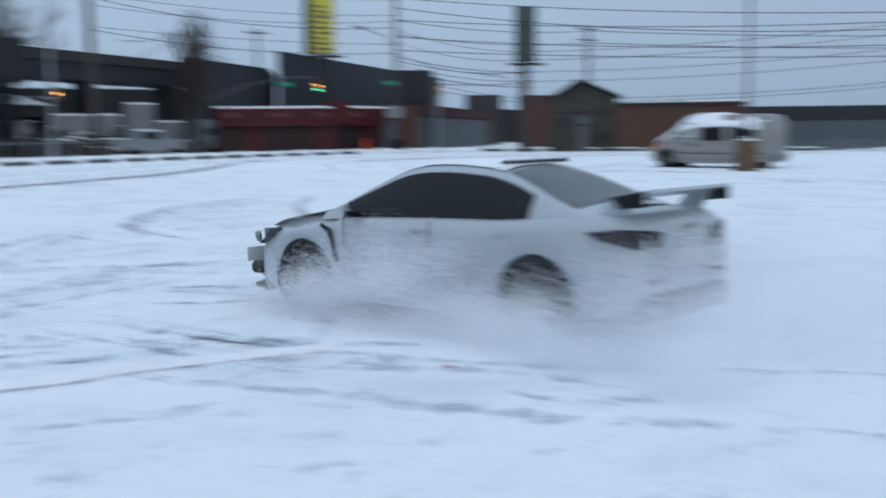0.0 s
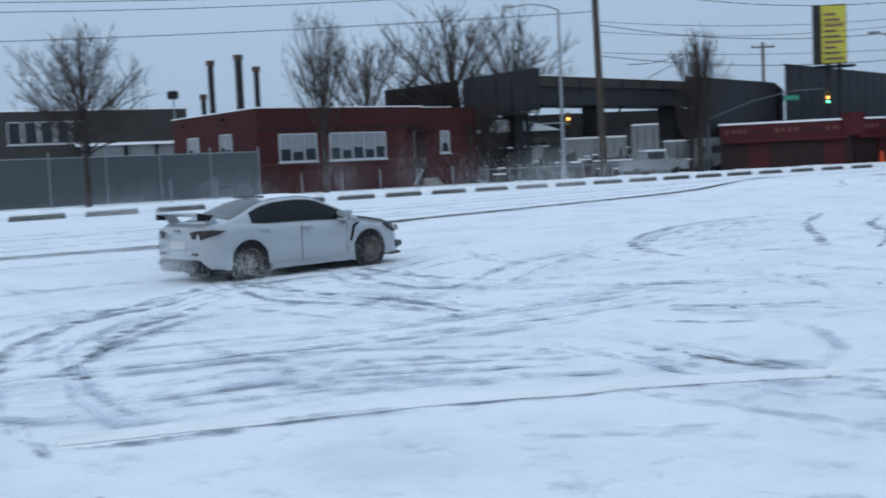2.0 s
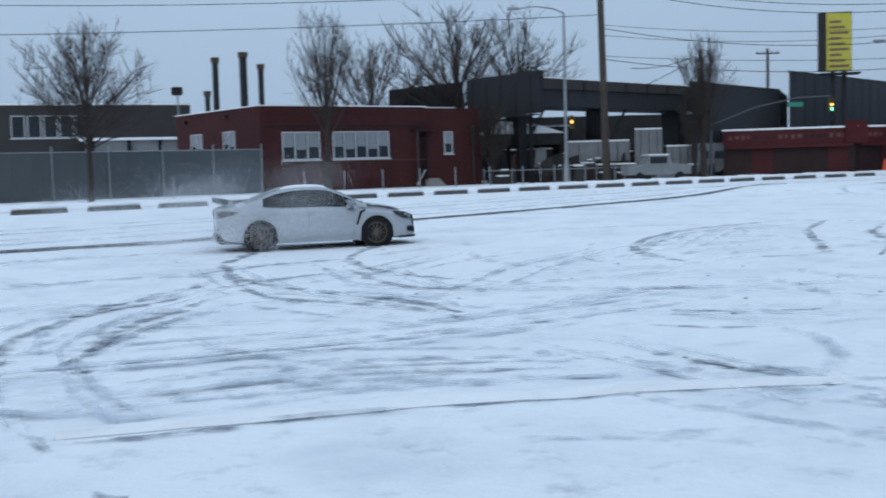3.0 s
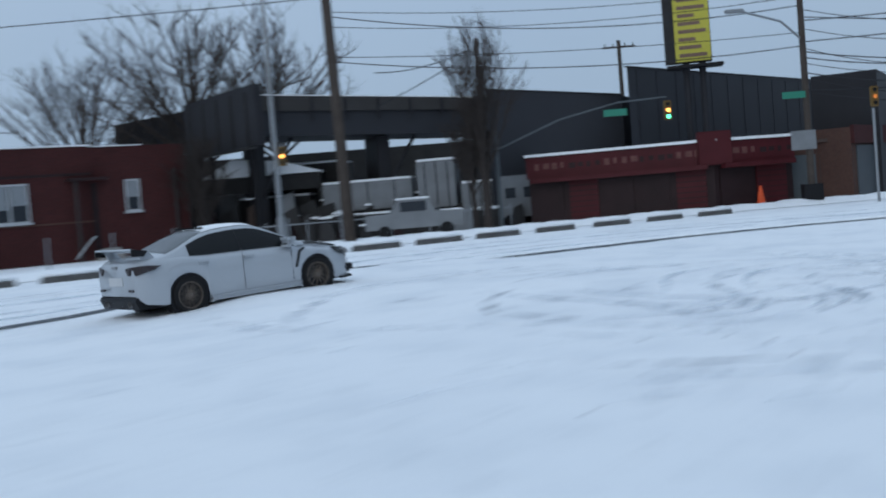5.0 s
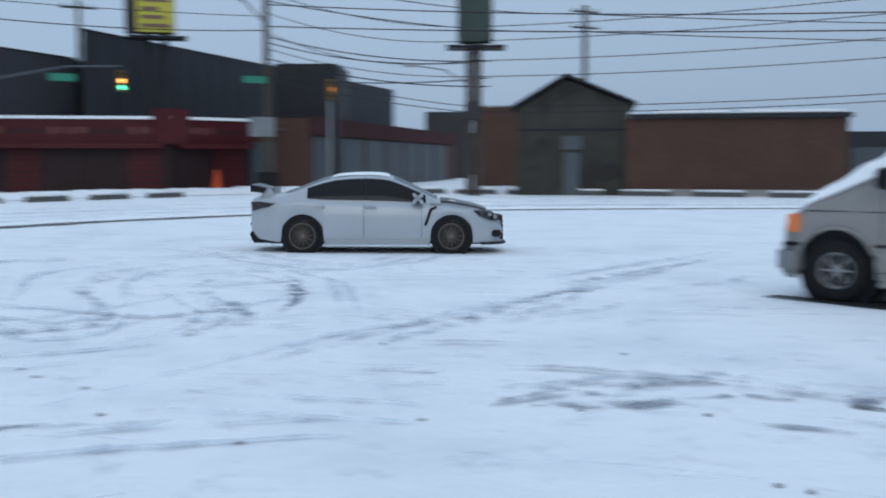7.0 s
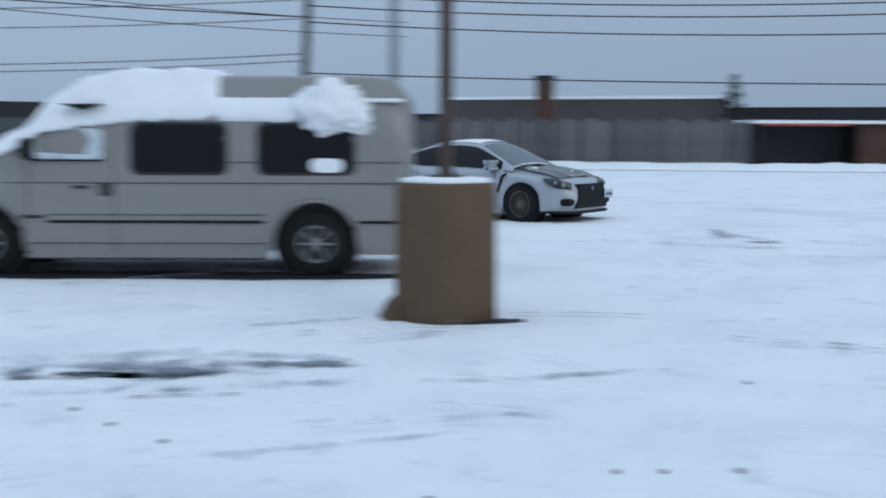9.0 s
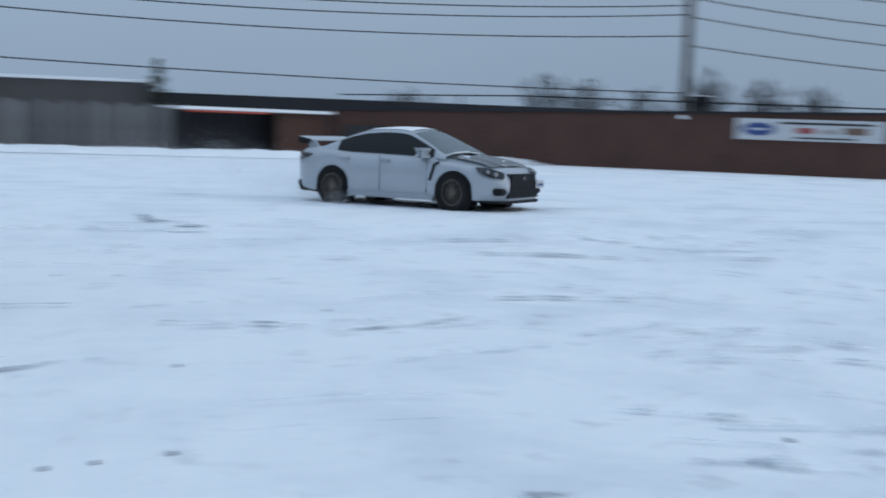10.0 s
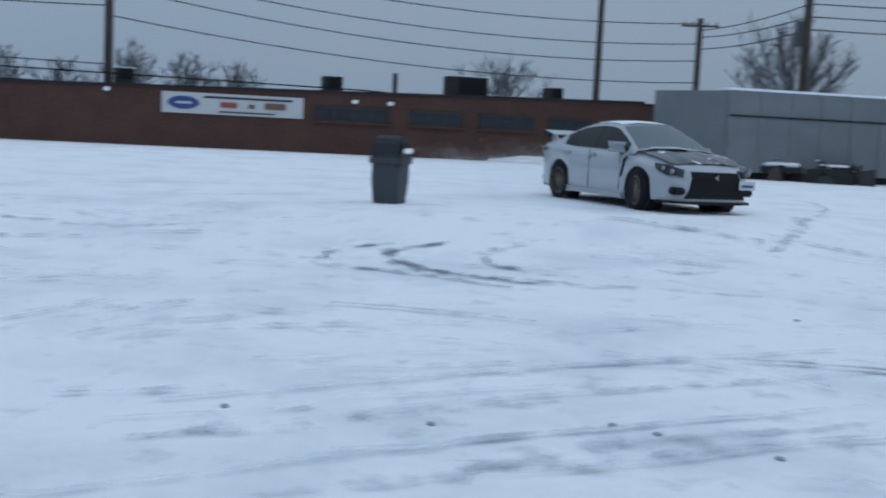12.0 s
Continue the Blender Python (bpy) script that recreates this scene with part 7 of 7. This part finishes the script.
def build_car():
    t = thing("white_sedan", "white sport sedan with rear wing and dark snowy bonnet", "car")
    xs = sorted(set([round(v, 3) for v in np.linspace(-2.24, 2.26, 70)] + [round(cx + o, 3) for cx in (1.325, -1.325) for o in np.linspace(-0.385, 0.385, 25)]))
    body = part("body", ends(loft_sides(bmesh.new(), xs, car_section), xs, car_section), WHITE_CAR, t, "white painted body", smooth=True)
    cx = list(np.linspace(-1.78, 1.12, 40))
    bm = bmesh.new()
    for s in (1, -1):
        prev = None
        for x in cx:
            row = [bm.verts.new((p.x, p.y * s, p.z)) for p in ([cabin_point(x, v) for v in (0, 0.25, 0.5, 0.75, 1.0)] + [roof_point(x, k) for k in (0.9, 0.75, 0.5, 0.25, 0.0)])]
            if prev:
                for i in range(len(row) - 1):
                    bm.faces.new((prev[i], prev[i + 1], row[i + 1], row[i]))
            prev = row
    bmesh.ops.remove_doubles(bm, verts=bm.verts, dist=0.001)
    bmesh.ops.recalc_face_normals(bm, faces=bm.faces)
    cab = part("cabin", bm, WHITE_CAR, t, "white roof and pillars", smooth=True)
    part("windscreen", patch(lambda x, k: roof_point(x, k, 0.007), np.linspace(0.30, 1.06, 12), np.linspace(-0.94, 0.94, 13)), SCREEN_GLASS, cab, "misted windscreen", smooth=True)
    part("rear_window", patch(lambda x, k: roof_point(x, k, 0.007), np.linspace(-1.62, -0.86, 12), np.linspace(-0.88, 0.88, 13)), REAR_GLASS, cab, "snow-dusted rear window", smooth=True)
    for s in (1, -1):
        part("side_window", side_glass(-0.195, 0.86, s), CAR_GLASS, cab, "dark tinted window", smooth=True)
        part("side_window", side_glass(-1.24, -0.215, s), CAR_GLASS, cab, "dark tinted window", smooth=True)
        part("pillar", side_glass(-0.22, -0.19, s, 0.08, 0.92), BLACK, cab, "black door pillar")
    part("roof_snow", patch(lambda x, k: roof_point(x, k, 0.014 + 0.008 * noise.noise(Vector((x * 5, k * 4, 0)))), np.linspace(-0.80, 0.22, 14), np.linspace(-0.93, 0.93, 13)), CAP, cab, "thin snow on the roof", smooth=True)
    for k in range(8):
        y = -0.45 + k * 0.129
        part("roof_fin", prism(bmesh.new(), [(-0.80, 1.405), (-0.70, 1.425), (-0.79, 1.455)], y - 0.01, y + 0.01), BLACK, cab)
    # bonnet: carbon with wind-blown snow
    def hood_pt(x, k):
        sec = car_section(x)
        w, zt = sec[5][0], sec[5][1]
        return Vector((x, w * 1.04 * k, zt + 0.024 + 0.022 * (1 - abs(k)) + (0.02 if 0.35 < abs(k) < 0.6 else 0)))
    part("bonnet", patch(hood_pt, np.linspace(1.08, 1.98, 16), np.linspace(-1, 1, 17)), HOOD, t, "dark carbon bonnet streaked with snow", smooth=True)
    part("snow_ridge", poly_tube(bmesh.new(), [(1.10, -0.5, 1.01), (1.14, -0.1, 1.03), (1.12, 0.4, 1.0)], 0.014), CAP, t, "snow gathered at the wipers")
    # front
    part("grille", prism(bmesh.new(), [(-0.40, 0.68), (0.40, 0.68), (0.55, 0.26), (-0.55, 0.26)], 0, 0.14), BLACK, t, "wide black grille", pose(2.13, 0, 0, 0, 0, -90) @ pose(0, 0, 0))
    for k in range(4):
        part("grille_bar", B(2.268, 2.285, -0.46, 0.46, 0.33 + 0.08 * k, 0.345 + 0.08 * k), BLACK, t)
    part("badge", lathe(bmesh.new(), [(0.005, 0), (0.05, 0), (0.05, 0.012), (0.005, 0.012)], "y", 3), STEEL, t, "small metal badge", pose(2.275, 0, 0.60, 0, 0, -90))
    part("number_plate", B(2.285, 2.30, 0.42, 0.72, 0.42, 0.56), WHITE_SIGN, t, "white plate beside the grille")
    part("plate_bar", B(2.301, 2.304, 0.46, 0.68, 0.46, 0.50), BLUE, t)
    part("splitter", prism(bmesh.new(), [(1.85, -0.86), (2.20, -0.70), (2.33, -0.4), (2.33, 0.4), (2.20, 0.70), (1.85, 0.86)], 0.175, 0.215), BLACK, t, "black front lip", Matrix(((1, 0, 0, 0), (0, 0, 1, 0), (0, 1, 0, 0), (0, 0, 0, 1))))
    for s in (1, -1):
        bm = bmesh.new()
        vs = [(2.02, 0.77, 0.62), (2.185, 0.56, 0.60), (2.17, 0.54, 0.70), (1.98, 0.735, 0.775), (1.78, 0.83, 0.79), (1.84, 0.845, 0.70)]
        f = bm.faces.new([bm.verts.new((x + 0.012, (y + 0.022) * s, z)) for x, y, z in vs])
        r = bmesh.ops.extrude_face_region(bm, geom=[f])
        for v in [g for g in r["geom"] if isinstance(g, bmesh.types.BMVert)]:
            v.co += Vector((-0.08, -0.08 * s, 0))
        bmesh.ops.recalc_face_normals(bm, faces=bm.faces)
        head = part("headlight", bm, LAMP_GLASS, t, "smoked headlight")
        for hx, hy, hz, hr in ((1.99, 0.80, 0.715, 0.035), (2.09, 0.70, 0.67, 0.042)):
            part("lens", lathe(bmesh.new(), [(0.004, -0.03), (hr * 0.8, -0.018), (hr, 0.01), (hr * 0.9, 0.03)], "y", 14), STEEL, head, "round projector lens", pose(hx + 0.018, s * (hy + 0.028), hz, 0, 0, 45 if s < 0 else 135), smooth=True)
        part("fog_recess", B(2.05, 2.225, s * 0.62 - 0.13, s * 0.62 + 0.13, 0.31, 0.43, bevel=0.025), BLACK, t, "dark fog lamp recess", pose(0, 0, 0))
        part("fender_vent", prism(bmesh.new(), [(0.83, 0.52), (0.88, 0.52), (0.97, 0.79), (1.06, 0.84), (1.05, 0.87), (0.93, 0.82)], s * 0.885, s * 0.900), BLACK, t, "black fender vent")
        part("mirror", B(0.67, 0.77, s * 0.835, s * 0.985, 0.955, 1.045, bevel=0.042), WHITE_CAR, t, "door mirror")
        part("mirror_stalk", B(0.67, 0.74, s * 0.78, s * 0.92, 0.95, 0.985), BLACK, t)
        for x in (-0.12, -1.02):
            part("door_handle", B(x - 0.09, x + 0.09, s * 0.878, s * 0.900, 0.83, 0.86, bevel=0.008), WHITE_CAR, t)
        for x, z0 in ((0.78, 0.30), (-0.24, 0.28)):
            part("door_seam", B(x, x + 0.004, s * 0.868, s * 0.8785, z0, 0.93), GREY_WALL, t)
        part("side_skirt", B(-0.92, 0.92, s * 0.80, s * 0.89, 0.17, 0.25, bevel=0.02), WHITE_CAR, t, "white side skirt")
        # tail lamp wraps round the corner
        bm = bmesh.new()
        vs = [(-1.86, 0.885, 0.90), (-2.10, 0.815, 0.93), (-2.245, 0.60, 0.92), (-2.25, 0.42, 0.89), (-2.25, 0.50, 0.78), (-2.20, 0.72, 0.77), (-1.98, 0.875, 0.84)]
        f = bm.faces.new([bm.verts.new((x - 0.012, (y + 0.012) * s, z)) for x, y, z in vs])
        r = bmesh.ops.extrude_face_region(bm, geom=[f])
        for v in [g for g in r["geom"] if isinstance(g, bmesh.types.BMVert)]:
            v.co += Vector((0.14, -0.08 * s, 0))
        bmesh.ops.triangulate(bm, faces=bm.faces)
        bmesh.ops.recalc_face_normals(bm, faces=bm.faces)
        part("tail_light", bm, TAIL, t, "dark smoked tail light")
        part("rear_reflector", B(-2.262, -2.235, s * 0.56 - 0.09, s * 0.56 + 0.09, 0.50, 0.54), TAIL, t)
        part("wing_post", prism(bmesh.new(), [(-2.03, 1.00), (-1.80, 1.02), (-1.92, 1.165), (-2.12, 1.175)], s * 0.62, s * 0.655), WHITE_CAR, t)
        part("wing_end", prism(bmesh.new(), [(-2.25, 1.10), (-2.03, 1.08), (-1.95, 1.17), (-2.25, 1.225)], s * 0.705, s * 0.728), BLACK, t, "dark wing end plate")
        part("exhaust", lathe(bmesh.new(), [(0.055, 0), (0.055, 0.16), (0.048, 0.16), (0.048, 0)], "y", 16, close=False), STEEL, t, "", pose(-2.27, s * 0.45, 0.28, 0, 0, -90))
        for ax in (1.325, -1.325):
            part("wheel_well", lathe(bmesh.new(), [(0.02, 0), (0.383, 0), (0.383, 0.28), (0.02, 0.28)], "y", 28), BLACK, t, "", pose(ax, 0.56 if s > 0 else -0.84, 0.325))
    part("wing", prism(bmesh.new(), [(-2.26, 1.205), (-2.24, 1.230), (-2.07, 1.187), (-1.94, 1.158), (-1.94, 1.138), (-2.09, 1.157)], -0.705, 0.705), WHITE_CAR, t, "white rear wing")
    part("rear_diffuser", prism(bmesh.new(), [(-2.24, 0.40), (-2.27, 0.34), (-2.20, 0.19), (-1.7, 0.19), (-1.7, 0.40)], -0.70, 0.70), BLACK, t, "black rear diffuser")
    part("underbody", B(-1.9, 1.95, -0.72, 0.72, 0.18, 0.45), BLACK, t)
    part("boot_badge", B(-2.262, -2.245, -0.10, 0.10, 0.90, 0.94), STEEL, t)
    part("plate_recess", B(-2.258, -2.24, -0.26, 0.26, 0.60, 0.74), WHITE_SIGN, t, "pale rear plate")
    wheels = []
    for ax in (1.325, -1.325):
        for s in (1, -1):
            wheels.append((wheel(t, ax, s * 0.775, 0.325, 0.325, 0.235, 0.235, BRONZE, 12, s > 0), ax, s))
    return t, wheels


car, car_wheels = build_car()


# ---- airborne snow thrown up by the wheels ----
def spray_cloud(label, puffs, flakes, size, seed):
    """Fine flakes gathered in soft puffs: (x, y, z, radius, height radius, share)."""
    rng = np.random.default_rng(seed)
    puffs = np.array(puffs)
    share = puffs[:, 5] / puffs[:, 5].sum()
    which = rng.choice(len(puffs), flakes, p=share)
    c = puffs[which, :3] + rng.normal(size=(flakes, 3)) * puffs[which][:, [3, 3, 4]] * 0.5
    c[:, 2] = np.abs(c[:, 2])
    e1, e2 = rng.normal(size=(flakes, 3)), rng.normal(size=(flakes, 3))
    e1 /= np.linalg.norm(e1, axis=1)[:, None]
    e2 /= np.linalg.norm(e2, axis=1)[:, None]
    s = size * rng.uniform(0.6, 1.4, (flakes, 1))
    verts = np.stack([c, c + e1 * s, c + e2 * s], axis=1).reshape(-1, 3)
    me = bpy.data.meshes.new("snow_spray")
    me.from_pydata(verts.tolist(), [], np.arange(flakes * 3).reshape(-1, 3).tolist())
    me.materials.append(SPRAY)
    return tagged(new("snow_spray", me), label, "snow spray", "snow sprays", "stuff")


rng_p = random.Random(5)
# from the front wheel back past the tail, low and billowing
side_puffs = []
for i in range(60):
    k = rng_p.random()
    top = 0.22 + 0.42 * math.sin(min(1, k * 1.5) * math.pi) + 0.18 * k
    side_puffs.append((1.45 - 4.9 * k, 1.05 + 0.9 * k * rng_p.random(), top * rng_p.random() ** 1.2, rng_p.uniform(0.22, 0.50), rng_p.uniform(0.14, 0.34), rng_p.uniform(0.5, 1.2)))
tail_puffs = []
for i in range(70):
    k = rng_p.random()
    tail_puffs.append((-1.2 - 4.2 * k, rng_p.gauss(0, 0.8 + 1.1 * k), (0.2 + 0.75 * math.sin(k * math.pi)) * rng_p.random(), rng_p.uniform(0.3, 0.75), rng_p.uniform(0.2, 0.45), rng_p.uniform(0.4, 1.0)))
late_puffs = [(-1.15, s * 0.85, 0.10, 0.35, 0.22, 0.9) for s in (-1, 1)]
for i in range(50):
    k = rng_p.random()
    late_puffs.append((-1.3 - 5.5 * k, rng_p.gauss(0, 0.6 + 0.6 * k), 0.5 * rng_p.random() + 0.4 * k, rng_p.uniform(0.3, 0.8), rng_p.uniform(0.2, 0.5), rng_p.uniform(0.5, 1.0) * (1 - 0.6 * k)))
drift_puffs = [(rng_p.gauss(0, 1.5), rng_p.gauss(0, 1.2), 0.6 + 1.9 * rng_p.random(), rng_p.uniform(0.5, 1.0), rng_p.uniform(0.4, 0.8), 1.0) for i in range(26)]
linger_puffs = [(rng_p.gauss(0, 1.7), rng_p.gauss(0, 1.0), 0.3 + 1.3 * rng_p.random(), rng_p.uniform(0.6, 1.2), rng_p.uniform(0.4, 0.7), 1.0) for i in range(30)]
spray_side = spray_cloud("sheet of powder snow flung from the wheels", side_puffs, 200000, 0.0095, 1)
spray_tail = spray_cloud("billow of powder snow behind the car", tail_puffs, 240000, 0.0095, 2)
spray_late = spray_cloud("thin haze of powder snow trailing the car", late_puffs, 90000, 0.0095, 3)
spray_drift = spray_cloud("loose cloud of powder snow drifting off", drift_puffs, 110000, 0.008, 4)
spray_linger = spray_cloud("pale veil of powder snow hanging behind the car", linger_puffs, 120000, 0.008, 6)


# ---- what moves ----
# seconds, x, y, heading of the sedan
DRIVE = [(0.0, -16.86, -21.86, 113.9), (0.2, -17.52, -19.73, 111.9), (0.5, -18.81, -16.88, 102.8), (1.0, -21.15, -12.90, 76.7), (1.5, -23.10, -11.80, 58.0),
         (2.0, -24.18, -9.93, 40.8), (2.5, -24.49, -6.95, 23.5), (3.0, -24.13, -4.78, 14.0), (3.5, -23.34, -2.93, 10.6), (3.7, -22.92, -2.26, 9.4),
         (4.1, -19.8, 1.4, 30.0), (4.5, -13.6, 9.0, 48.0), (4.9, -7.2, 16.6, 44.0), (5.3, -2.71, 20.0, 26.1), (5.5, -1.85, 19.85, 21.8),
         (6.0, 1.02, 19.77, 9.3), (6.5, 4.47, 19.87, -4.4), (7.0, 8.23, 19.25, -24.1), (7.2, 9.80, 18.77, -33.7), (7.8, 14.3, 15.9, -57.0), (8.4, 17.8, 12.0, -82.0),
         (9.0, 20.08, 7.27, -104.4), (9.5, 21.37, 2.69, -120.3), (10.0, 21.11, -1.88, -128.4), (10.5, 20.16, -6.00, -137.4), (11.0, 18.34, -9.42, -150.9),
         (11.5, 16.00, -12.00, -173.1), (12.0, 14.33, -14.14, -192.3)]


def drive_at(t):
    for (a, *p), (b, *q) in zip(DRIVE, DRIVE[1:]):
        if t <= b:
            k = (t - a) / (b - a)
            return [u + (v - u) * k for u, v in zip(p, q)]
    return list(DRIVE[-1][1:])


def on_ground(x, y, h, dz=0.0):
    """A pose on the snow at x, y, tilted with the ground along heading h."""
    c, s = math.cos(radians(h)), math.sin(radians(h))
    pitch = math.degrees(math.atan2(gz(x - c * 1.3, y - s * 1.3) - gz(x + c * 1.3, y + s * 1.3), 2.6))
    return pose(x, y, gz(x, y) + dz) @ pose(0, 0, 0, 0, 0, h) @ pose(0, 0, 0, 0, pitch * 0.6, 0)


def motions():
    walk(car, [(t, on_ground(x, y, h, -0.012)) for t, x, y, h in DRIVE])
    # wheels roll with the road speed; the front pair steers a little
    steer = {0.0: 18, 0.5: 10, 1.0: -5, 1.5: -10, 2.0: -14, 2.5: -12, 3.5: -8, 5.3: -4, 7.2: -6, 9.0: -8, 10.5: -8, 12.0: -12}
    keys = sorted(steer.items())
    for w, ax, s in car_wheels:
        rows, spin, last = [], 0.0, None
        for i in range(241):
            t = i * 0.05
            x, y, h = drive_at(t)
            if last:
                spin += min(80.0, math.degrees(math.hypot(x - last[0], y - last[1]) / 0.325) * 1.15)
            last = (x, y)
            rows.append((t, pose(ax, s * 0.775, 0.325) @ pose(0, 0, 0, 0, 0, lerp_table(t, keys) if ax > 0 else 0) @ pose(0, 0, 0, 0, spin, 0)))
        walk(w, rows)
    # the plumes trail the car, then settle into the snow
    side, tail, late = [], [], []
    for i in range(25):
        t = i * 0.5
        x, y, h = drive_at(t)
        side.append((t, on_ground(x, y, h, -2.2 * max(0.0, min(1.0, (t - 0.6) / 1.6)))))
        tail.append((t, on_ground(x, y, h, -1.6 * max(0.0, min(1.0, (t - 0.55) / 1.9)))))
        fade = 0.04 if t < 3.6 else (0.85 if t < 8.5 else (0.06 if t < 10.2 else 0.28))
        late.append((t, on_ground(x, y, h, -fade)))
    walk(spray_side, side)
    walk(spray_tail, tail)
    walk(spray_late, late)
    # the cloud left where the car slid hangs, drifts and sinks
    walk(spray_linger, [(0.0, pose(-27.6, -10.0, -5.0)), (1.4, pose(-27.6, -10.0, -4.0)), (2.1, pose(-27.2, -9.0, -0.1)), (2.8, pose(-26.4, -7.6, 0.0)),
                        (3.6, pose(-25.3, -6.2, -0.5)), (4.6, pose(-24.8, -5.6, -5.0)), (12.0, pose(-24.8, -5.6, -5.0))])
    walk(spray_drift, [(0.0, pose(-17.4, -13.5, -5.0)), (0.3, pose(-17.6, -12.6, -3.2)), (0.8, pose(-18.0, -10.4, -0.3)), (1.4, pose(-19.0, -9.3, 0.0)),
                       (2.2, pose(-20.5, -8.6, -1.6)), (3.0, pose(-21.2, -8.2, -5.0)), (12.0, pose(-21.2, -8.2, -5.0))])



motions()
